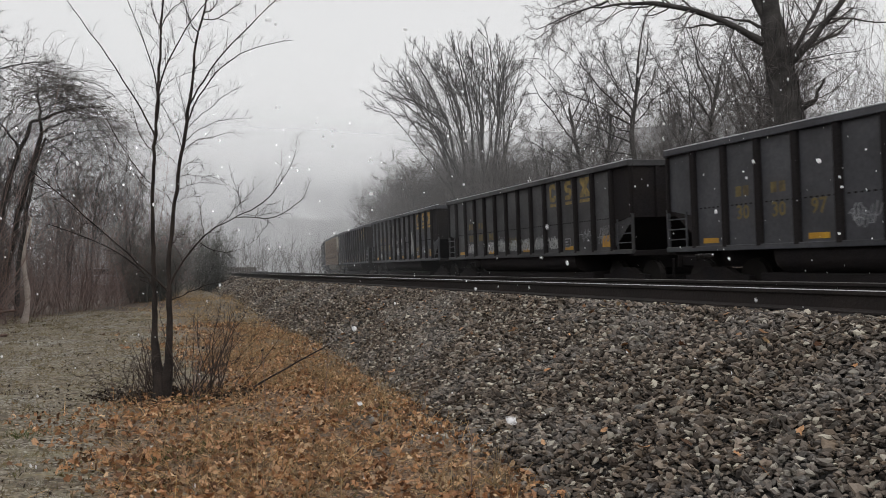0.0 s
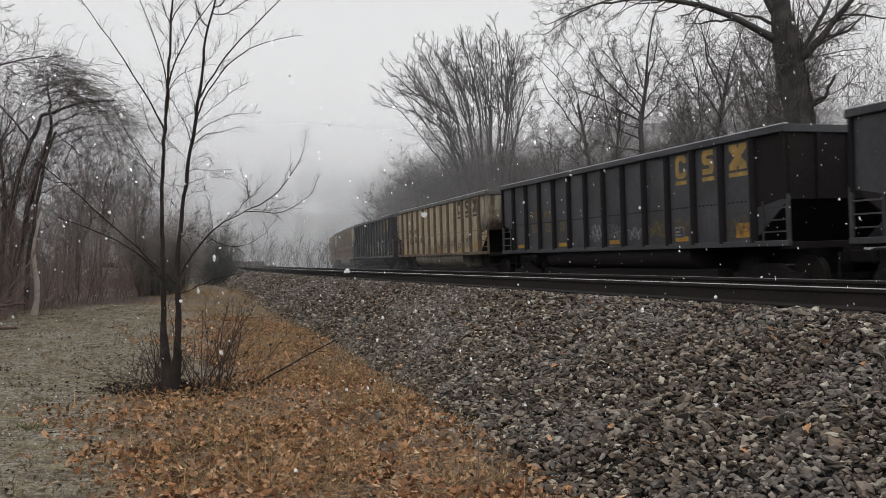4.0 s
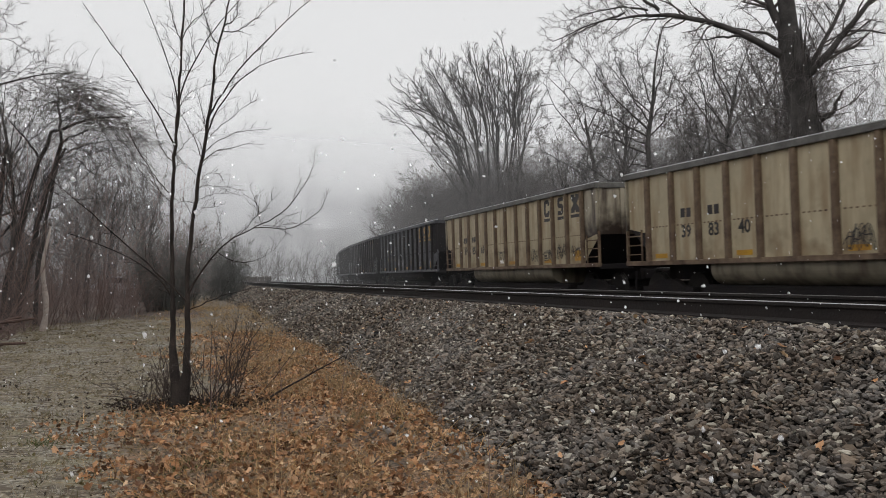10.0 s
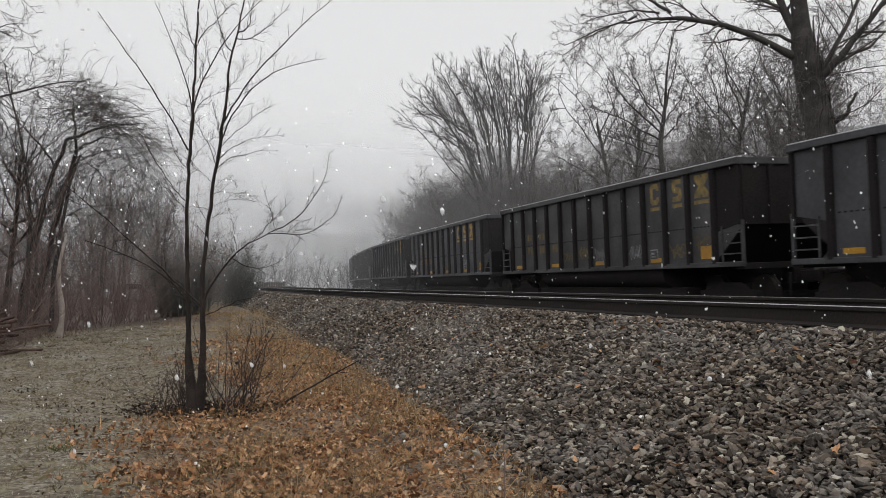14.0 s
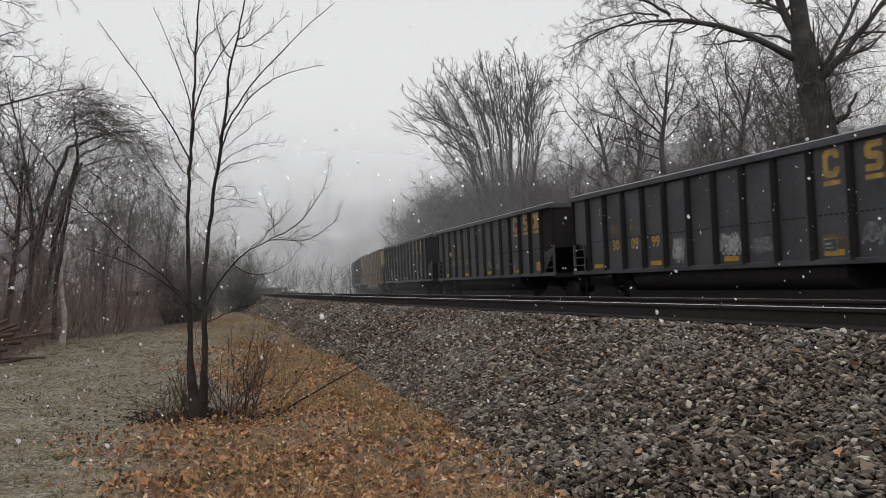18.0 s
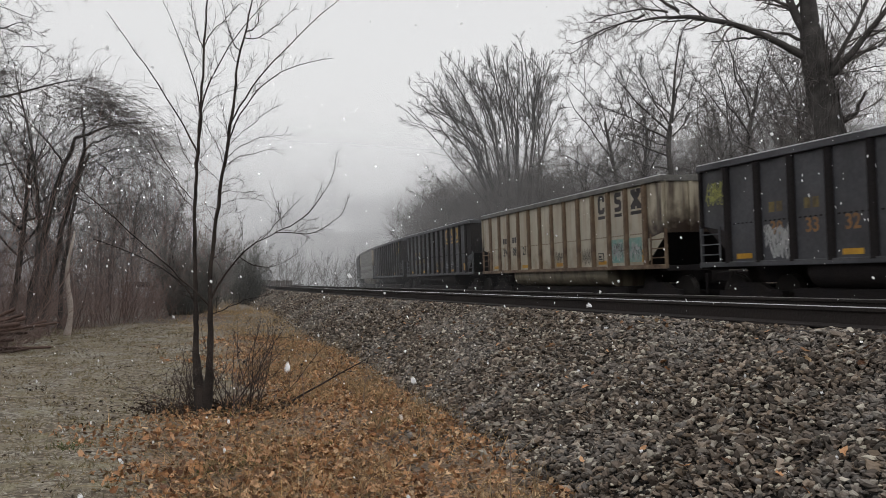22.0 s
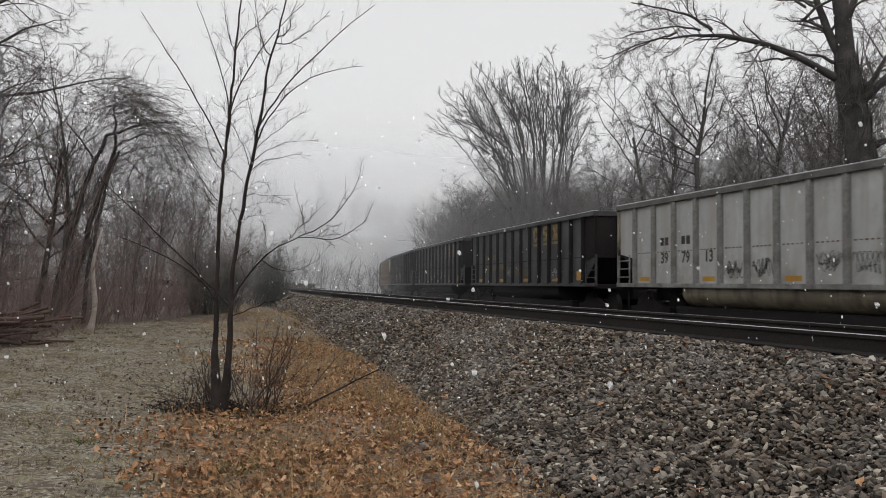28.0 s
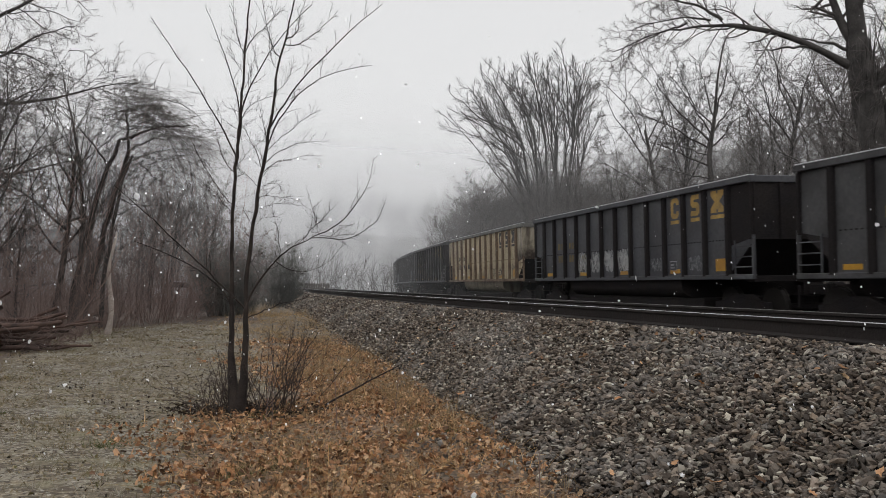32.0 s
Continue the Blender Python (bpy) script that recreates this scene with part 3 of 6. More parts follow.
def crowned(rng, trunk_h, trunk_r, m, lean, length, levels, low=0.45, tip=0.6):
    """A spreading tree: a short trunk and m rising limbs, then level by level."""
    tr = limbs(rng, np.array([[0, 0, -0.3]]), np.array([[rng.uniform(-0.05, 0.05), 0, 1.0]]), np.array([trunk_h + 0.3]), np.array([trunk_r]), 9, 0.035, 0.03, tip)
    f = low + (1 - low) * (np.arange(m) + 0.5) / m
    g = f * 8
    i = np.minimum(g.astype(int), 7)
    w = (g - i)[:, None]
    p = tr[0][0, i] * (1 - w) + tr[0][0, i + 1] * w
    rr = tr[1][0, i]
    an = np.arange(m) * 2.4 + rng.uniform(-0.5, 0.5, m)
    ln_ = lean * (2.1 - 1.6 * (np.arange(m) + rng.random(m)) / m)
    d = np.stack([np.cos(an) * ln_, np.sin(an) * ln_, np.ones(m)], 1)
    ln = length * rng.uniform(0.75, 1.1, m)
    pts, rad = limbs(rng, p, d, ln, rr * rng.uniform(0.3, 0.55, m), 10, 0.17, 0.02, 0.12)
    groups = [(*tr, 8), (pts, rad, 5)]
    for lv in levels:
        p, d, ln, r = sprout(rng, pts, rad, lv["per"], lv.get("lo", 0.15), 1.0, lv["angle"], lv["ratio"], ln, lv.get("thin", 0.5), 0.35, lv.get("taper", 0.45))
        pts, rad = limbs(rng, p, d, ln, np.maximum(r, lv["min"]), lv["n"], lv.get("wander", 0.14), lv.get("up", 0.035), 0.3)
        groups.append((pts, rad, lv.get("sides", 3)))
    return groups


FINE = [dict(per=8, angle=58, ratio=0.42, n=6, min=0.016, sides=4, wander=0.27), dict(per=7, angle=56, ratio=0.45, n=4, min=0.011, wander=0.3), dict(per=4, angle=50, ratio=0.48, n=3, min=0.008, wander=0.2)]


def thing(name, at, label, category, group="", kind=""):
    ob = new(name)
    ob.empty_display_size = 0.1
    ob.location = at
    return tagged(ob, label, category, group, kind)


def plant(name, groups, at, label, category, group="", bark=None, twig=None, stem_name="trunk", split=2):
    """A tree or shrub thing: trunk, boughs and twigs as parts."""
    t = thing(name, at, label, category, group)
    child(stem_name, tubes(stem_name, groups[:1], bark or M_BARK), t)
    if len(groups) > 1:
        child("crown", tubes("crown", groups[1:split], bark or M_BARK), t)
    if len(groups) > split:
        child("outer_crown", tubes("outer_crown", groups[split:], twig or M_TWIG), t)
    return t


# ---------------------------------------------------------------- ground and ballast
def make_ground():
    ra = np.concatenate([[0.0], np.geomspace(0.6, 40, 150), np.geomspace(42, 1500, 60)])
    front = np.radians(np.linspace(-50, 50, 260))
    back = np.radians(np.linspace(50, 310, 80)[1:-1])
    an = np.concatenate([front, back])
    R, A = np.meshgrid(ra, an, indexing="ij")
    x, y = (R * -np.sin(A)).ravel(), (R * np.cos(A)).ravel()
    z = height(x, y)
    s, off = along(x, y)
    n, k = len(ra), len(an)
    i = np.arange(n - 1)[:, None] * k
    j = np.arange(k)[None]
    q = np.stack([i + j, i + k + j, i + k + (j + 1) % k, i + (j + 1) % k], -1).reshape(-1, 4)
    me = mesh_from("ground", np.stack([x, y, z], 1), q, M_GROUND, flat=False)
    wob = 0.35 * wave(x, y, 1.1)
    litter = smooth(-6.6, -4.2, off + wob - 1.5 * smooth(8.0, 12.5, s)) * smooth(16, 14, off)
    wood = np.maximum(smooth(-7.2, -9.0, off + wob), smooth(15, 16, off))
    wood = np.maximum(wood, smooth(23, 29, s + 2 * wob) * smooth(-2.6, -3.6, off))
    col = me.color_attributes.new("zone", "FLOAT_COLOR", "POINT")
    col.data.foreach_set("color", np.stack([litter, wood, smooth(11, 27, s + 1.5 * wob), 0 * x + 1], 1).astype(np.float32).ravel())
    return tagged(new("ground", me), "uneven ground with frosted grass path and fallen leaves", "ground", kind="structure")


def make_bed():
    ss = np.concatenate([np.linspace(-30, 0, 31)[:-1], np.linspace(0, 40, 161), np.linspace(42, 300, 90)])
    V = []
    for s in ss:
        toe = float(toe_of(s))
        offs = np.concatenate([np.linspace(toe - 0.25, -0.6, 14), np.linspace(-0.4, 2.1, 9), np.linspace(2.4, 15.6, 28)])
        x, y = place(s, offs)
        low = low_ground(x, y, np.full_like(offs, s), offs)
        z = bed_height(s, offs, low) + np.where(offs < toe, -0.06, 0.0) + 0.018 * wave(x, y, 4.0) - 0.03 * (offs < -0.2)
        V.append(np.stack([x, y, z], 1))
    V = np.array(V)
    n, k, _ = V.shape
    i = np.arange(n - 1)[:, None] * k
    j = np.arange(k - 1)[None]
    q = np.stack([i + j, i + j + 1, i + k + j + 1, i + k + j], -1).reshape(-1, 4)
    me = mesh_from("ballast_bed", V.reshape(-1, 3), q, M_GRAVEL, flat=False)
    return tagged(new("ballast_bed", me), "crushed-stone ballast bed, near-black for the shade between loose stones", "ballast", kind="structure")


ground = make_ground()
bed = make_bed()


# ---------------------------------------------------------------- rails and ties
RAIL_PROFILE = [(-0.07, 0), (0.07, 0), (0.07, 0.012), (0.012, 0.035), (0.012, 0.13), (0.036, 0.145), (0.036, 0.172), (-0.036, 0.172), (-0.036, 0.145), (-0.012, 0.13), (-0.012, 0.035), (-0.07, 0.012)]


def rail_mesh(name, off, z0, s0, s1, profile, mat, where):
    ss = np.arange(s0, s1, 2.0)
    V = []
    for u, v in profile:
        x, y = where(ss, off + u)
        V.append(np.stack([x, y, np.full_like(x, z0 + v)], 1))
    V = np.stack(V, 1)
    n, k, _ = V.shape
    i = np.arange(n - 1)[:, None] * k
    j = np.arange(k)[None]
    q = np.stack([i + j, i + k + j, i + k + (j + 1) % k, i + (j + 1) % k], -1).reshape(-1, 4)
    return mesh_from(name, V.reshape(-1, 3), q, mat)


def make_track(label, off0, top, s0, s1, ties_to, where, heading, radius, cant=0.0):
    t = thing("railway_track", (0, 0, 0), label, "railway track", "railway tracks", "structure")
    for off, top_of in ((off0, top), (off0 + 1.505, top + cant)):
        r = child("rail", rail_mesh("rail", off, top_of - 0.18, s0, s1, RAIL_PROFILE, M_RAIL, where), t)
        cap = [(-0.034, 0.173), (0.02, 0.173), (0.008, 0.18), (-0.03, 0.18)]
        child("rail_head", rail_mesh("rail_head", off, top_of - 0.18, s0, s1, cap, M_SHINE if off == 0 else M_DULL, where), r, "polished steel running surface")
    bm = boxed(-1.3, 1.3, -0.11, 0.11, -0.16, 0, 0.012)
    me = bpy.data.meshes.new("tie")
    bm.to_mesh(me)
    bm.free()
    me.materials.append(M_TIE)
    for s in np.arange(s0 + 15, ties_to, 0.53):
        x, y = where(s, off0 + 0.7525)
        o = child("tie", me, t)
        o.location = (float(x), float(y), top - 0.181)
        o.rotation_euler = (0, -math.atan(cant / 1.505), heading - s / radius)
        o.location.z += cant / 2
    return t


make_track("near railway track with polished rail heads on dark ties", 0.0, RAIL_TOP, -20, 260, 62, place, HEAD, RADIUS, 0.035)
make_track("far railway track that carries the coal train", -0.7525, FAR_RAIL, -20, 420, 40, far_place, FAR_HEAD, FAR_RADIUS)
# ---------------------------------------------------------------- the coal train
CAR_L, BODY, WIDE = 16.2, 14.737, 3.1
TOP, SILL, CUT = 3.44, 1.2, 2.0
STEP = BODY / 14
HALF = BODY / 2


def outline(points, y0, y1, mat, name, parent, label=""):
    return part(name, prism(points, "y", y0, y1), mat, parent, label)


MARKS = {}


def letter_shapes(car, y, mat, shift):
    """The railway's mark as plain blocks: a notched block, a stepped block and a bow-tie block, each over a bar."""
    for k, pts in ((10, [(-0.2, -0.18), (-0.12, -0.26), (0.12, -0.26), (0.2, -0.18), (0.2, -0.08), (0.08, -0.08), (0.06, -0.14), (-0.06, -0.14), (-0.08, -0.08), (-0.08, 0.08), (-0.06, 0.14), (0.06, 0.14), (0.08, 0.08), (0.2, 0.08), (0.2, 0.18), (0.12, 0.26), (-0.12, 0.26), (-0.2, 0.18)]),
                   (11, [(-0.19, -0.26), (0.13, -0.26), (0.2, -0.18), (0.2, 0.0), (0.12, 0.06), (-0.06, 0.08), (-0.06, 0.14), (0.19, 0.14), (0.19, 0.26), (-0.13, 0.26), (-0.2, 0.18), (-0.2, 0.02), (-0.12, -0.05), (0.06, -0.07), (0.06, -0.14), (-0.19, -0.14)]),
                   (12, [(-0.27, -0.26), (-0.03, -0.26), (-0.03, -0.19), (0.03, -0.19), (0.03, -0.26), (0.27, -0.26), (0.27, -0.15), (0.1, 0.0), (0.27, 0.15), (0.27, 0.26), (0.03, 0.26), (0.03, 0.19), (-0.03, 0.19), (-0.03, 0.26), (-0.27, 0.26), (-0.27, 0.15), (-0.1, 0.0), (-0.27, -0.15)])):
        w = 0.31 if k == 12 else 0.22
        for name, shape in (("mark", [(1.05 * u, 2.98 + 1.02 * v) for u, v in pts]), ("mark_bar", [(-w, 2.57), (w, 2.57), (w, 2.66), (-w, 2.66)])):
            key = (name, k, mat.name)
            if key not in MARKS:
                bm = prism(shape, "y", -0.004, 0.0)
                MARKS[key] = bpy.data.meshes.new(name)
                bm.to_mesh(MARKS[key])
                bm.free()
                MARKS[key].materials.append(mat)
            child(name, MARKS[key], car, "large painted mark on the side" if name == "mark" else "").location = (-HALF + STEP * (k + 0.52 - shift), y, 0)


DIGITS = {}


def digits(text, size, mat):
    key = (text, size, mat.name)
    if key not in DIGITS:
        cu = bpy.data.curves.new("digits", "FONT")
        cu.body, cu.size, cu.align_x, cu.extrude, cu.offset = text, size, "CENTER", 0.002, 0.008
        cu.resolution_u = 2
        tmp = new("digits", cu)
        bpy.context.view_layer.update()
        me = bpy.data.meshes.new_from_object(tmp.evaluated_get(bpy.context.evaluated_depsgraph_get()))
        bpy.data.objects.remove(tmp)
        me.materials.clear()
        me.materials.append(mat)
        DIGITS[key] = me
    return DIGITS[key]


def scrawl(car, rng, x, z, w, h, y, mat, label="sprayed scrawl", bold=1.0):
    """A sprayed scrawl: one flat looping stroke."""
    k = 90
    t = np.linspace(0, 1, k)
    px = x + (t - 0.5) * w * 0.8 + 0.13 * w * np.sin(t * rng.uniform(30, 55) + rng.uniform(0, 6))
    pz = z + h * (0.26 * np.sin(t * rng.uniform(30, 50) + rng.uniform(0, 6)) + 0.2 * np.sin(t * rng.uniform(60, 95)))
    dx, dz = np.gradient(px), np.gradient(pz)
    m = np.hypot(dx, dz) + 1e-6
    wd = bold * rng.uniform(0.006, 0.011)
    V = [np.stack([px - dz / m * wd, np.full(k, y), pz + dx / m * wd], 1), np.stack([px + dz / m * wd, np.full(k, y), pz - dx / m * wd], 1)]
    i = np.arange(k - 1)
    Fc = [np.stack([i, i + 1, k + i + 1, k + i], 1)]
    child("scrawl", mesh_from("scrawl", np.concatenate(V), np.concatenate(Fc), mat), car, label)


def patch(car, name, x0, x1, z0, z1, y, mat, label=""):
    return part(name, boxed(x0, x1, y - 0.006, y, z0, z1), mat, car, label)


def wheel_mesh():
    bm = bmesh.new()
    for r, a, b in ((0.457, 0.0, 0.1), (0.485, 0.1, 0.13)):
        c = bmesh.ops.create_cone(bm, cap_ends=True, segments=20, radius1=r, radius2=r, depth=b - a)
        bmesh.ops.rotate(bm, verts=c["verts"], matrix=Matrix.Rotation(math.pi / 2, 3, "X"))
        bmesh.ops.translate(bm, verts=c["verts"], vec=(0, (a + b) / 2, 0))
    me = bpy.data.meshes.new("wheel")
    bm.to_mesh(me)
    bm.free()
    me.materials.append(M_STEEL)
    return me


WHEEL = wheel_mesh()


def truck(car, x):
    t = part("truck", boxed(x - 0.2, x + 0.2, -1.0, 1.0, 0.42, 0.7, 0.02), M_UNDER, car, "grimy four-wheel truck")
    frame_pts = [(-1.1, 0.36), (-0.75, 0.36), (-0.4, 0.2), (0.4, 0.2), (0.75, 0.36), (1.1, 0.36), (1.1, 0.56), (0.7, 0.6), (0.35, 0.75), (-0.35, 0.75), (-0.7, 0.6), (-1.1, 0.56)]
    for y in (-1.12, 0.98):
        part("side_frame", prism([(x + u, v) for u, v in frame_pts], "y", y, y + 0.14), M_UNDER, t)
    for wx in (x - 0.89, x + 0.89):
        for y, turn in ((-0.82, 0), (0.82, math.pi)):
            w = child("wheel", WHEEL, t)
            w.location, w.rotation_euler = (wx, y, 0.457), (0, 0, turn)
        part("axle", boxed(wx - 0.08, wx + 0.08, -0.7, 0.7, 0.38, 0.54, 0.03), M_UNDER, t)


def coal_car(style):
    """One empty coal gondola; x forward, its seen side towards -y, z from the rail head."""
    panel, post, belly, mark = {"black": (M_BLACK, M_UNDER, M_UNDER, M_LETTER_Y), "grey": (M_GREYPANEL, M_UNDER, M_UNDER, M_LETTER_D),
                                "beige": (M_BEIGE, M_POST_LIGHT, M_BEIGE, M_LETTER_B), "cream": (M_CREAM, M_POST_LIGHT, M_CREAM, M_LETTER_B),
                                "white": (M_WHITE, M_POST_GREY, M_WHITE, M_LETTER_B)}[style]
    light = style in ("beige", "cream", "white")
    car = thing("coal_car", (0, 0, 0), {"black": "black steel coal gondola with yellow marks, moving on the far track", "grey": "soot-grey coal gondola with faded marks, moving on the far track",
                                        "beige": "rust-streaked beige coal gondola, moving on the far track", "cream": "dirty cream coal gondola with scrawls, moving on the far track",
                                        "white": "dull white coal gondola with grey posts, moving on the far track"}[style], "rail car", "cars of the coal train")
    y = -WIDE / 2
    yp = y + 0.09
    for k in range(14):
        x0, x1 = -HALF + STEP * k, -HALF + STEP * (k + 1)
        if k == 13:
            pts = [(x0, CUT - 0.12), (x1, CUT + 0.06), (x1, TOP - 0.1), (x0, TOP - 0.1)]
        elif k == 0:
            pts = [(x0, CUT + 0.06), (x1, CUT - 0.12), (x1, TOP - 0.1), (x0, TOP - 0.1)]
        else:
            pts = [(x0, SILL), (x1, SILL), (x1, TOP - 0.1), (x0, TOP - 0.1)]
        outline(pts, yp, yp + 0.02, (M_SOOTY if light else M_UNDER) if k == 13 else panel, "panel", car, "panel blackened by soot" if k == 13 else "")
    post_pts = [(-0.085, -0.04), (-0.06, -0.085), (0.06, -0.085), (0.085, -0.04), (0.085, 0.0), (-0.085, 0.0)]
    me = bpy.data.meshes.new("post")
    bm = prism([(u, v + 0.085) for u, v in post_pts], "z", SILL - 0.02, TOP - 0.12)
    bm.to_mesh(me)
    bm.free()
    me.materials.append(post)
    for k in range(1, 14):
        child("post", me, car).location = (-HALF + STEP * k, y + 0.005, 0)
    part("far_side", boxed(-HALF, HALF, -yp - 0.02, -yp, SILL, TOP - 0.1), panel, car)
    for yy in (y, -y - 0.16):
        c = part("top_chord", boxed(-HALF, HALF, yy - 0.01, yy + 0.16, TOP - 0.14, TOP, 0.012), M_CHORD if light else panel, car)
    part("snow_rim", boxed(-HALF + 0.02, HALF - 0.02, y + 0.01, y + 0.13, TOP + 0.001, TOP + 0.022, 0.008), M_SNOW, car, "thin snow lying on the top edge")
    for yy in (y + 0.01, -y - 0.12):
        part("side_sill", boxed(-HALF, HALF, yy, yy + 0.11, SILL - 0.1, SILL + 0.015, 0.01), post if light else panel, car)
    for sgn in (-1, 1):
        a, b = sorted((sgn * (HALF - 0.12), sgn * (HALF - 0.05)))
        end = part("end_sheet", boxed(a, b, y + 0.02, -y - 0.02, CUT, TOP - 0.08), M_SOOTY if light else M_UNDER, car, "sooty end sheet")
        part("end_chord", boxed(*sorted((sgn * (HALF - 0.16), sgn * HALF)), y, -y, TOP - 0.16, TOP - 0.003, 0.012), M_CHORD if light else panel, end)
        for ys in (-0.75, 0.0, 0.75):
            part("end_post", boxed(*sorted((sgn * (HALF - 0.05), sgn * (HALF + 0.02))), ys - 0.05, ys + 0.05, CUT, TOP - 0.16), M_SOOTY if light else M_UNDER, end)
        # near-black whatever the car's paint: the dark of the end recess as colour
        part("slope_sheet", prism([(sgn * (HALF - 0.1), CUT), (sgn * (HALF - 0.14), CUT), (sgn * (HALF - STEP - 0.3), SILL - 0.1), (sgn * (HALF - STEP - 0.24), SILL - 0.1)], "y", y + 0.16, -y - 0.16), M_UNDER, car)
        part("end_sill", boxed(*sorted((sgn * (HALF - 0.3), sgn * HALF)), y + 0.06, -y - 0.06, SILL - 0.16, SILL - 0.02, 0.01), M_UNDER, car)
        for ys in (y + 0.04, -y - 0.1):
            part("corner_post", boxed(*sorted((sgn * (HALF - 0.07), sgn * HALF)), ys, ys + 0.06, SILL, CUT + 0.1), post if light else panel, car)
        lad = part("ladder", boxed(*sorted((sgn * (HALF - STEP + 0.28), sgn * (HALF - STEP + 0.32))), y + 0.03, y + 0.06, SILL, CUT), post if light else M_BLACK, car)
        for z in (1.37, 1.6, 1.83):
            part("rung", boxed(*sorted((sgn * (HALF - STEP + 0.3), sgn * (HALF - 0.03))), y + 0.03, y + 0.06, z, z + 0.03), post if light else M_BLACK, lad)
        cp = part("coupler", boxed(*sorted((sgn * (HALF - 0.5), sgn * (CAR_L / 2 - 0.12))), -0.12, 0.12, 0.74, 0.98, 0.02), M_UNDER, car)
        part("knuckle", boxed(*sorted((sgn * (CAR_L / 2 - 0.16), sgn * (CAR_L / 2 - 0.02))), -0.16, 0.16, 0.7, 1.02, 0.04), M_STEEL, cp)
        part("air_hose", boxed(*sorted((sgn * (HALF + 0.1), sgn * (HALF + 0.16))), -0.5, -0.44, 0.45, 0.95, 0.015), M_UNDER, cp)
        truck(car, sgn * 6.15)
    part("floor", boxed(-HALF + 1.2, HALF - 1.2, y + 0.1, -y - 0.1, SILL - 0.08, SILL - 0.03), M_UNDER, car)
    part("centre_sill", boxed(-HALF, HALF, -0.25, 0.25, 0.72, SILL - 0.1), M_UNDER, car)
    arc = [(1.0 + 0.42 * math.cos(a), 0.98 - 0.36 * math.sin(a)) for a in np.linspace(0, math.pi / 2, 12)]
    tub = [(-1.42, SILL - 0.1)] + [(-u, v) for u, v in arc] + arc[::-1] + [(1.42, SILL - 0.1)]
    part("tub", prism(tub, "x", -3.9, 3.9), M_TUB if light else belly, car, "rounded tub that hangs below the side sill")
    # plain dark box added below the tub to give the shade under the car
    part("brake_gear", boxed(-4.6, 4.6, -1.2, 1.2, 0.26, 0.63, 0.03), M_UNDER, car)
    seam = bmesh.new()
    for k in range(1, 13):
        for i in range(6):
            x = -HALF + STEP * k + 0.16 + 0.145 * i
            box(seam, x, x + 0.07, yp - 0.005, yp, 2.02, 2.05)
    part("rivet_seam", seam, M_POST_LIGHT if light else M_UNDER, car)["kind"] = "stuff"
    small = M_LETTER_B if light else M_LETTER_D
    for k, w in ((2, 0.2), (3, 0.2)):
        x = -HALF + STEP * (k + 0.5)
        patch(car, "lettering_bar", x - w, x - 0.03, 2.20, 2.41, yp, small)
        patch(car, "lettering_bar", x + 0.03, x + w, 2.20, 2.41, yp, small)
    for k in (1, 4, 7, 10):
        x = -HALF + STEP * (k + 0.5)
        patch(car, "reflector", x - 0.28, x + 0.24, 1.27, 1.38, yp, M_YELLOW, "yellow reflective strip")
    x = -HALF + STEP * 12.6
    patch(car, "consolidated_stencil", x - 0.2, x + 0.22, 1.3, 1.6, yp, M_YELLOW, "yellow panel near the end")
    x = -HALF + STEP * 10.4
    patch(car, "stencil_box", x - 0.18, x + 0.18, 1.34, 1.6, yp, M_LETTER_B if light else M_CHALK, "outlined stencil box")
    patch(car, "stencil_field", x - 0.155, x + 0.155, 1.365, 1.575, yp - 0.007, panel)
    patch(car, "stencil_bar", x - 0.12, x + 0.04, 1.47, 1.52, yp - 0.014, M_LETTER_B if light else M_CHALK)
    patch(car, "stencil_bar", x - 0.12, x + 0.1, 1.4, 1.44, yp - 0.014, M_LETTER_B if light else M_CHALK)
    return car


# styles from the lead car on
STYLES = ("black black grey black black beige black beige beige black grey black black black black cream black black white grey grey black beige grey black black beige black black black").split()
NUMBERS = {-6: "30 30 97", -4: "30 17 32", -3: "30 22 01", -2: "39 81 20", -1: "30 17", 0: "39 83 40", 1: "39 85 69", 2: "30 17 67", 4: "30 30 86", 5: "30 09 99", 6: "30 15 02", 7: "30 33 32", 8: "39 88 21", 11: "39 79 13"}
FIRST = -7
SPRAYED = {-5: [(k, 0.8, 0.42, 1.5, M_SPRAY, 1.4) for k in (2, 4, 5, 6, 7, 8, 9)], -4: [(2, 0.7, 0.35, 1.45, M_SPRAY, 1.6), (6, 0.85, 0.45, 1.6, M_SPRAY, 2.2), (9, 1.0, 0.9, 1.75, M_SPRAY, 2.6)],
           -1: [(5, 0.7, 0.85, 1.65, M_SPRAY, 1.3), (6, 0.7, 0.8, 1.65, M_SPRAY, 1.3), (7, 0.7, 0.7, 1.65, M_SPRAY_LIME, 1.8), (8.6, 0.9, 0.9, 1.75, M_SPRAY, 1.8), (9.4, 1.0, 0.7, 1.7, M_SPRAY, 1.8), (10.4, 0.8, 0.7, 1.65, M_SPRAY, 1.5)],
           5: [(5, 0.5, 0.7, 1.6, M_SPRAY, 1.4), (7, 0.85, 0.55, 1.65, M_SPRAY, 1.8)], 7: [(2.1, 0.9, 0.8, 1.6, M_SPRAY, 2.6), (0.1, 0.8, 0.6, 2.75, M_SPRAY_LIME, 1.3)],
           14: [(k, 0.85, 0.75, 1.7, M_SPRAY, 1.7) for k in (4, 5, 6, 7)]}
cars = []
made = {}
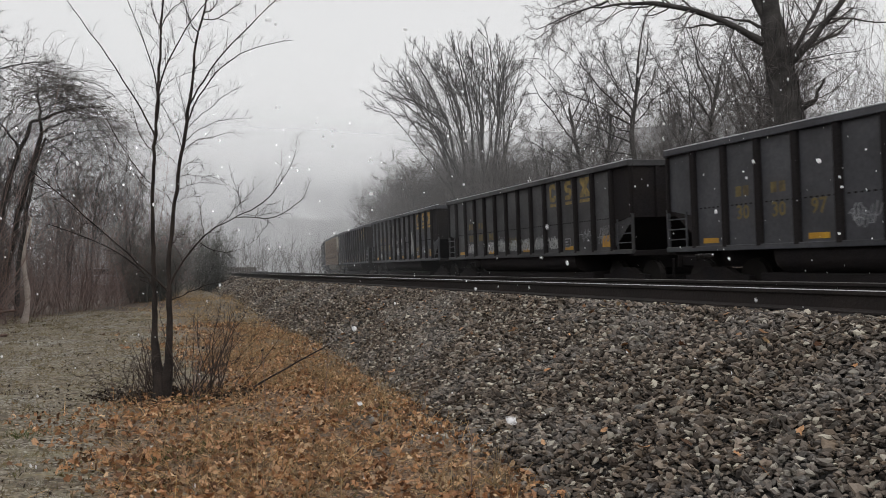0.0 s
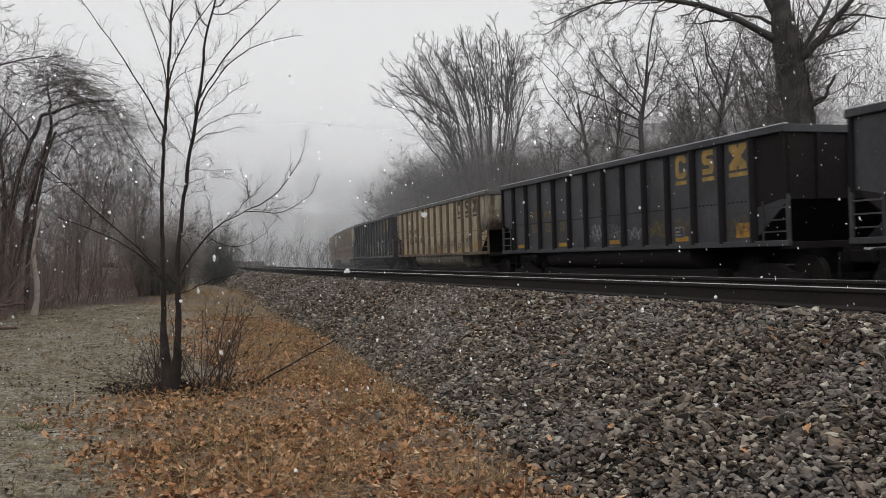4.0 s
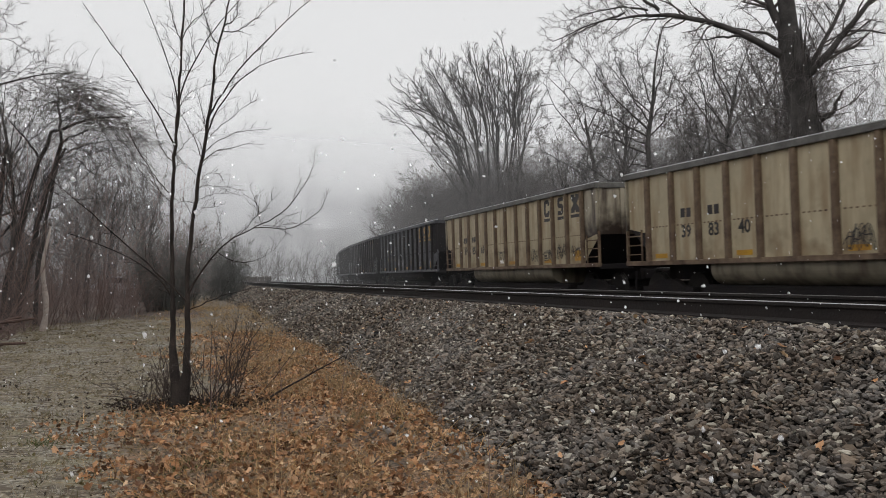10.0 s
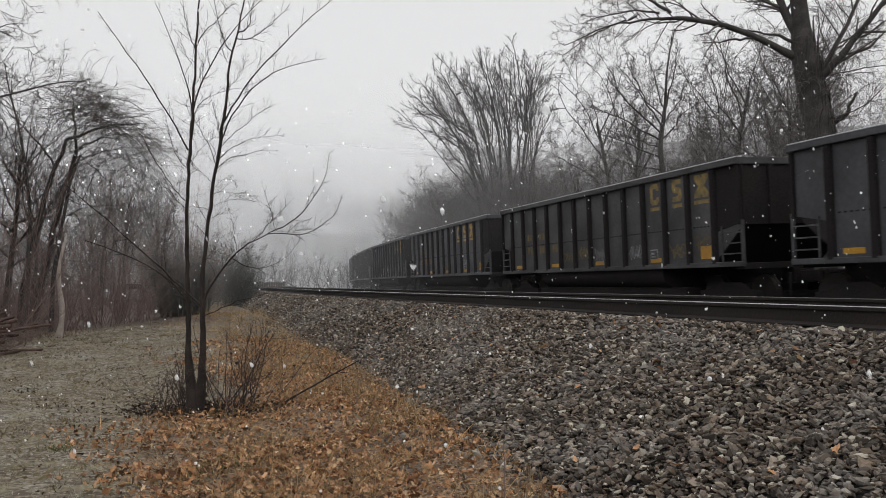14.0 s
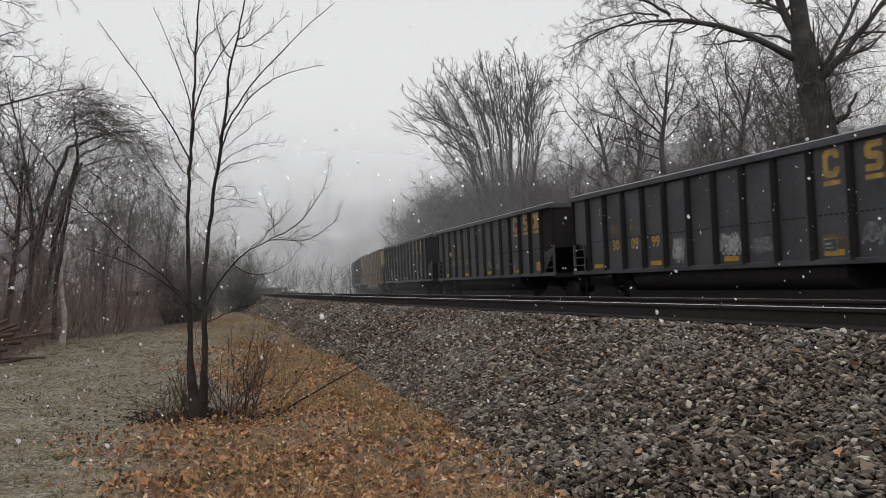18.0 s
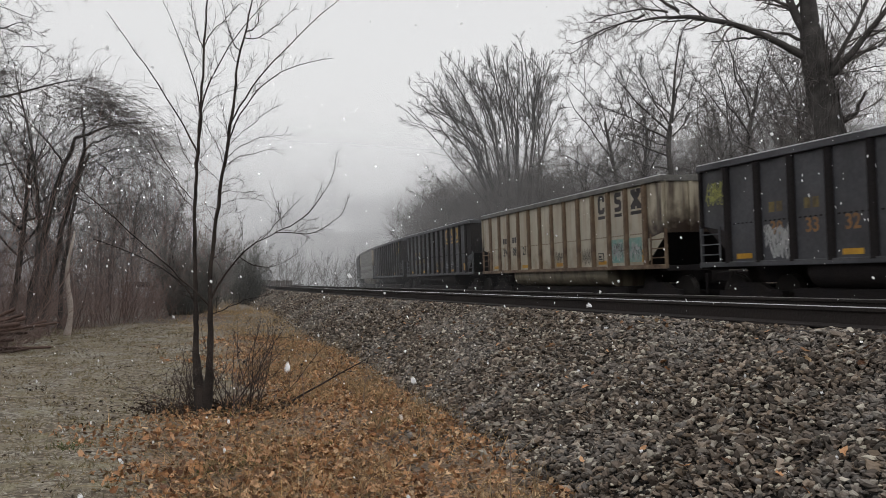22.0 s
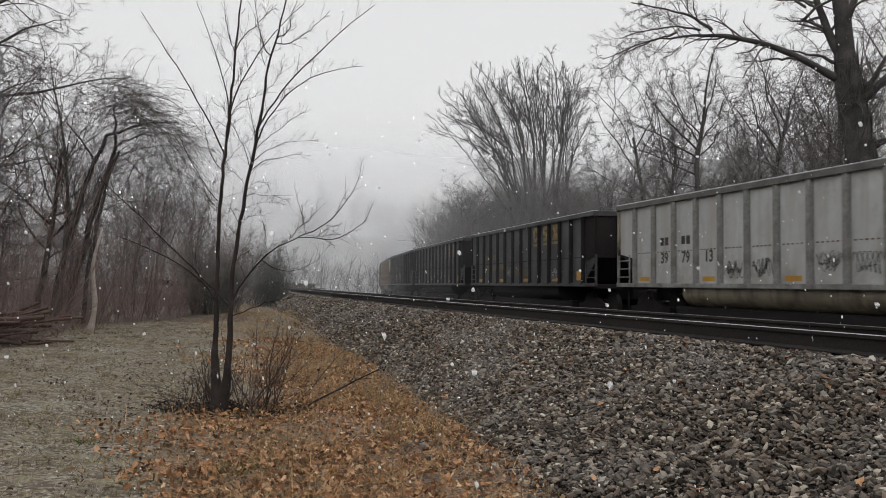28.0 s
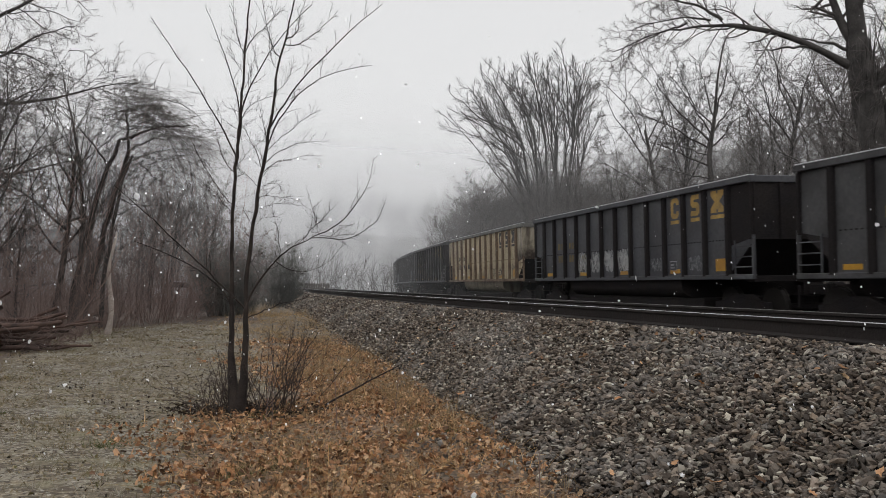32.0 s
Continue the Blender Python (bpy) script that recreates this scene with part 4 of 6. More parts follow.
for i, style in enumerate(STYLES):
    j = FIRST + i
    if style not in made:
        made[style] = car = coal_car(style)
    else:
        car = copy_thing(made[style], Matrix())
    cars.append((j, style, car))
for j, style, car in cars:
    rng = np.random.default_rng(100 + j)
    light = style in ("beige", "cream", "white")
    yp = -WIDE / 2 + 0.09
    ink = M_LETTER_B if light else {-4: M_LETTER_F, 4: M_LETTER_O, 5: M_LETTER_Y, 6: M_LETTER_F, 7: M_LETTER_O}.get(j, M_LETTER_D)
    letter_shapes(car, yp, {"black": M_LETTER_Y, "grey": M_LETTER_F}.get(style, M_LETTER_B), {-5: 1, 4: 1, 7: 1, 9: 1, 12: 2, 13: 1}.get(j, 0))
    pairs = NUMBERS.get(j, "").split()
    for k in (0, 1, 2):
        x = -HALF + STEP * (2.5 + k)
        if k < len(pairs):
            d = child("number", digits(pairs[k], 0.4, ink), car, "painted car number")
            d.location, d.rotation_euler = (x, yp - 0.003, 1.74), (math.pi / 2, 0, 0)
        else:
            patch(car, "number_bar", x - 0.2, x - 0.03, 1.75, 1.99, yp, ink)
            patch(car, "number_bar", x + 0.03, x + 0.2, 1.75, 1.99, yp, ink)
    for k in range(5, 13):
        if rng.random() < (0.5 if light else 0.55):
            scrawl(car, rng, -HALF + STEP * (k + 0.5), rng.uniform(1.5, 1.68), 0.75, rng.uniform(0.35, 0.55), yp - 0.009,
                   M_LETTER_B if light else (M_CHALK if rng.random() < 0.7 else M_LETTER_D))


    # the larger sprayed marks: bay, width, height, middle, paint, stroke
    for bay, w, h, z, mat, bold in SPRAYED.get(j, ()):
        for again in range(2):
            scrawl(car, rng, -HALF + STEP * (bay + 0.5), z, w, h, yp - 0.012 - 0.003 * again, mat, "bold sprayed scrawl", bold)
    if j == -4:
        # pale patches where the paint has peeled
        for bay, z, w, h in ((4.3, 2.1, 0.28, 0.3), (4.7, 2.1, 0.16, 0.5), (5.7, 2.1, 0.2, 0.25), (6.2, 2.1, 0.16, 0.4), (6.75, 2.12, 0.2, 0.45), (7.6, 2.2, 0.16, 0.25), (8.8, 2.2, 0.3, 0.8), (9.2, 2.25, 0.2, 0.9), (5.1, 2.75, 0.09, 0.6)):
            a = np.linspace(0, 6.283, 9)[:-1]
            r = rng.uniform(0.55, 1.1, 8)
            x = -HALF + STEP * (bay + 0.5)
            outline([(x + w / 2 * q * math.cos(b), z + h / 2 * q * math.sin(b)) for b, q in zip(a, r)], yp - 0.009, yp - 0.003, M_SPRAY, "peeled_patch", car, "pale patch of peeled paint")
    if j == 8:
        for bay in (10.85, 11.85):
            patch(car, "sprayed_field", -HALF + STEP * bay + 0.14, -HALF + STEP * (bay + 1) - 0.1, 1.3, 1.95, yp - 0.001, M_TEAL, "teal sprayed field")
            scrawl(car, rng, -HALF + STEP * (bay + 0.5), 1.6, 0.8, 0.6, yp - 0.012, M_SPRAY, "bold sprayed scrawl", 1.4)


# ---------------------------------------------------------------- trees behind the train
def at_track(s, off):
    x, y = place(s, off)
    return float(x), float(y), height1(x, y)


def at_view(x, depth):
    """A foot on the ground at x and y."""
    return x, depth, height1(x, depth)


rng = np.random.default_rng(7)
# the great oak
def bend(p0, p1, p2, n=11):
    """Quadratic bends between rows of points: (b, n, 3)."""
    f = np.linspace(0, 1, n)[None, :, None]
    return p0[:, None] * (1 - f) ** 2 + 2 * p1[:, None] * f * (1 - f) + p2[:, None] * f ** 2


def rough(r, pts, amount):
    q = pts.copy()
    q[:, 1:] += np.cumsum(r.normal(0, amount, q[:, 1:].shape), 1)
    return q


def taper_of(r, n, tip):
    return np.array(r)[:, None] * (1 - (1 - tip) * np.linspace(0, 1, n)[None])


def branch_out(r, pts, rad, ln, levels, lo=0.15):
    """Level by level of side shoots on the given boughs."""
    out = []
    for per, ang_, ratio, n, mn, sides, up in levels:
        p, d, ln, rr = sprout(r, pts, rad, per, lo, 1.0, ang_, ratio, ln, 0.45, 0.35, 0.4)
        pts, rad = limbs(r, p, d, ln, np.maximum(rr, mn), n, 0.2, up, 0.3)
        out.append((pts, rad, sides))
    return out


oak_at = at_view(11.8, 30.5)
orng = np.random.default_rng(17)
oz = np.linspace(-0.3, 13.5, 26)
trunk_x = 0.25 - 0.15 * np.maximum(oz - 4.8, 0) + 0.03 * np.sin(oz * 1.3)
stem = np.stack([trunk_x, 0.05 * np.sin(oz), oz], 1)
stem_r = np.interp(oz, [0, 1.2, 6, 8.6, 9.5, 13.5], [0.7, 0.53, 0.48, 0.42, 0.3, 0.18])
stem_r *= 1 + orng.normal(0, 0.03, 26)


def on_oak(h):
    return np.stack([np.interp(h, oz, stem[:, c]) for c in range(3)], -1)


# the long bough that rises, levels and droops over the line
f = np.linspace(0, 1, 22)
long_bough = on_oak(8.5) + np.stack([-8.2 * f, -0.8 * f, 1.5 * np.sin(math.pi / 2 * f / 0.57)], 1)
long_r = np.interp(f, [0, 0.08, 0.5, 0.6, 1], [0.2, 0.125, 0.075, 0.045, 0.012])
boughs = [(rough(orng, long_bough[None], 0.025), long_r[None], 7)]
fork = long_bough[12]
roots = np.array([fork, long_bough[4], on_oak(9.0), on_oak(7.5), on_oak(7.7), on_oak(6.1), on_oak(8.9), on_oak(9.6), long_bough[13], long_bough[15]])
mids = roots + np.array([[-0.6, 0, 0.7], [-1.0, -0.1, -0.2], [-0.9, 0.1, 0.55], [1.1, -0.3, 1.2], [1.0, 0.2, 1.3], [0.9, -0.2, 0.3], [-0.7, 0.2, 1.8], [0.3, -0.3, 2.0], [-1.2, -0.3, 0.1], [-1.0, 0.5, -0.2]])
ends = roots + np.array([[-2.9, 0.2, 0.9], [-2.1, -0.15, -0.22], [-1.9, 0.2, 0.5], [3.4, -0.8, 4.6], [2.6, 0.6, 4.8], [1.15, -0.4, 1.25], [-1.8, 0.5, 4.8], [1.2, -0.8, 4.6], [-3.0, -0.8, -0.9], [-2.3, 1.0, -1.2]])
reach = np.linalg.norm(ends - roots, axis=1)
main = rough(orng, bend(roots, mids, ends, 12), 0.035)
boughs.append((main, taper_of([0.065, 0.055, 0.075, 0.17, 0.11, 0.13, 0.2, 0.17, 0.04, 0.035], 12, 0.28), 6))
live = np.array([0, 3, 4, 6, 7, 8, 9])
spray = branch_out(orng, boughs[0][0], boughs[0][1], np.array([8.4]), ((30, 50, 0.2, 6, 0.011, 4, 0.0), (8, 48, 0.45, 4, 0.0065, 3, 0.0), (6, 46, 0.5, 3, 0.005, 3, 0.0)), 0.3)
spray += branch_out(orng, main[live], boughs[1][1][live], reach[live], ((12, 48, 0.36, 6, 0.011, 4, 0.0), (8, 48, 0.42, 4, 0.007, 3, 0.0), (6, 46, 0.5, 3, 0.005, 3, 0.0)), 0.25)
# thin tangled shoots round the trunk
n = 70
hz = orng.uniform(3.5, 8.8, n)
an = orng.uniform(0, 6.28, n)
ln = orng.uniform(1.0, 3.4, n)
shoots = limbs(orng, on_oak(hz), np.stack([np.cos(an), 0.6 * np.sin(an), orng.uniform(-0.1, 0.9, n)], 1), ln, orng.uniform(0.014, 0.035, n), 8, 0.2, 0.0, 0.3)
spray += [(*shoots, 4)] + branch_out(orng, *shoots, ln, ((8, 52, 0.42, 5, 0.008, 3, 0.0), (6, 48, 0.45, 3, 0.006, 3, 0.0)), 0.2)
top = crowned(orng, 13.4, 0.25, 8, 0.7, 6.0, [dict(per=9, angle=50, ratio=0.38, n=6, min=0.02, sides=4), dict(per=7, angle=48, ratio=0.42, n=4, min=0.01), dict(per=5, angle=46, ratio=0.5, n=3, min=0.006)], low=0.78, tip=0.5)[1:]
top = [(q + np.array([-1.0, 0, 0]), w * 0.8, k) for q, w, k in top]
oak_tree = thing("oak_tree", oak_at, "great bare oak with a thick dark trunk behind the railway", "tree")
child("trunk", tubes("trunk", [(stem[None], stem_r[None], 12)], M_BARK), oak_tree)
child("low_bough", tubes("low_bough", boughs[:1], M_BARK), oak_tree, "long low bough over the line")
child("bough", tubes("bough", boughs[1:], M_BARK), oak_tree)
child("crown", tubes("crown", top[:2], M_BARK), oak_tree)
child("outer_crown", tubes("outer_crown", top[2:], M_TWIG), oak_tree)
child("outer_spray", tubes("outer_spray", spray, M_TWIG), oak_tree)
# lumps of ivy and bark on the trunk
n = 420
hz, an = orng.uniform(2.5, 9.0, n), orng.uniform(0, 6.28, n)
wide = np.interp(hz, oz, stem_r)
p = on_oak(hz) + np.stack([np.cos(an) * wide, np.sin(an) * wide, 0 * hz], 1)
creeper = limbs(orng, p, np.stack([-0.05 * np.cos(an), -0.05 * np.sin(an), np.ones(n)], 1), orng.uniform(0.25, 1.1, n), orng.uniform(0.012, 0.03, n), 7, 0.035, 0.0, 0.5)
child("creeper", tubes("creeper", [(*creeper, 4)], M_BARK), oak_tree, "rough woody creeper on the trunk")

# the slender dark tree: a straight stem and limbs that reach mostly to one side
dr = np.random.default_rng(61)
dx, dy, dz = at_view(8.95, 40)
dark = thing("bare_tree", (dx, dy, dz), "slender dark bare tree with spreading crooked limbs behind the railway", "tree")
d_h = np.linspace(-0.3, 12.6 - dz, 20)
d_stem = np.stack([-0.06 * np.clip(d_h, 0, 6.5) + 0.10 * np.maximum(d_h - 7.0, 0) + 0.04 * np.sin(1.7 * d_h), 0.05 * np.sin(d_h), d_h], 1)
child("trunk", tubes("trunk", [(d_stem[None], np.interp(d_h, [0, 6.5, 8, 11], [0.17, 0.12, 0.085, 0.03])[None], 8)], M_BARK), dark)
# height of the root, reach sideways, reach in depth, rise, thickness
DARK_LIMBS = [(7.0, -3.2, 0.5, 1.6, 0.05), (7.3, -2.6, -0.6, 2.5, 0.055), (6.7, -2.2, 0.9, 1.1, 0.04), (6.2, -3.3, -0.5, 1.2, 0.045), (5.6, -2.5, 0.4, 0.8, 0.035), (7.6, -1.5, 0.2, 3.1, 0.05), (8.2, 0.5, -0.3, 3.0, 0.05),
              (7.4, 1.2, 0.6, 2.6, 0.05), (7.0, 1.7, -0.5, 1.8, 0.04), (8.4, -0.4, 0.8, 2.8, 0.04), (4.6, -1.3, -0.4, 0.7, 0.028), (4.9, 1.3, 0.3, 1.0, 0.028), (8.0, -2.0, 0.9, 2.6, 0.04)]
d_root = np.array([[np.interp(h, d_h, d_stem[:, c]) for c in range(3)] for h, *_ in DARK_LIMBS])
d_way = np.array([(a, b, c) for _, a, b, c, _ in DARK_LIMBS])
d_limb = rough(dr, bend(d_root, d_root + d_way * np.array([0.5, 0.5, 0.42]), d_root + d_way, 12), 0.045)
d_rad = taper_of([q[4] for q in DARK_LIMBS], 12, 0.25)
child("crown", tubes("crown", [(d_limb, d_rad, 5)], M_BARK), dark)
child("outer_crown", tubes("outer_crown", branch_out(dr, d_limb, d_rad, np.linalg.norm(d_way, axis=1), ((9, 42, 0.36, 6, 0.014, 4, 0.05), (7, 46, 0.42, 4, 0.009, 3, 0.04), (4, 46, 0.5, 3, 0.0065, 3, 0.02)), 0.2), M_BARK), dark)

# the broad-crowned tree: several stems that fan out
fan = thing("broad_crowned_tree", at_view(2.5, 75), "tall bare tree with a wide fan-shaped crown in mist", "tree")
fr = np.random.default_rng(77)
m = 46
u = (np.arange(m) + fr.uniform(0.1, 0.9, m)) / m
# seven stems that stand close and lean apart
k7 = np.arange(7) / 6
feet = np.stack([-1.0 + 2.8 * k7, 0.6 * np.sin(k7 * 9.0), np.full(7, -0.3)], 1)
heads = np.stack([-3.1 + 6.2 * k7, 1.1 * np.cos(k7 * 11.0), 11.5 + 1.4 * np.sin(k7 * 3.1)], 1)
stems = rough(fr, bend(feet, feet + (heads - feet) * np.array([0.25, 0.5, 0.6]), heads, 14), 0.05)
for k in range(7):
    child("trunk", tubes("trunk", [(stems[k:k + 1], taper_of([0.17], 14, 0.5), 7)], M_BARK), fan)
own = np.clip(np.round(u * 6 + fr.normal(0, 0.35, m)).astype(int), 0, 6)
start = stems[own, fr.integers(6, 14, m)]
tips = np.stack([-9.1 + 13.9 * u, fr.normal(0, 2.4, m), np.interp(u, [0, 0.1, 0.3, 0.55, 0.8, 0.92, 1], [13.6, 15.3, 17.0, 18.6, 18.6, 17.4, 15.4]) + fr.normal(0, 0.5, m)], 1)
tips[:, 1] *= np.sqrt(np.clip(1 - (2 * u - 1) ** 2, 0.1, 1))
across = tips - start
pts = rough(fr, bend(start, start + across * np.array([0.42, 0.45, 0.56])[None], tips, 14), 0.07)
rad = taper_of(fr.uniform(0.06, 0.1, m), 14, 0.22)
ln = np.linalg.norm(across, axis=1)
fg = [(pts, rad, 5)]
for per, ang_, ratio, n, mn, lo in ((9, 33, 0.42, 8, 0.024, 0.15), (6, 36, 0.5, 6, 0.013, 0.15), (6, 38, 0.6, 4, 0.008, 0.15)):
    p, d, ln, r = sprout(fr, pts, rad, per, lo, 1.0, ang_, ratio, ln, 0.55, 0.3, 0.72)
    pts, rad = limbs(fr, p, d, ln, np.maximum(r, mn), n, 0.13, 0.04, 0.5)
    fg.append((pts, rad, 3))
child("crown", tubes("crown", fg[:2], M_BARK), fan)
child("outer_crown", tubes("outer_crown", fg[2:], M_BARK), fan)

# the wood behind the railway: a few kinds, many trees
kinds = []
for h, low, lean, m in ((11, 0.4, 0.6, 12), (12.5, 0.5, 0.45, 11), (14, 0.35, 0.7, 13), (12, 0.55, 0.5, 11), (15, 0.4, 0.4, 12), (10, 0.3, 0.8, 12), (8, 0.15, 0.8, 13), (9, 0.2, 0.7, 13)):
    kinds.append((crowned(rng, h * 0.62, h * 0.0135, m, lean, h * 0.45, FINE, low, 0.4), h))
first = {}


def wood_tree(k, at, scale, turn, label):
    if k not in first:
        first[k] = plant("bare_tree", kinds[k][0], at, label, "tree", "bare trees", split=3)
        first[k].rotation_euler = (0, 0, turn)
        first[k].scale = (scale,) * 3
        return first[k]
    ob = copy_thing(first[k], pose(0, 0, 0))
    ob.location, ob.rotation_euler, ob.scale = at, (0, 0, turn), (scale,) * 3
    ob["label"] = label
    return ob


for i in range(52):
    s = 8 + 76 * ((i + rng.uniform(0, 1)) / 52)
    off = 17 + 19 * rng.random() ** 1.3
    if s < 34:
        off += 5
        if i % 3 == 0:
            continue
    if s > 52 and off < 26:
        off += 9
    if 30 < s < 42 and off < 21:
        off += 5
    wood_tree(int(rng.integers(0, 8)), at_track(s, off), float(rng.uniform(0.8, 1.12)) * (0.85 if s > 50 else 1), float(rng.uniform(0, 6.28)), "bare grey tree in the wood behind the railway")
for x, y, k, f in ((12.8, 46, 2, 1.1), (16.5, 44, 0, 1.2), (6.3, 54, 4, 0.66), (4.6, 63, 1, 0.75)):
    wood_tree(k, at_view(x, y), f, float(rng.uniform(0, 6.28)), "tall bare grey tree in the wood behind the railway")
for i in range(40):
    s = 80 + 38 * (i + rng.uniform(0, 1)) / 22
    off = 17 + 12 * rng.random()
    wood_tree(int(rng.integers(5, 8)), at_track(s, off), float(rng.uniform(1.15, 1.6)), float(rng.uniform(0, 6.28)), "bushy bare tree in mist at the bend of the line")
for i in range(14):
    wood_tree(int(rng.integers(5, 8)), at_view(float(rng.uniform(-3.5, 7.5)), float(rng.uniform(66, 84))), float(rng.uniform(0.95, 1.35)), float(rng.uniform(0, 6.28)), "bushy bare tree round the foot of the broad-crowned one")
# low dense growth along the far side of the line
def thicket(name, n, put, label, tall, mat, sub=5, lean=0.25, thick=1.0):
    b = np.array([put() for _ in range(n)])
    ln = rng.uniform(*tall, n)
    d = np.stack([rng.normal(0, lean, n), rng.normal(0, lean, n), np.ones(n)], 1)
    pts, rad = limbs(rng, b, d, ln, thick * (0.006 + 0.006 * rng.random(n)), 5, 0.12, 0.03, 0.3)
    gr = [(pts, rad, 3)]
    p, d, l2, r = sprout(rng, pts, rad, sub, 0.2, 1.0, 42, 0.4, ln, 0.6, 0.3, 0.4)
    gr.append((*limbs(rng, p, d, l2, np.maximum(r, 0.004 * thick), 3, 0.15, 0.05, 0.4), 3))
    return tagged(new(name, tubes(name, gr, mat)), label, "undergrowth", kind="stuff")


def far_side():
    s, off = 10 + 108 * rng.random() ** 0.8, rng.uniform(16.5, 26)
    x, y, z = at_track(s, off)
    return x, y, z - 0.05


thicket("undergrowth", 3200, far_side, "leafless grey undergrowth behind the railway", (3.0, 8.5), M_TWIG, 11, 0.28, 1.5)


def bend_side():
    s, off = rng.uniform(82, 118), rng.uniform(17, 30)
    x, y, z = at_track(s, off)
    return x, y, z - 0.05


thicket("bend_undergrowth", 1500, bend_side, "leafless grey growth in mist at the bend of the line", (4.0, 11.0), M_TWIG, 18, 0.4, 2.8)
# ---------------------------------------------------------------- the wood beside the path
def left_side():
    s = 18.5 + 72 * rng.random() ** 1.3
    edge = np.interp(s, [15, 23, 27, 33, 90], [-8.6, -7.6, -6.0, -3.6, -2.6])
    off = edge - 26 * rng.random() ** 1.6
    x, y, z = at_track(s, off)
    return x, y, z - 0.05


thicket("thicket", 5200, left_side, "red-brown leafless thicket at the path's edge", (0.4, 2.3), M_BRUSH, 7, 0.55, 0.9)
thicket("tall_thicket", 620, left_side, "tall thin red-brown leafless stems in the wood", (2.4, 5.6), M_BRUSH, 14, 0.22, 1.5)
for i in range(46):
    s = 17 + 60 * rng.random()
    off = -9.0 - 26 * rng.random() ** 1.2
    if s > 40 and i % 3 == 0:
        off = -5.5 - 6 * rng.random()
    wood_tree(int(rng.integers(0, 8)), at_track(s, off), float(rng.uniform(0.4, 0.72)), float(rng.uniform(0, 6.28)), "thin bare tree in the wood beside the path")
# taller ones at the edge: a thin leaning one, and one whose boughs reach over the path
er = np.random.default_rng(31)
plant("thin_tree", woody(er, (0, 0, -0.2), (0.06, 0, 1.0), 8.6, 0.085, [dict(per=16, angle=42, ratio=0.24, n=6, lo=0.35, wander=0.16, min=0.011), dict(per=7, angle=48, ratio=0.42, n=4, min=0.007, wander=0.2), dict(per=5, angle=46, ratio=0.5, n=2, min=0.005)], 14, 0.07, 0.0, 0.15),
      at_view(-12.4, 24.3), "thin crooked bare tree beside the vine-covered one", "tree", split=3)
n = 13
hz = np.linspace(3.2, 9.0, n)
an = er.uniform(-0.9, 0.9, n) + np.where(np.arange(n) % 4 == 3, math.pi, 0)
ln = er.uniform(2.6, 4.8, n)
reach_t = limbs(er, np.array([[0, 0, -0.2]]), np.array([[0.05, 0, 1.0]]), np.array([9.6]), np.array([0.17]), 12, 0.05, 0.02, 0.3)
hp = np.stack([np.interp(hz, reach_t[0][0, :, 2], reach_t[0][0, :, c]) for c in range(3)], 1)
arms = limbs(er, hp, np.stack([np.cos(an), np.sin(an), er.uniform(0.05, 0.75, n)], 1), ln, er.uniform(0.035, 0.065, n), 11, 0.12, 0.0, 0.15)
plant("reaching_tree", [(*reach_t, 7), (*arms, 5)] + branch_out(er, *arms, ln, ((13, 48, 0.36, 6, 0.011, 3, 0.01), (8, 48, 0.42, 4, 0.007, 3, 0.0), (6, 46, 0.5, 3, 0.005, 3, -0.02))),
      at_view(-15.7, 23.2), "bare tree with long boughs beside the path", "tree", split=3)
wood_tree(2, at_view(-13.9, 26.0), 0.6, 1.0, "thin bare tree in the wood beside the path")

for i in range(9):
    wood_tree(int(rng.integers(0, 8)), at_track(19 + 16 * rng.random(), -9.2 - 9 * rng.random()), float(rng.uniform(0.5, 0.78)), float(rng.uniform(0, 6.28)), "thin bare tree in the wood beside the path")

# a tree bent over and smothered in vines
vine_at = at_view(-10.7, 24.5)
vt = thing("vine_covered_tree", vine_at, "leaning bare tree smothered in hanging vines", "tree")
vr = np.random.default_rng(53)
lower = np.array([[-1.95, 0, -0.2], [-1.65, 0.3, -0.2], [-0.95, -0.2, -0.2]])
upper = np.array([[-0.75, 0.1, 5.3], [-0.5, 0.2, 5.0], [-0.3, -0.2, 4.8]])
st = rough(vr, bend(lower, np.array([[-1.75, 0.1, 3.0], [-1.25, 0.2, 3.0], [-0.95, -0.2, 2.6]]), upper, 12), 0.03)
for k, r in enumerate((0.1, 0.105, 0.07)):
    child("trunk", tubes("trunk", [(st[k:k + 1], taper_of([r], 12, 0.5), 7)], M_BARK), vt)
b0 = np.array([st[0, -1], st[1, -1], st[1, -1], st[1, -2], st[2, -1], st[0, -3], st[1, -4]])
b2 = np.array([[1.4, -0.2, 5.8], [-0.55, 0.2, 6.7], [1.0, 0.3, 5.5], [1.9, 0, 4.9], [1.3, -0.4, 4.1], [-2.7, 0.2, 6.2], [0.6, 0.3, 3.9]])
b1 = (b0 + b2) / 2 + np.array([[0, 0, 0.3], [-0.1, 0, 0], [0, 0, 0.3], [0, 0, 0.6], [0, 0, -0.6], [0, 0, 0.1], [0.2, 0, -0.5]])
bo = rough(vr, bend(b0, b1, b2, 12), 0.03)
child("crown", tubes("crown", [(bo, taper_of([0.05, 0.05, 0.028, 0.025, 0.02, 0.035, 0.018], 12, 0.25), 5)], M_BARK), vt)
n = 360
a = np.concatenate([vr.uniform(-1.2, 1.2, 200), vr.uniform(-0.9, 1.7, 160)])
crest = np.interp(a, [-2.2, -1.4, -0.9, -0.4, 0.3, 1.0, 2.0, 2.6], [5.4, 6.2, 6.7, 6.9, 6.45, 5.85, 5.15, 4.7])
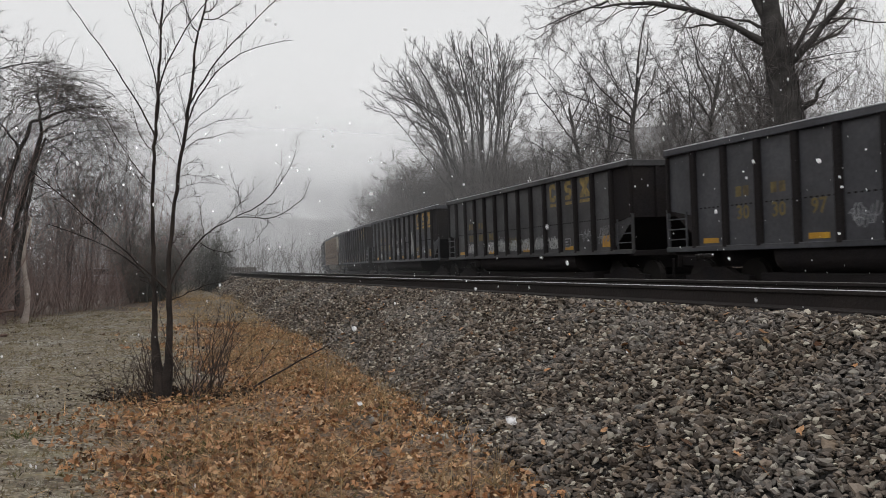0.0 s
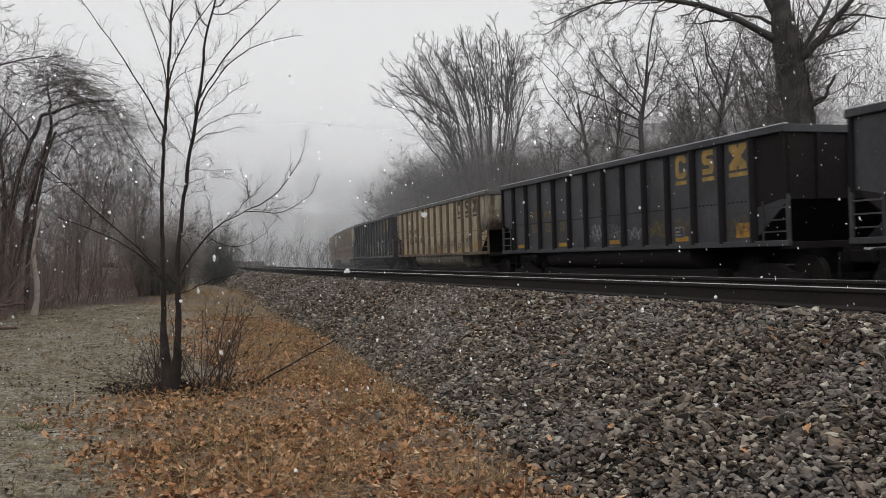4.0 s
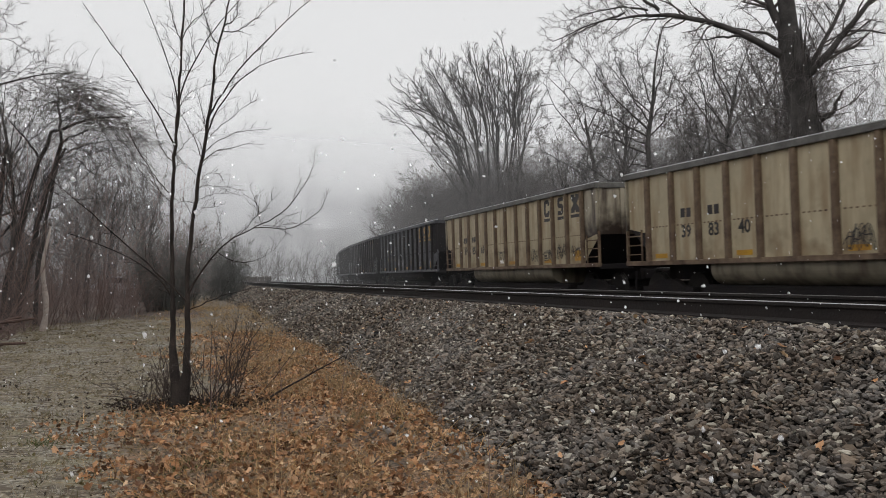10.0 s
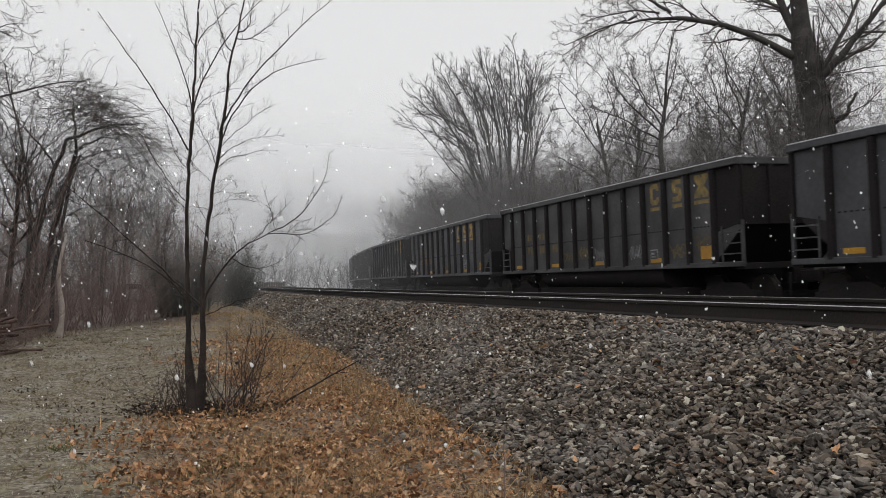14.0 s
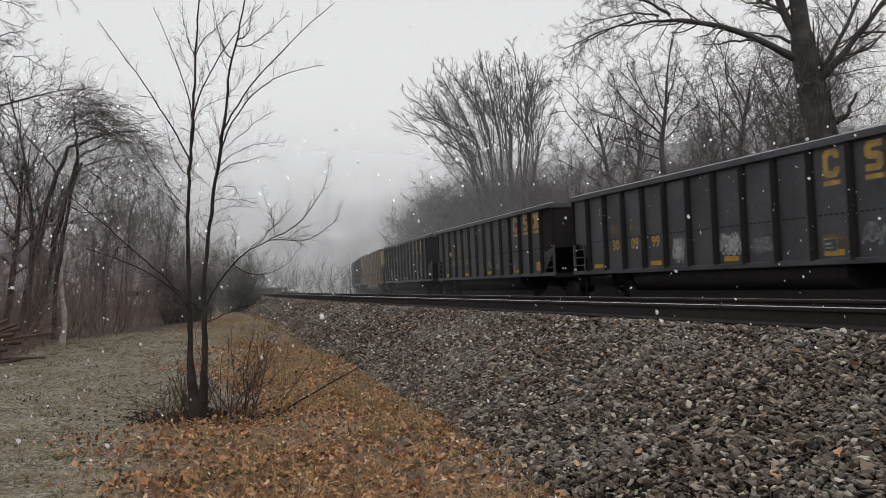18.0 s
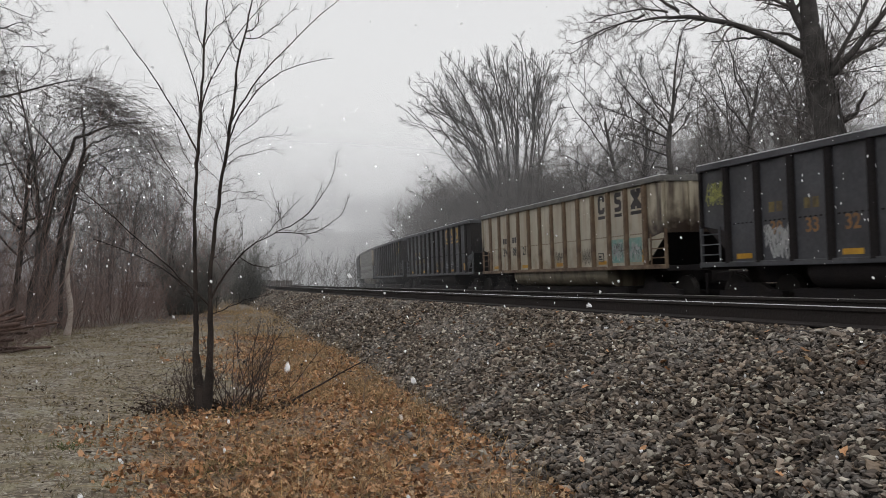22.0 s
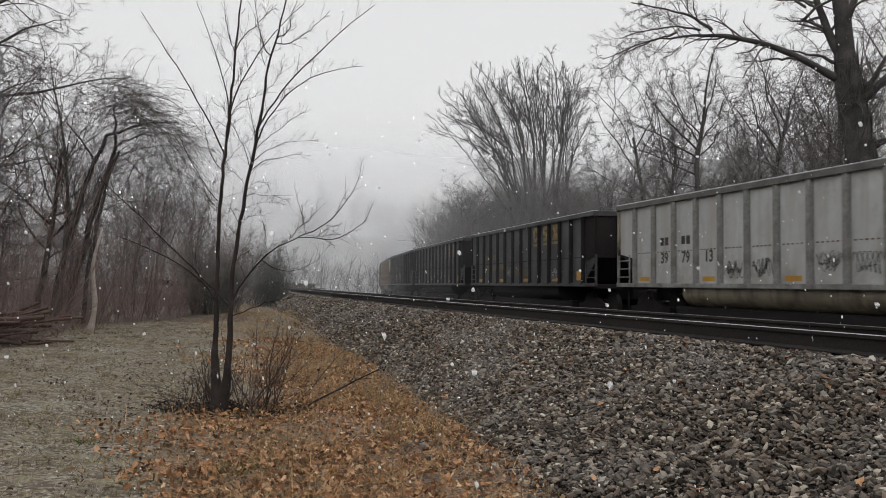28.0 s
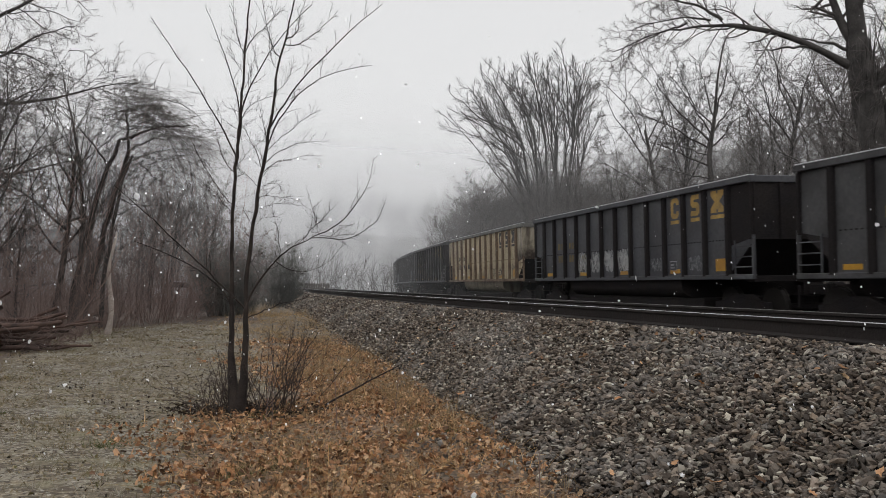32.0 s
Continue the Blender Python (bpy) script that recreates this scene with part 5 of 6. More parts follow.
p0 = np.stack([a, vr.normal(0, 0.7, n), crest - np.abs(vr.normal(0, 0.55, n)) - 0.03], 1)
d0 = np.stack([np.where(vr.random(n) < np.where(a < -0.6, 0.4, 0.8), 1.0, -0.8) + vr.normal(0, 0.3, n), vr.normal(0, 0.4, n), np.where(a < -0.4, 0.5, -0.1) + vr.normal(0, 0.35, n)], 1)
v1 = limbs(vr, p0, d0, vr.uniform(0.7, 1.9, n), vr.uniform(0.005, 0.01, n), 10, 0.26, -0.06, 0.5)
p, d, l2, r = sprout(vr, *v1, 3, 0.1, 1.0, 48, 0.3, np.full(n, 1.7), 0.7, 0.3, 0.3)
v2 = limbs(vr, p, d, l2, np.maximum(r, 0.004), 5, 0.4, -0.05, 0.5)
n3 = 210
x3 = np.concatenate([vr.uniform(-2.4, 2.3, 120), vr.uniform(-1.0, 2.0, 90)])
p3 = np.stack([x3, vr.normal(0, 0.8, n3), vr.uniform(1.0, 1.6, n3) + 4.6 * vr.random(n3) ** 0.7 * np.interp(x3, [-2.9, -1, 2.3], [1, 1, 0.65])], 1)
v3 = limbs(vr, p3, np.stack([vr.normal(0, 0.8, n3), vr.normal(0, 0.5, n3), -np.ones(n3)], 1), vr.uniform(0.6, 2.4, n3), vr.uniform(0.005, 0.01, n3), 7, 0.2, 0.0, 0.5)
# long strands that rise from the stems, arch over and hang down to one side
n5 = 120
a5 = np.stack([vr.uniform(-1.2, 0.4, n5), vr.normal(0, 0.5, n5), vr.uniform(3.6, 6.2, n5)], 1)
e5 = np.stack([np.where(vr.random(n5) < 0.8, vr.uniform(0.5, 2.7, n5), vr.uniform(-2.0, -0.8, n5)), vr.normal(0, 0.9, n5), np.zeros(n5)], 1)
e5[:, 2] = np.interp(e5[:, 0], [-2, 0.5, 2.7], [4.2, 4.9, 4.7]) - np.abs(vr.normal(0, 0.8, n5))
c5 = (a5 + e5) / 2 + np.stack([0.25 * np.sign(e5[:, 0]), 0 * e5[:, 0], vr.uniform(1.2, 3.2, n5) - 0.25 * np.abs(e5[:, 0])], 1)
v5 = rough(vr, bend(a5, c5, e5, 14), 0.035)
child("vine", tubes("vine", [(v5, taper_of(vr.uniform(0.005, 0.011, n5), 14, 0.4), 3)], M_BARK), vt, "long arching strands of vine")["kind"] = "stuff"
# the column of creeper round the trunks
n4 = 360
h4 = vr.uniform(0.2, 4.6, n4)
p4 = np.stack([np.interp(h4, st[1, :, 2], st[1, :, 0]) + vr.normal(0, 0.2, n4), 0.2 + vr.normal(0, 0.2, n4), h4], 1)
v4 = limbs(vr, p4, np.stack([vr.normal(0, 0.5, n4), vr.normal(0, 0.5, n4), vr.normal(0.2, 1.0, n4)], 1), vr.uniform(0.3, 1.1, n4), vr.uniform(0.005, 0.011, n4), 5, 0.3, 0.0, 0.5)
child("vine_tangle", tubes("vine_tangle", [(*v1, 3), (*v2, 3), (*v3, 3)], M_TWIG), vt, "tangle of thin hanging vines")
child("creeper", tubes("creeper", [(*v4, 3)], M_BARK), vt, "dense creeper round the trunks")

# the pale dead stem
stem = thing("dead_tree", at_view(-10.1, 21.4), "pale barkless dead stem at the wood's edge", "tree")
dz = np.linspace(0, 1, 16)
wavy = np.stack([0.07 * np.sin(dz * 7.5) + 0.12 * dz, 0.03 * np.sin(dz * 5), -0.1 + 2.65 * dz], 1)
child("trunk", tubes("trunk", [(wavy[None], np.interp(dz, [0, 0.1, 0.5, 1], [0.1, 0.075, 0.06, 0.022])[None] * (1 + 0.12 * np.sin(dz * 23))[None], 8)], M_PALE), stem)

# dark dense bushes behind the sapling
def dense_bush(at, h, w, label):
    t = thing("dense_bush", at, label, "bush", "dense bushes")
    n = 85
    an = rng.uniform(0, 6.28, n)
    ro = w * 0.55 * np.sqrt(rng.random(n))
    p0 = np.stack([ro * np.cos(an), ro * np.sin(an), np.full(n, -0.1)], 1)
    d0 = np.stack([0.3 * np.cos(an) * ro / w, 0.3 * np.sin(an) * ro / w, np.ones(n)], 1)
    ln = h * rng.uniform(0.45, 1.0, n) * (1 - 0.35 * ro / w)
    a = limbs(rng, p0, d0, ln, np.full(n, 0.016), 7, 0.09, 0.02, 0.3)
    p, d, l2, r = sprout(rng, *a, 12, 0.05, 1.0, 55, 0.24, ln, 0.6, 0.4, 0.4)
    c = limbs(rng, p, d, l2, np.maximum(r, 0.007), 4, 0.16, 0.04, 0.4)
    p, d, l3, r = sprout(rng, *c, 5, 0.1, 1.0, 50, 0.45, l2, 0.7, 0.4, 0.3)
    e = limbs(rng, p, d, l3, np.maximum(r, 0.006), 2, 0.15, 0.02, 0.5)
    child("trunk", tubes("trunk", [(*a, 4)], M_EVERGREEN), t)
    child("foliage", tubes("foliage", [(*c, 3), (*e, 3)], M_EVERGREEN), t)


dense_bush(at_view(-9.75, 30), 3.3, 1.5, "dark dense leafless bush at the path's end")
dense_bush(at_view(-11.2, 42), 3.8, 1.7, "dark dense bush with fine twigs at the path's end")

# ---------------------------------------------------------------- the two-stemmed sapling
sr = np.random.default_rng(8)
sap = thing("sapling", at_view(-3.02, 9.52), "young two-stemmed bare tree with fine wet twigs on the verge", "tree")
sap.scale = (0.99, 0.99, 0.99)
S_H = np.array([-0.1, 0.06, 0.4, 0.7, 1.0, 1.63, 1.94, 2.56, 3.1, 3.5, 3.8, 4.12, 4.44, 4.9, 5.45])
S_X = ((0.01, 0.0, -0.04, -0.07, -0.09, -0.1, -0.11, -0.11, -0.08, -0.07, -0.07, -0.06, -0.04, -0.01, 0.02),
       (0.03, 0.05, 0.09, 0.1, 0.1, 0.11, 0.15, 0.22, 0.31, 0.35, 0.37, 0.44, 0.52, 0.6, 0.69))
S_R = ((0.095, 0.075, 0.053, 0.037, 0.031, 0.027, 0.025, 0.022, 0.02, 0.017, 0.0155, 0.0135, 0.011, 0.008, 0.004),
       (0.085, 0.07, 0.05, 0.038, 0.032, 0.027, 0.025, 0.023, 0.02, 0.016, 0.0145, 0.012, 0.01, 0.007, 0.004))
s_h = np.linspace(-0.1, 5.45, 46)
s_stem, s_rad = [], []
for k in (0, 1):
    q = np.stack([np.interp(s_h, S_H, S_X[k]), (0.03 - 0.06 * k) * np.minimum(s_h, 3) + 0.02 * np.sin(1.9 * s_h + k), s_h], 1)
    q[4:, :2] += sr.normal(0, 0.005, (42, 2))
    s_stem.append(q[None])
    s_rad.append(np.interp(s_h, [0.5, 1.2], [1.0, 0.84]) * np.interp(s_h, S_H, S_R[k])[None] * (1 + 0.05 * sr.normal(0, 1, (1, 46))))
    child("stem", tubes("stem", [(s_stem[k], s_rad[k], 9)], M_SAPLING), sap)
# limbs: stem, height of the root, bend (sideways, up), end (sideways, up), thickness
LOW_LIMBS = [(0, 0.94, -0.22, 0.51, -1.15, 1.01, 0.014), (1, 1.14, -0.44, 0.52, -1.27, 1.35, 0.012), (1, 1.20, 0.33, 0.50, 0.76, 0.79, 0.014), (1, 1.04, 0.31, 0.16, 0.73, 0.27, 0.006)]
LEFT_LIMBS = [(0, 2.82, -0.36, 0.66, -1.04, 1.68, 0.012), (0, 3.02, -0.1, 0.7, -0.49, 1.67, 0.010), (0, 2.98, 0.18, 0.78, 0.75, 1.55, 0.011), (0, 3.02, 0.13, 0.36, 0.53, 0.54, 0.005), (0, 4.04, -0.09, 0.23, -0.17, 0.71, 0.006), (0, 4.04, 0.18, 0.25, 0.44, 0.45, 0.007),
              (0, 2.31, -0.29, 0.39, -0.48, 0.84, 0.005), (0, 2.67, -0.17, 0.26, -0.30, 0.69, 0.005), (0, 2.71, 0.17, 0.23, 0.38, 0.31, 0.004), (0, 3.81, -0.12, 0.19, -0.17, 0.38, 0.003), (0, 2.23, -0.13, 0.17, -0.28, 0.32, 0.0035), (0, 3.62, 0.10, 0.19, 0.12, 0.50, 0.003)]
RIGHT_LIMBS = [(1, 2.93, 0.42, 0.62, 1.11, 0.89, 0.009), (1, 3.15, 0.42, 0.69, 1.10, 1.43, 0.011), (1, 2.89, 0.30, 0.31, 0.54, 0.49, 0.0045), (1, 2.75, 0.27, 0.26, 0.60, 0.33, 0.005), (1, 2.63, 0.25, 0.14, 0.62, 0.16, 0.005), (1, 2.42, 0.12, 0.11, 0.27, 0.08, 0.0035), (1, 2.32, 0.17, 0.10, 0.48, 0.04, 0.004), (1, 2.24, 0.19, 0.08, 0.43, 0.06, 0.003)]
TOP_LIMBS = [(1, 2.66, -0.08, 0.27, -0.29, 0.73, 0.006), (1, 2.50, -0.16, 0.15, -0.25, 0.25, 0.003), (1, 2.90, -0.01, 0.22, -0.07, 0.66, 0.006), (1, 4.11, 0.24, 0.03, 0.56, 0.34, 0.007), (1, 4.15, 0.14, 0.14, 0.23, 0.47, 0.007), (1, 3.95, -0.12, 0.19, -0.19, 0.68, 0.007), (1, 3.84, -0.10, 0.22, -0.05, 0.79, 0.004),
             (1, 2.11, 0.14, 0.06, 0.26, 0.04, 0.0025), (1, 1.60, 0.07, 0.09, 0.20, 0.14, 0.003), (1, 3.56, 0.12, 0.14, 0.16, 0.38, 0.003)]
# shoots of the low bough: where they start on it (0 root, 1 end), bend, end, thickness
BOUGH_SHOOTS = [(1.0, 0.40, 0.29, 0.53, 0.81, 0.007), (0.9, 0.55, 0.07, 0.81, 0.47, 0.0065), (0.75, 0.21, 0.22, 0.40, 0.42, 0.004), (0.98, 0.18, -0.01, 0.37, 0.05, 0.003), (0.5, 0.42, -0.10, 0.76, 0.21, 0.005), (0.98, 0.01, 0.15, -0.07, 0.45, 0.003), (0.52, 0.04, 0.2, -0.04, 0.57, 0.003), (0.9, 0.01, 0.12, 0.0, 0.3, 0.002)]


def sap_limb(root, bx, bz, ex, ez, r):
    side = sr.choice((-1, 1)) * (0.06 + 0.12 * sr.random()) * math.hypot(ex, ez)
    a = np.array(root)[None]
    q = rough(sr, bend(a, a + np.array([[2 * bx - ex / 2, 0.4 * side, 2 * bz - ez / 2]]), a + np.array([[ex, side, ez]]), 15), 0.007)
    child("limb", tubes("limb", [(q, taper_of([r], 15, 0.3), 6)], M_SAPLING), sap)
    return q[0], taper_of([r], 15, 0.3)[0], math.hypot(ex, ez)


grown = []
for k, h, *way in LOW_LIMBS + LEFT_LIMBS + RIGHT_LIMBS + TOP_LIMBS:
    bx, bz, ex, ez, r = way
    grown.append(sap_limb([np.interp(h, s_h, s_stem[k][0, :, c]) for c in range(3)], 1.05 * bx, bz, 1.1 * ex, ez, r))
for f, *way in BOUGH_SHOOTS:
    grown.append(sap_limb([np.interp(f * 14, np.arange(15), grown[2][0][:, c]) for c in range(3)], *way))
s_pts, s_r, s_l = np.array([g[0] for g in grown]), np.array([g[1] for g in grown]), np.array([g[2] for g in grown])
gr = []
for per, ang_, reach_, lo in ((10, 48, 0.14, 0.12), (4, 32, 0.27, 0.3)):
    p, d, ln, rr = sprout(sr, s_pts, s_r, per, lo, 1.0, ang_, 1.0, reach_ + 0.06 * s_l, 0.5, 0.5, 0.6)
    d[:, 2] += 0.25
    t1 = limbs(sr, p, d, ln, np.clip(rr, 0.0018, 0.003), 6, 0.12, 0.03, 0.5)
    gr.append((*t1, 4))
    p, d, l2, rr = sprout(sr, *t1, 2, 0.3, 0.95, 42, 0.4, ln, 0.7, 0.4, 0.3)
    gr.append((*limbs(sr, p, d, l2, np.clip(rr, 0.0016, 0.0024), 4, 0.18, 0.02, 0.6), 3))
for k in (0, 1):
    p, d, ln, rr = sprout(sr, s_stem[k], s_rad[k], 22, 0.35, 0.97, 58, 0.036, np.array([5.5]), 0.2, 0.5, 0.2)
    t1 = limbs(sr, p, d, ln, np.clip(rr, 0.002, 0.0035), 6, 0.15, 0.04, 0.5)
    gr.append((*t1, 4))
    p, d, l2, rr = sprout(sr, *t1, 2, 0.3, 0.95, 42, 0.4, ln, 0.7, 0.4, 0.3)
    gr.append((*limbs(sr, p, d, l2, np.clip(rr, 0.0016, 0.0024), 4, 0.18, 0.02, 0.6), 3))
child("outer_crown", tubes("outer_crown", gr, M_SAPLING), sap, "fine side shoots")

# shoots round its foot: forked, crooked, most of them on the line's side
sh = thing("shrub", at_view(-2.97, 9.62), "red-brown leafless crooked shoots round the sapling's foot", "shrub")
n = 74
side = np.where(np.arange(n) % 10 < 5, 1.0, -1.0)
cx, cy = np.where(side > 0, sr.uniform(0.05, 0.62, n), -np.abs(sr.normal(0.15, 0.16, n))), sr.normal(0.1, 0.3, n)
p0 = np.stack([cx, cy, np.full(n, -0.05)], 1)
d0 = np.stack([0.18 * side + sr.normal(0, 0.42, n), sr.normal(0, 0.35, n), np.ones(n)], 1)
d0[:6] = np.stack([-1.0 + 0.5 * sr.random(6), sr.normal(0, 0.2, 6), 0.1 + 0.5 * sr.random(6)], 1)
p0[:6, :2] = sr.normal(0, 0.05, (6, 2))
tall = np.where(side > 0, sr.uniform(0.3, 1.15, n), sr.uniform(0.3, 0.75, n))
shoot = limbs(sr, p0, d0, tall, sr.uniform(0.0035, 0.008, n), 11, 0.13, 0.025, 0.35)
for i in range(n):
    child("shoot", tubes("shoot", [(shoot[0][i:i + 1], shoot[1][i:i + 1], 5)], M_SHRUB), sh)
p, d, ln, rr = sprout(sr, *shoot, 5, 0.25, 1.0, 48, 0.34, tall, 0.6, 0.4, 0.3)
forks = limbs(sr, p, d, ln, np.maximum(rr, 0.0026), 6, 0.17, 0.03, 0.4)
p, d, l2, rr = sprout(sr, *forks, 3, 0.3, 1.0, 45, 0.4, ln, 0.6, 0.4, 0.3)
child("spray", tubes("spray", [(*forks, 3), (*limbs(sr, p, d, l2, np.maximum(rr, 0.0018), 4, 0.18, 0.02, 0.5), 3)], M_SHRUB), sh, kind="stuff")

# a dead stick that leans out of the grass
sx, sy, sz = at_view(-2.0, 10.0)
stick = thing("dead_stick", (sx, sy, sz), "dark dead stick leaning out of the dry grass", "stick")
sk = limbs(sr, np.array([[-0.2, 0, -0.02]]), np.array([[0.75, 0.2, 0.62]]), np.array([1.05]), np.array([0.015]), 9, 0.06, -0.01, 0.4)
child("shaft", tubes("shaft", [(*sk, 6)], M_SAPLING), stick)
p, d, ln, rr = sprout(rng, *sk, 4, 0.3, 0.95, 40, 0.35, np.array([1.0]), 0.5)
sq = limbs(rng, p, d, ln, rr, 5, 0.12, 0.02, 0.4)
for i in range(4):
    child("side_twig", tubes("side_twig", [(sq[0][i:i + 1], sq[1][i:i + 1], 4)], M_SAPLING), stick)

# ---------------------------------------------------------------- distance
def pole(at, h):
    t = thing("utility_pole", at, "weathered utility pole with a cross-arm in the mist", "pole")
    child("shaft", tubes("shaft", [(np.array([[[0, 0, -0.5], [0, 0, h * 0.5], [0.05, 0, h]]]), np.array([[0.12, 0.11, 0.09]]), 8)], M_POLE), t)
    part("cross_arm", boxed(-0.45, 0.45, -0.06, 0.06, h - 0.3, h - 0.18, 0.01), M_POLE, t)


pole(at_view(-21.3, 124), 5.6)
pole(at_view(-23.6, 124), 4.2)


def house(at, w, d, h, turn, label):
    t = thing("house", at, label, "house")
    t.rotation_euler = (0, 0, turn)
    part("wall", boxed(-w / 2, w / 2, -d / 2, d / 2, -0.5, h), M_SIDING, t)
    rf = part("roof", prism([(-d / 2 - 0.4, h), (d / 2 + 0.4, h), (0, h + d * 0.35)], "x", -w / 2 - 0.4, w / 2 + 0.4), M_ROOF, t)
    part("chimney", boxed(1.0, 1.6, -0.3, 0.3, h, h + d * 0.35 + 0.7), M_RUST, rf)
    for x in (-w / 4, w / 4):
        win = part("window", boxed(x - 0.5, x + 0.5, -d / 2 - 0.03, -d / 2 + 0.05, h * 0.4, h * 0.4 + 1.1), M_UNDER, t)
        part("sill", boxed(x - 0.6, x + 0.6, -d / 2 - 0.08, -d / 2, h * 0.4 - 0.1, h * 0.4), M_SIDING, win)


house(at_view(-28.3, 104), 7, 5, 0.9, 0.2, "low white house half hidden behind the trees")
house(at_view(-33.5, 62), 6, 5, 3.0, -0.5, "grey house half hidden behind the wood")
for i in range(26):
    x = -34 + 36 * (i + rng.random()) / 26
    wood_tree(int(rng.integers(0, 7)), at_view(x, float(rng.uniform(125, 170))), float(rng.uniform(0.7, 1.1)), float(rng.uniform(0, 6.28)), "bare tree far off in the mist")


for i in range(46):
    a, r = radians(float(rng.uniform(-2, 17))), float(rng.uniform(185, 330))
    wood_tree(int(rng.integers(0, 8)), at_view(-r * math.sin(a), r * math.cos(a)), float(rng.uniform(0.8, 1.3)), float(rng.uniform(0, 6.28)), "bare tree on the far rise, faint in the mist")


def board_fence(x0, x1, y, top):
    """A low weathered fence: two rails and upright boards."""
    z = min(height1(x0, y), height1(x1, y))
    t = thing("board_fence", (0, 0, 0), "low weathered grey board fence at the end of the path", "fence")
    for h in (0.3, 0.75):
        part("fence_rail", boxed(x0, x1, y + 0.03, y + 0.08, z + h * (top - z), z + h * (top - z) + 0.09, 0.01), M_POLE, t)
    k = round((x1 - x0) / 0.16)
    for i in range(k):
        a = x0 + (x1 - x0) * i / k
        part("board", boxed(a, a + 0.135, y, y + 0.03, z - 0.1, top + float(rng.uniform(-0.04, 0.04)), 0.006), M_POLE, t)


def parked_car(at, turn):
    """A small white saloon, half hidden by the wood."""
    t = thing("parked_car", at, "white parked car half hidden behind the leafless thicket", "car")
    t.rotation_euler = (0, 0, turn)
    body = part("body", prism([(-2.1, 0.3), (2.1, 0.3), (2.15, 0.65), (1.95, 0.85), (1.0, 0.95), (-1.5, 0.98), (-2.1, 0.9)], "y", -0.85, 0.85), M_SIDING, t)
    part("cabin", prism([(-1.55, 0.98), (1.0, 0.95), (0.35, 1.42), (-1.05, 1.45)], "y", -0.75, 0.75), M_SIDING, t)
    part("windscreen", prism([(0.97, 0.99), (1.01, 0.99), (0.4, 1.4), (0.36, 1.4)], "y", -0.66, 0.66), M_UNDER, body)
    for y in (-0.765, 0.75):
        part("side_window", prism([(-1.35, 1.0), (0.75, 0.99), (0.28, 1.36), (-1.0, 1.38)], "y", y, y + 0.015), M_UNDER, t)
    for x in (-1.3, 1.3):
        for y in (-0.72, 0.72):
            w = child("wheel", WHEEL, t)
            w.location, w.scale = (x, y, 0.32), (0.68, 1.2, 0.68)
    for y in (-0.6, 0.6):
        part("headlight", boxed(2.05, 2.16, y - 0.16, y + 0.16, 0.62, 0.74, 0.02), M_SNOW, body)


def far_growth():
    a, r = radians(rng.uniform(-3, 24)), rng.uniform(105, 165)
    x, y = -r * math.sin(a), r * math.cos(a)
    return x, y, height1(x, y) - 0.1


thicket("far_undergrowth", 1100, far_growth, "leafless undergrowth far off, grey in the mist", (1.5, 6.0), M_TWIG, 12, 0.4, 4.0)
board_fence(-14.7, -12.6, 60, 1.55)
parked_car(at_view(-22.9, 60), 0.35)
for i in range(30):
    wood_tree(int(rng.integers(5, 8)), at_track(88 + 30 * rng.random(), -6 - 22 * rng.random()), float(rng.uniform(0.45, 0.75)), float(rng.uniform(0, 6.28)), "small bare tree in the mist at the bend")


# ---------------------------------------------------------------- mist
def veil(r, alpha, top):
    a = np.radians(np.linspace(-75, 75, 31))
    h = np.array([-2.0, max(top, 0.6 * r)])
    V = np.stack([np.repeat(-np.sin(a) * r, len(h)), np.repeat(np.cos(a) * r, len(h)), np.tile(h, len(a))], 1)
    k = len(h)
    i = np.arange(len(a) - 1)[:, None] * k
    j = np.arange(k - 1)[None]
    q = np.stack([i + j, i + k + j, i + k + j + 1, i + j + 1], -1).reshape(-1, 4)
    ob = new("mist", mesh_from("mist", V, q, mist_material(alpha, top), flat=False))
    return tagged(ob, "curved see-through grey sheet that stands in for snowy haze", "mist", kind="stuff")


# six shells at set distances, each paling what stands behind it like haze
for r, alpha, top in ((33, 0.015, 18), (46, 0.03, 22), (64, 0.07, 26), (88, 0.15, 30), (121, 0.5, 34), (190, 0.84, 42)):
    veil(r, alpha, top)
# ---------------------------------------------------------------- loose stones, leaves and grass
PHI = (1 + 5 ** 0.5) / 2
ICO_V = np.array([(-1, PHI, 0), (1, PHI, 0), (-1, -PHI, 0), (1, -PHI, 0), (0, -1, PHI), (0, 1, PHI), (0, -1, -PHI), (0, 1, -PHI), (PHI, 0, -1), (PHI, 0, 1), (-PHI, 0, -1), (-PHI, 0, 1)]) / 1.9
ICO_F = np.array([(0, 11, 5), (0, 5, 1), (0, 1, 7), (0, 7, 10), (0, 10, 11), (1, 5, 9), (5, 11, 4), (11, 10, 2), (10, 7, 6), (7, 1, 8), (3, 9, 4), (3, 4, 2), (3, 2, 6), (3, 6, 8), (3, 8, 9), (4, 9, 5), (2, 4, 11), (6, 2, 10), (8, 6, 7), (9, 8, 1)])
gr_ = np.random.default_rng(21)
STONE_V = ICO_V[None] * gr_.uniform(0.5, 1.35, (40, 12, 1)) * gr_.uniform(0.55, 1.4, (40, 1, 3)) * np.array([1.15, 1.0, 0.62])


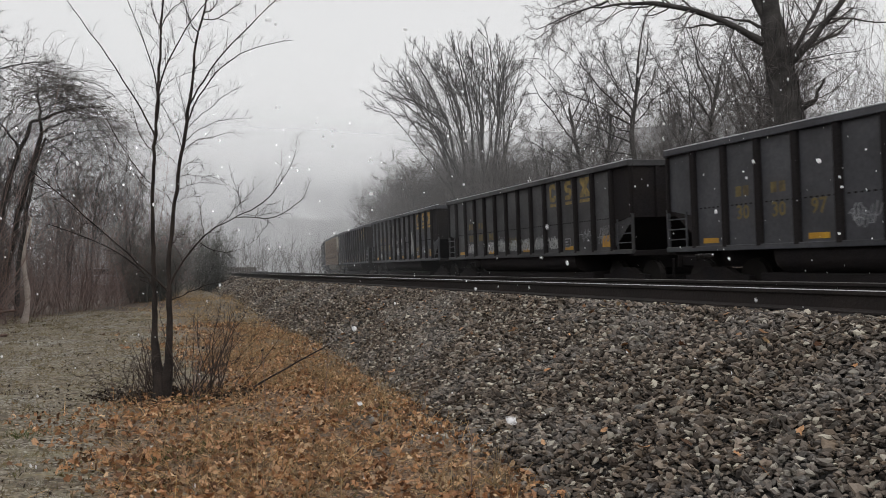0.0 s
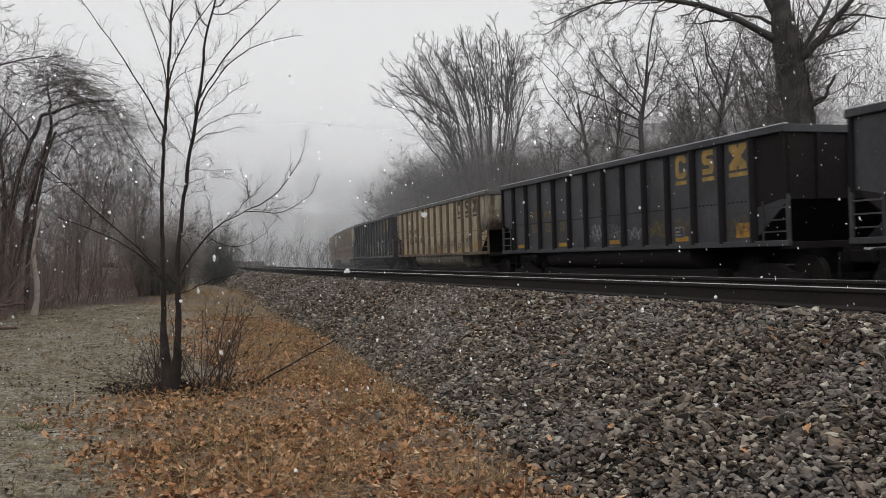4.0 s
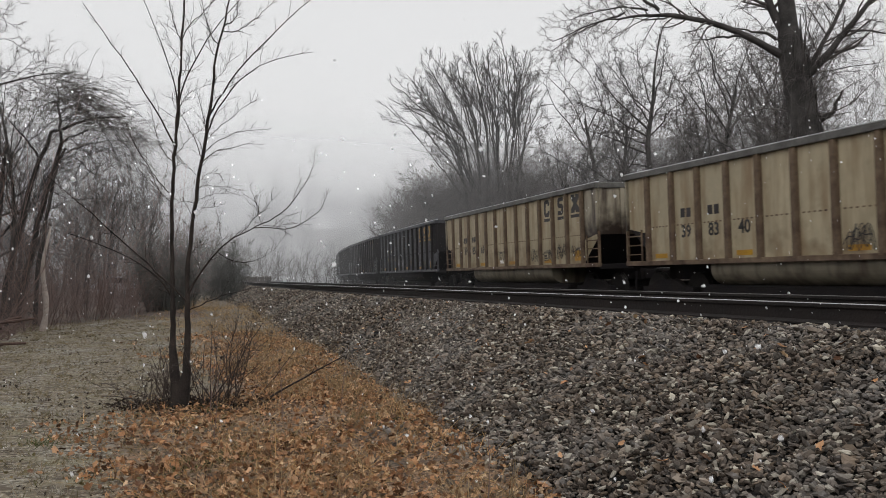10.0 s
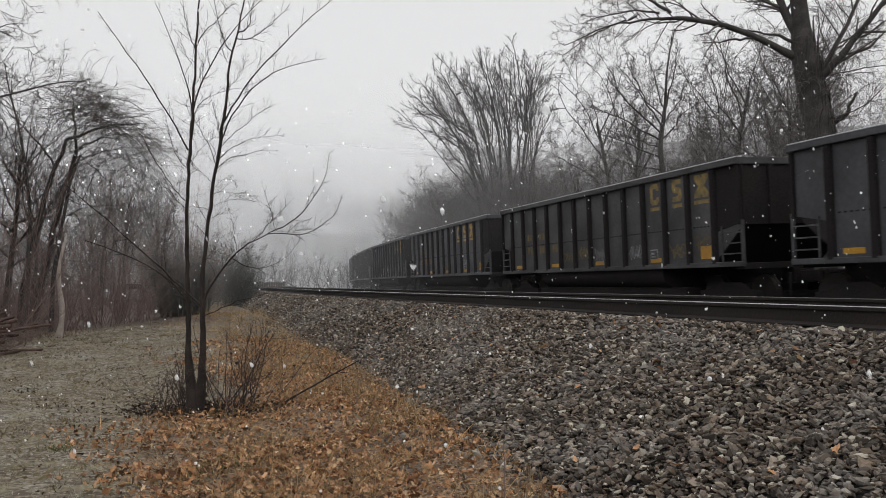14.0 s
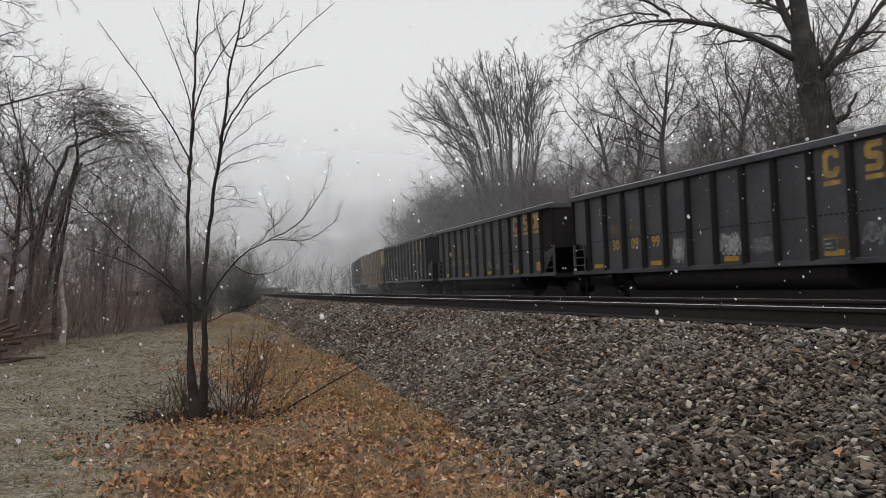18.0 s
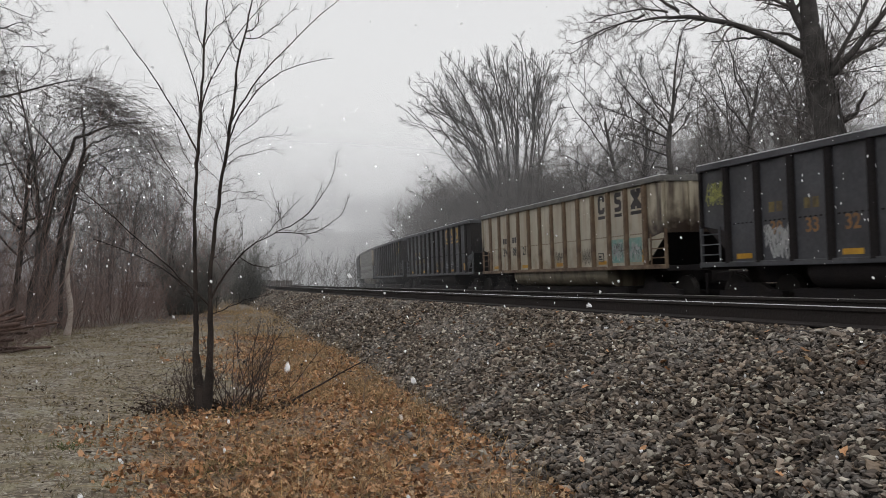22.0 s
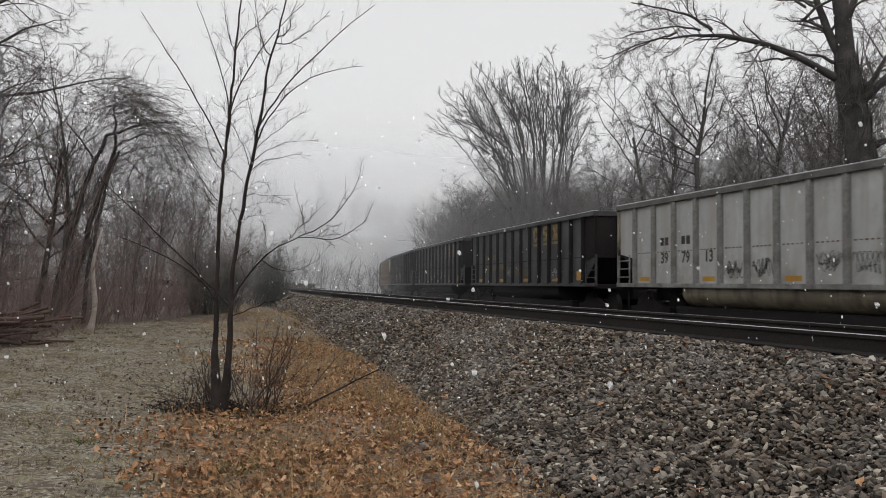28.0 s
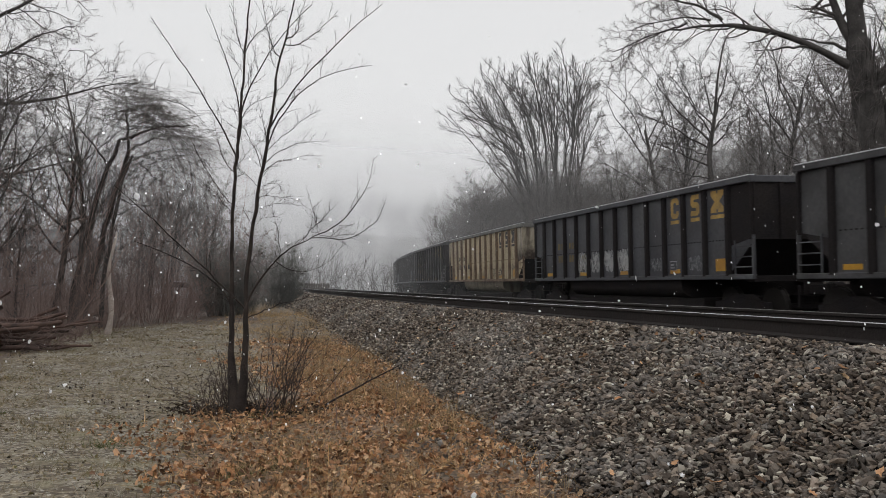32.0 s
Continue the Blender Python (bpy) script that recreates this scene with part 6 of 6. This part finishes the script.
def turns(g, n, tilt=3.2):
    """n random rotation matrices; tilt: how far they lean."""
    a, b, c = g.uniform(0, 6.283, n), g.normal(0, tilt, n), g.normal(0, tilt, n)
    ca, sa, cb, sb, cc, sc = np.cos(a), np.sin(a), np.cos(b), np.sin(b), np.cos(c), np.sin(c)
    one, zero = np.ones(n), np.zeros(n)
    rz = np.stack([ca, -sa, zero, sa, ca, zero, zero, zero, one], 1).reshape(-1, 3, 3)
    rx = np.stack([one, zero, zero, zero, cb, -sb, zero, sb, cb], 1).reshape(-1, 3, 3)
    ry = np.stack([cc, zero, sc, zero, one, zero, -sc, zero, cc], 1).reshape(-1, 3, 3)
    return rz @ rx @ ry


def scattered(name, g, shapes, faces, at, size, mat, tilt, label, category):
    n = len(at)
    k = g.integers(0, len(shapes), n)
    V = np.einsum("nij,nvj->nvi", turns(g, n, tilt), shapes[k] * size[:, None, None]) + at[:, None]
    Fc = (faces[None] + shapes.shape[1] * np.arange(n)[:, None, None]).reshape(-1, faces.shape[1])
    return tagged(new(name, mesh_from(name, V.reshape(-1, 3), Fc, mat)), label, category, kind="stuff")


def bed_points(g, n, s0, s1, lo, hi, power=1.0):
    """Places on the ballast between the toe (lo = 0) and beside the rail (hi = 1)."""
    s = s0 + (s1 - s0) * g.random(n) ** power
    toe = toe_of(s)
    off = toe + (-0.16 - toe) * (lo + (hi - lo) * g.random(n))
    x, y = place(s, off)
    low = low_ground(x, y, s, off)
    return np.stack([x, y, bed_height(s, off, low) + 0.018 * wave(x, y, 4.0)], 1), s, off


def make_stones():
    g = np.random.default_rng(5)
    for n, s0, s1, a, b in ((62000, 0.5, 14, 0.010, 0.030), (30000, 14, 38, 0.017, 0.036), (11000, 38, 95, 0.028, 0.05)):
        at, s, off = bed_points(g, n, s0, s1, -0.05, 1.0)
        size = g.uniform(a, b, n) * np.where(g.random(n) < 0.1, 1.5, 1.0)
        at[:, 2] += g.uniform(-0.022, 0.026, n)
        scattered("ballast_stones", g, STONE_V, ICO_F, at, size, M_STONE, 0.45, "loose grey ballast stones on the slope", "ballast")
    at, s, off = bed_points(g, 2600, 0.5, 26, -0.45, 0.05)
    keep = g.random(len(at)) < np.exp(-np.maximum(toe_of(s) - off, 0) / 0.3)
    at = at[keep]
    at[:, 2] = height(at[:, 0], at[:, 1]) + 0.012
    scattered("strayed_stones", g, STONE_V, ICO_F, at, g.uniform(0.018, 0.04, len(at)), M_STONE, 3, "ballast stones strayed into the leaves", "ballast")
    # a frosted gravelly patch among the leaves
    k = 900
    x, y = g.normal(-0.35, 0.42, k), g.normal(8.0, 0.55, k)
    scattered("patch_stones", g, STONE_V, ICO_F, np.stack([x, y, height(x, y) + 0.01], 1), g.uniform(0.008, 0.022, k), M_STONE, 3, "small frosted stones in a bare patch of the verge", "gravel")
    at, s, off = bed_points(g, 5000, 2, 40, 1.02, 1.9)
    scattered("track_stones", g, STONE_V, ICO_F, at, g.uniform(0.022, 0.04, len(at)), M_STONE, 3, "ballast stones between the ties", "ballast")
    # single stones nearest to the path
    shapes = [mesh_from("stone", STONE_V[k], ICO_F, M_STONE) for k in range(12)]
    at, s, off = bed_points(g, 300, 2.0, 9.0, 0.02, 0.9)
    R = turns(g, 300, 0.6)
    for k in range(300):
        o = child("stone", shapes[k % 12], bed)
        f = float(g.uniform(0.022, 0.038))
        o.matrix_basis = Matrix.Translation((*at[k, :2], at[k, 2] + 0.018)) @ Matrix(R[k].tolist()).to_4x4() @ Matrix.Diagonal((f, f, f, 1))


def leaf_shapes(g, n):
    """Lobed, curled leaves: a fan round the midrib."""
    out = []
    for _ in range(n):
        a = np.linspace(0, 2 * math.pi, 13)[:-1]
        r = np.where(np.arange(12) % 2 == 0, 1.0, g.uniform(0.55, 0.85, 12)) * g.uniform(0.8, 1.15, 12)
        x, y = r * np.cos(a), g.uniform(0.42, 0.62) * r * np.sin(a)
        z = g.uniform(0.1, 0.55) * y ** 2 * np.sign(g.uniform(-0.4, 1)) + g.uniform(-0.25, 0.35) * x ** 2 + 0.06 * g.normal(0, 1, 12)
        out.append(np.concatenate([[[0, 0, 0]], np.stack([x, y, z], 1)]))
    f = np.stack([np.zeros(12, int), 1 + np.arange(12), 1 + (np.arange(12) + 1) % 12], 1)
    return np.array(out), f


def litter_points(g, n, s0, s1, lo, hi):
    s = s0 + (s1 - s0) * g.random(n) ** 1.4
    toe = toe_of(s)
    off = lo + (toe + hi - lo) * g.random(n) ** 0.8
    x, y = place(s, off)
    patches = wave(x, y, 1.1) + 0.6 * wave(x + 9, y - 4, 2.3)
    edge = 1.5 * smooth(8.0, 12.5, s)
    keep = g.random(n) < (0.3 + 0.7 * smooth(-0.55, 0.4, patches)) * smooth(-6.4, -4.3, off - edge + 0.8 * patches) ** 1.1
    x, y = x[keep], y[keep]
    return np.stack([x, y, height(x, y)], 1)


def blades(name, g, at, long, wide, lean, mat, label, n=3):
    """Bent blades of grass, each a tapering strip."""
    k = len(at)
    d = np.stack([g.normal(0, lean, k), g.normal(0, lean, k), np.ones(k)], 1)
    droop = g.uniform(0.1, 0.5, k) * lean
    side = unit(np.cross(d, np.stack([g.normal(0, 1, k), g.normal(0, 1, k), g.normal(0, 0.2, k)], 1)))
    p = at.copy()
    d = unit(d)
    rows = []
    for i in range(n):
        w = wide * (1 - i / (n - 0.6))
        rows += [p - side * w[:, None], p + side * w[:, None]]
        d = unit(d - np.array([0, 0, 1.0]) * droop[:, None])
        p = p + d * (long / (n - 1))[:, None]
    V = np.stack(rows, 1)
    q = np.array([(2 * i, 2 * i + 1, 2 * i + 3, 2 * i + 2) for i in range(n - 1)])
    Fc = (q[None] + 2 * n * np.arange(k)[:, None, None]).reshape(-1, 4)
    return tagged(new(name, mesh_from(name, V.reshape(-1, 3), Fc, mat)), label, "grass", kind="stuff")


def make_litter():
    g = np.random.default_rng(9)
    shapes, faces = leaf_shapes(g, 16)
    at = litter_points(g, 66000, 0.5, 20, -6.8, 0.4)
    at[:, 2] += g.uniform(0.005, 0.05, len(at))
    scattered("leaf_litter", g, shapes, faces, at, 0.012 + 0.033 * g.random(len(at)) ** 1.4, M_LEAF, 0.8, "brown fallen oak leaves on the verge", "leaves")
    at, s, off = bed_points(g, 150, 1, 16, 0.0, 0.85)
    at[:, 2] += 0.045
    scattered("blown_leaves", g, shapes, faces, at, g.uniform(0.03, 0.055, len(at)), M_LEAF, 0.4, "single brown leaves blown onto the ballast", "leaves")
    single = [mesh_from("leaf", shapes[k], faces, M_LEAF) for k in range(16)]
    at = litter_points(g, 420, 1.5, 7, -5.2, 0.2)[:280]
    R = turns(g, len(at), 0.5)
    for k in range(len(at)):
        f = float(g.uniform(0.024, 0.044))
        o = child("leaf", single[k % 16], ground)
        o.matrix_basis = Matrix.Translation((*at[k, :2], at[k, 2] + 0.045)) @ Matrix(R[k].tolist()).to_4x4() @ Matrix.Diagonal((f, f, f, 1))
    at = litter_points(g, 24000, 0.5, 32, -6.6, 0.25)
    blades("dry_grass", g, at, g.uniform(0.1, 0.32, len(at)), g.uniform(0.0015, 0.0034, len(at)), 1.1, M_STRAW, "flattened straw-coloured dry grass")
    # taller straw in tufts along the foot of the ballast
    c = np.concatenate([litter_points(g, 170, 5, 18, -5.0, -0.2), litter_points(g, 330, 12, 40, -5.0, 0.0)])
    at = np.repeat(c, 24, 0) + np.concatenate([g.normal(0, 0.08, (len(c) * 24, 2)), np.zeros((len(c) * 24, 1))], 1)
    at[:, 2] = height(at[:, 0], at[:, 1])
    blades("tall_dry_grass", g, at, g.uniform(0.12, 0.42, len(at)), g.uniform(0.0014, 0.0028, len(at)), 0.5, M_PALESTRAW, "tufts of tall straw-coloured dry grass")
    # crumbs of leaf and dead grass on the path
    k = 11000
    s, off = 1.0 + 24 * g.random(k) ** 1.4, -9.5 + 5.6 * g.random(k)
    x, y = place(s, off)
    at = np.stack([x, y, height(x, y) + 0.008], 1)
    scattered("leaf_crumbs", g, shapes, faces, at, g.uniform(0.008, 0.026, k), M_TURF, 0.5, "crumbled leaves and dead grass on the path", "leaves")
    # darker crumbs that gather in patches
    k = 16000
    s, off = 1.0 + 24 * g.random(k) ** 1.4, -10.0 + 6.0 * g.random(k)
    x, y = place(s, off)
    keep = g.random(k) < smooth(0.0, 0.6, wave(x + 3, y, 1.9) + 0.5 * wave(x, y - 5, 4.3))
    x, y = x[keep], y[keep]
    scattered("dark_crumbs", g, shapes, faces, np.stack([x, y, height(x, y) + 0.02], 1), g.uniform(0.008, 0.024, len(x)), M_DARKLEAF, 0.6, "dark wet crumbs of leaf in patches on the path", "leaves")
    k = 1500
    x, y = g.normal(-2.9, 0.5, k), g.normal(9.7, 0.3, k)
    scattered("foot_litter", g, shapes, faces, np.stack([x, y, height(x, y) + 0.02], 1), g.uniform(0.012, 0.035, k), M_DARKLEAF, 0.7, "dark wet leaves and twigs round the sapling's foot", "leaves")
    # small green tufts
    c = np.array([(-1.9, 6.5), (-1.75, 6.65), (-2.0, 6.35), (-4.0, 6.2), (-4.2, 6.5), (-1.3, 7.4), (-0.6, 8.4), (-0.9, 8.6), (-3.4, 7.2), (-5.2, 8.5), (-2.6, 9.3)])
    xy = np.repeat(c, 90, 0) + g.normal(0, 0.09, (len(c) * 90, 2))
    blades("green_tufts", g, np.stack([xy[:, 0], xy[:, 1], height(xy[:, 0], xy[:, 1])], 1), g.uniform(0.03, 0.1, len(xy)), g.uniform(0.0015, 0.003, len(xy)), 0.6, M_GREEN, "small green tufts among the dead leaves")
    # short turf of the path
    n = 90000
    s, off = 1.0 + 26 * g.random(n) ** 1.3, -10.5 + 6.2 * g.random(n)
    x, y = place(s, off)
    lump = np.repeat(np.arange(n // 18), 18)
    x, y = x[lump] + g.normal(0, 0.045, len(lump)), y[lump] + g.normal(0, 0.045, len(lump))
    keep = g.random(len(x)) < 0.35 + 0.65 * smooth(-0.4, 0.5, wave(x, y, 1.7))
    at = np.stack([x, y, height(x, y)], 1)[keep]
    blades("turf", g, at, g.uniform(0.02, 0.075, len(at)), g.uniform(0.0013, 0.003, len(at)), 0.6, M_TURF, "short frosted grass of the path", 2)


def weed(at, h, lean, seed):
    g = np.random.default_rng(seed)
    t = thing("dry_weed", at, "thin dead weed stem with a dark seed head", "weed", "dead weeds")
    st = limbs(g, np.array([[0, 0, -0.02]]), np.array([[lean, 0.05, 1.0]]), np.array([h]), np.array([0.004]), 8, 0.05, 0.02, 0.5)
    child("stem", tubes("stem", [(*st, 5)], M_BRUSH), t)
    p, d, ln, r = sprout(g, *st, 6, 0.5, 1.0, 45, 0.18, np.array([h]), 0.6)
    sp = limbs(g, p, d, ln, r, 4, 0.15, 0.05, 0.6)
    for i in range(len(p)):
        child("side_shoot", tubes("side_shoot", [(sp[0][i:i + 1], sp[1][i:i + 1], 4)], M_BRUSH), t)
    bm = bmesh.new()
    bmesh.ops.create_icosphere(bm, subdivisions=1, radius=0.014)
    for v in bm.verts:
        v.co = v.co * g.uniform(0.7, 1.3) + Vector(st[0][0, -1].tolist())
    part("seed_head", bm, M_SAPLING, t)


def brush_pile(at):
    g = np.random.default_rng(31)
    t = thing("brush_pile", at, "low pile of dark rotting logs and brush by the wood", "brush pile")
    for k in range(44):
        z = 0.05 + 0.07 * (k // 8)
        lg = limbs(g, np.array([[-1.6 + g.normal(0, 0.25), -0.5 + 0.14 * (k % 8), z]]), np.array([[1.0, g.normal(0, 0.16), g.normal(0.02, 0.08)]]), np.array([g.uniform(1.4, 3.2)]), np.array([g.uniform(0.03, 0.075)]), 9, 0.07, 0.0, 0.6)
        child("log", tubes("log", [(*lg, 7)], M_LOG), t)
    n = 320
    p = np.stack([g.uniform(-1.7, 1.5, n), g.normal(0, 0.35, n), g.uniform(0, 0.5, n)], 1)
    d = np.stack([g.normal(0, 1, n), g.normal(0, 0.4, n), g.uniform(-0.1, 0.5, n)], 1)
    child("brushwood", tubes("brushwood", [(*limbs(g, p, d, g.uniform(0.2, 0.75, n), g.uniform(0.004, 0.01, n), 5, 0.3, -0.03, 0.4), 3)], M_BRUSH), t)


make_litter()
for k, (x, y, h, lean) in enumerate(((0.17, 5.35, 0.5, 0.06), (-2.1, 7.6, 0.75, 0.12), (-1.7, 8.6, 0.6, -0.1), (-1.25, 9.4, 0.55, 0.1), (-0.2, 8.2, 0.3, 0.2), (1.55, 6.6, 0.3, 0.3), (-2.5, 8.9, 0.7, 0.05))):
    weed(at_view(x, y), h, lean, 40 + k)
brush_pile(at_view(-10.15, 16.8))
make_stones()


# ---------------------------------------------------------------- falling snow
def snowfall(seed, n, near, far, vel):
    g = np.random.default_rng(seed)
    y = near + (far - near) * g.random(n) ** 0.6
    x = g.uniform(-1, 1, n) * (0.62 * y + 0.6) - 0.05 * y
    z = g.uniform(-0.3, 1.35 + 0.36 * y + 0.3, n)
    tp = g.uniform(-0.5, 32.5, n)
    v = np.array(vel)
    c = np.stack([x, y, z], 1) - v * tp[:, None]
    size = 0.0026 + 0.0085 * g.random(n) ** 2.6
    sh = ICO_V[None] * g.uniform(0.6, 1.3, (n, 12, 1)) * g.uniform(0.6, 1.4, (n, 1, 3)) * size[:, None, None]
    V = (c[:, None] + sh).reshape(-1, 3)
    Fc = (ICO_F[None] + 12 * np.arange(n)[:, None, None]).reshape(-1, 3)
    ob = tagged(new("snowfall", mesh_from("snowfall", V, Fc, M_FLAKE, flat=False)), "large wet snowflakes falling through the air", "snow", kind="stuff")
    return ob, v


SNOW = [snowfall(1, 5600, 1.4, 9.0, (0.35, -0.05, -1.5)), snowfall(2, 5600, 1.4, 9.0, (0.55, 0.1, -1.2)), snowfall(3, 4800, 5.0, 13.0, (0.4, 0.0, -1.4))]


# ---------------------------------------------------------------- moving things
LEAD = [(0, 99.8), (3, 71.4), (6, 43.0), (9, 14.7), (13, -23.2), (16, -52.3), (19, -81.7), (23, -120.5), (28, -169.75), (32, -210.0)]


def lead_at(t):
    """Where the reference car's leading end stands along the line."""
    c = np.polyfit([a for a, _ in LEAD], [b for _, b in LEAD], 4)
    return float(np.polyval(c, t))


def car_pose(s):
    x, y = far_place(s, 0.0)
    return pose(float(x), float(y), FAR_RAIL, 2.27, 0, math.degrees(FAR_HEAD - s / FAR_RADIUS) - 90)


def motions():
    for j, style, car in cars:
        walk(car, [(t / 2, car_pose(lead_at(t / 2) + j * CAR_L + HALF)) for t in range(65)])
    for ob, v in SNOW:
        walk(ob, [(t, Matrix.Translation(Vector(v) * t)) for t in range(33)])


motions()
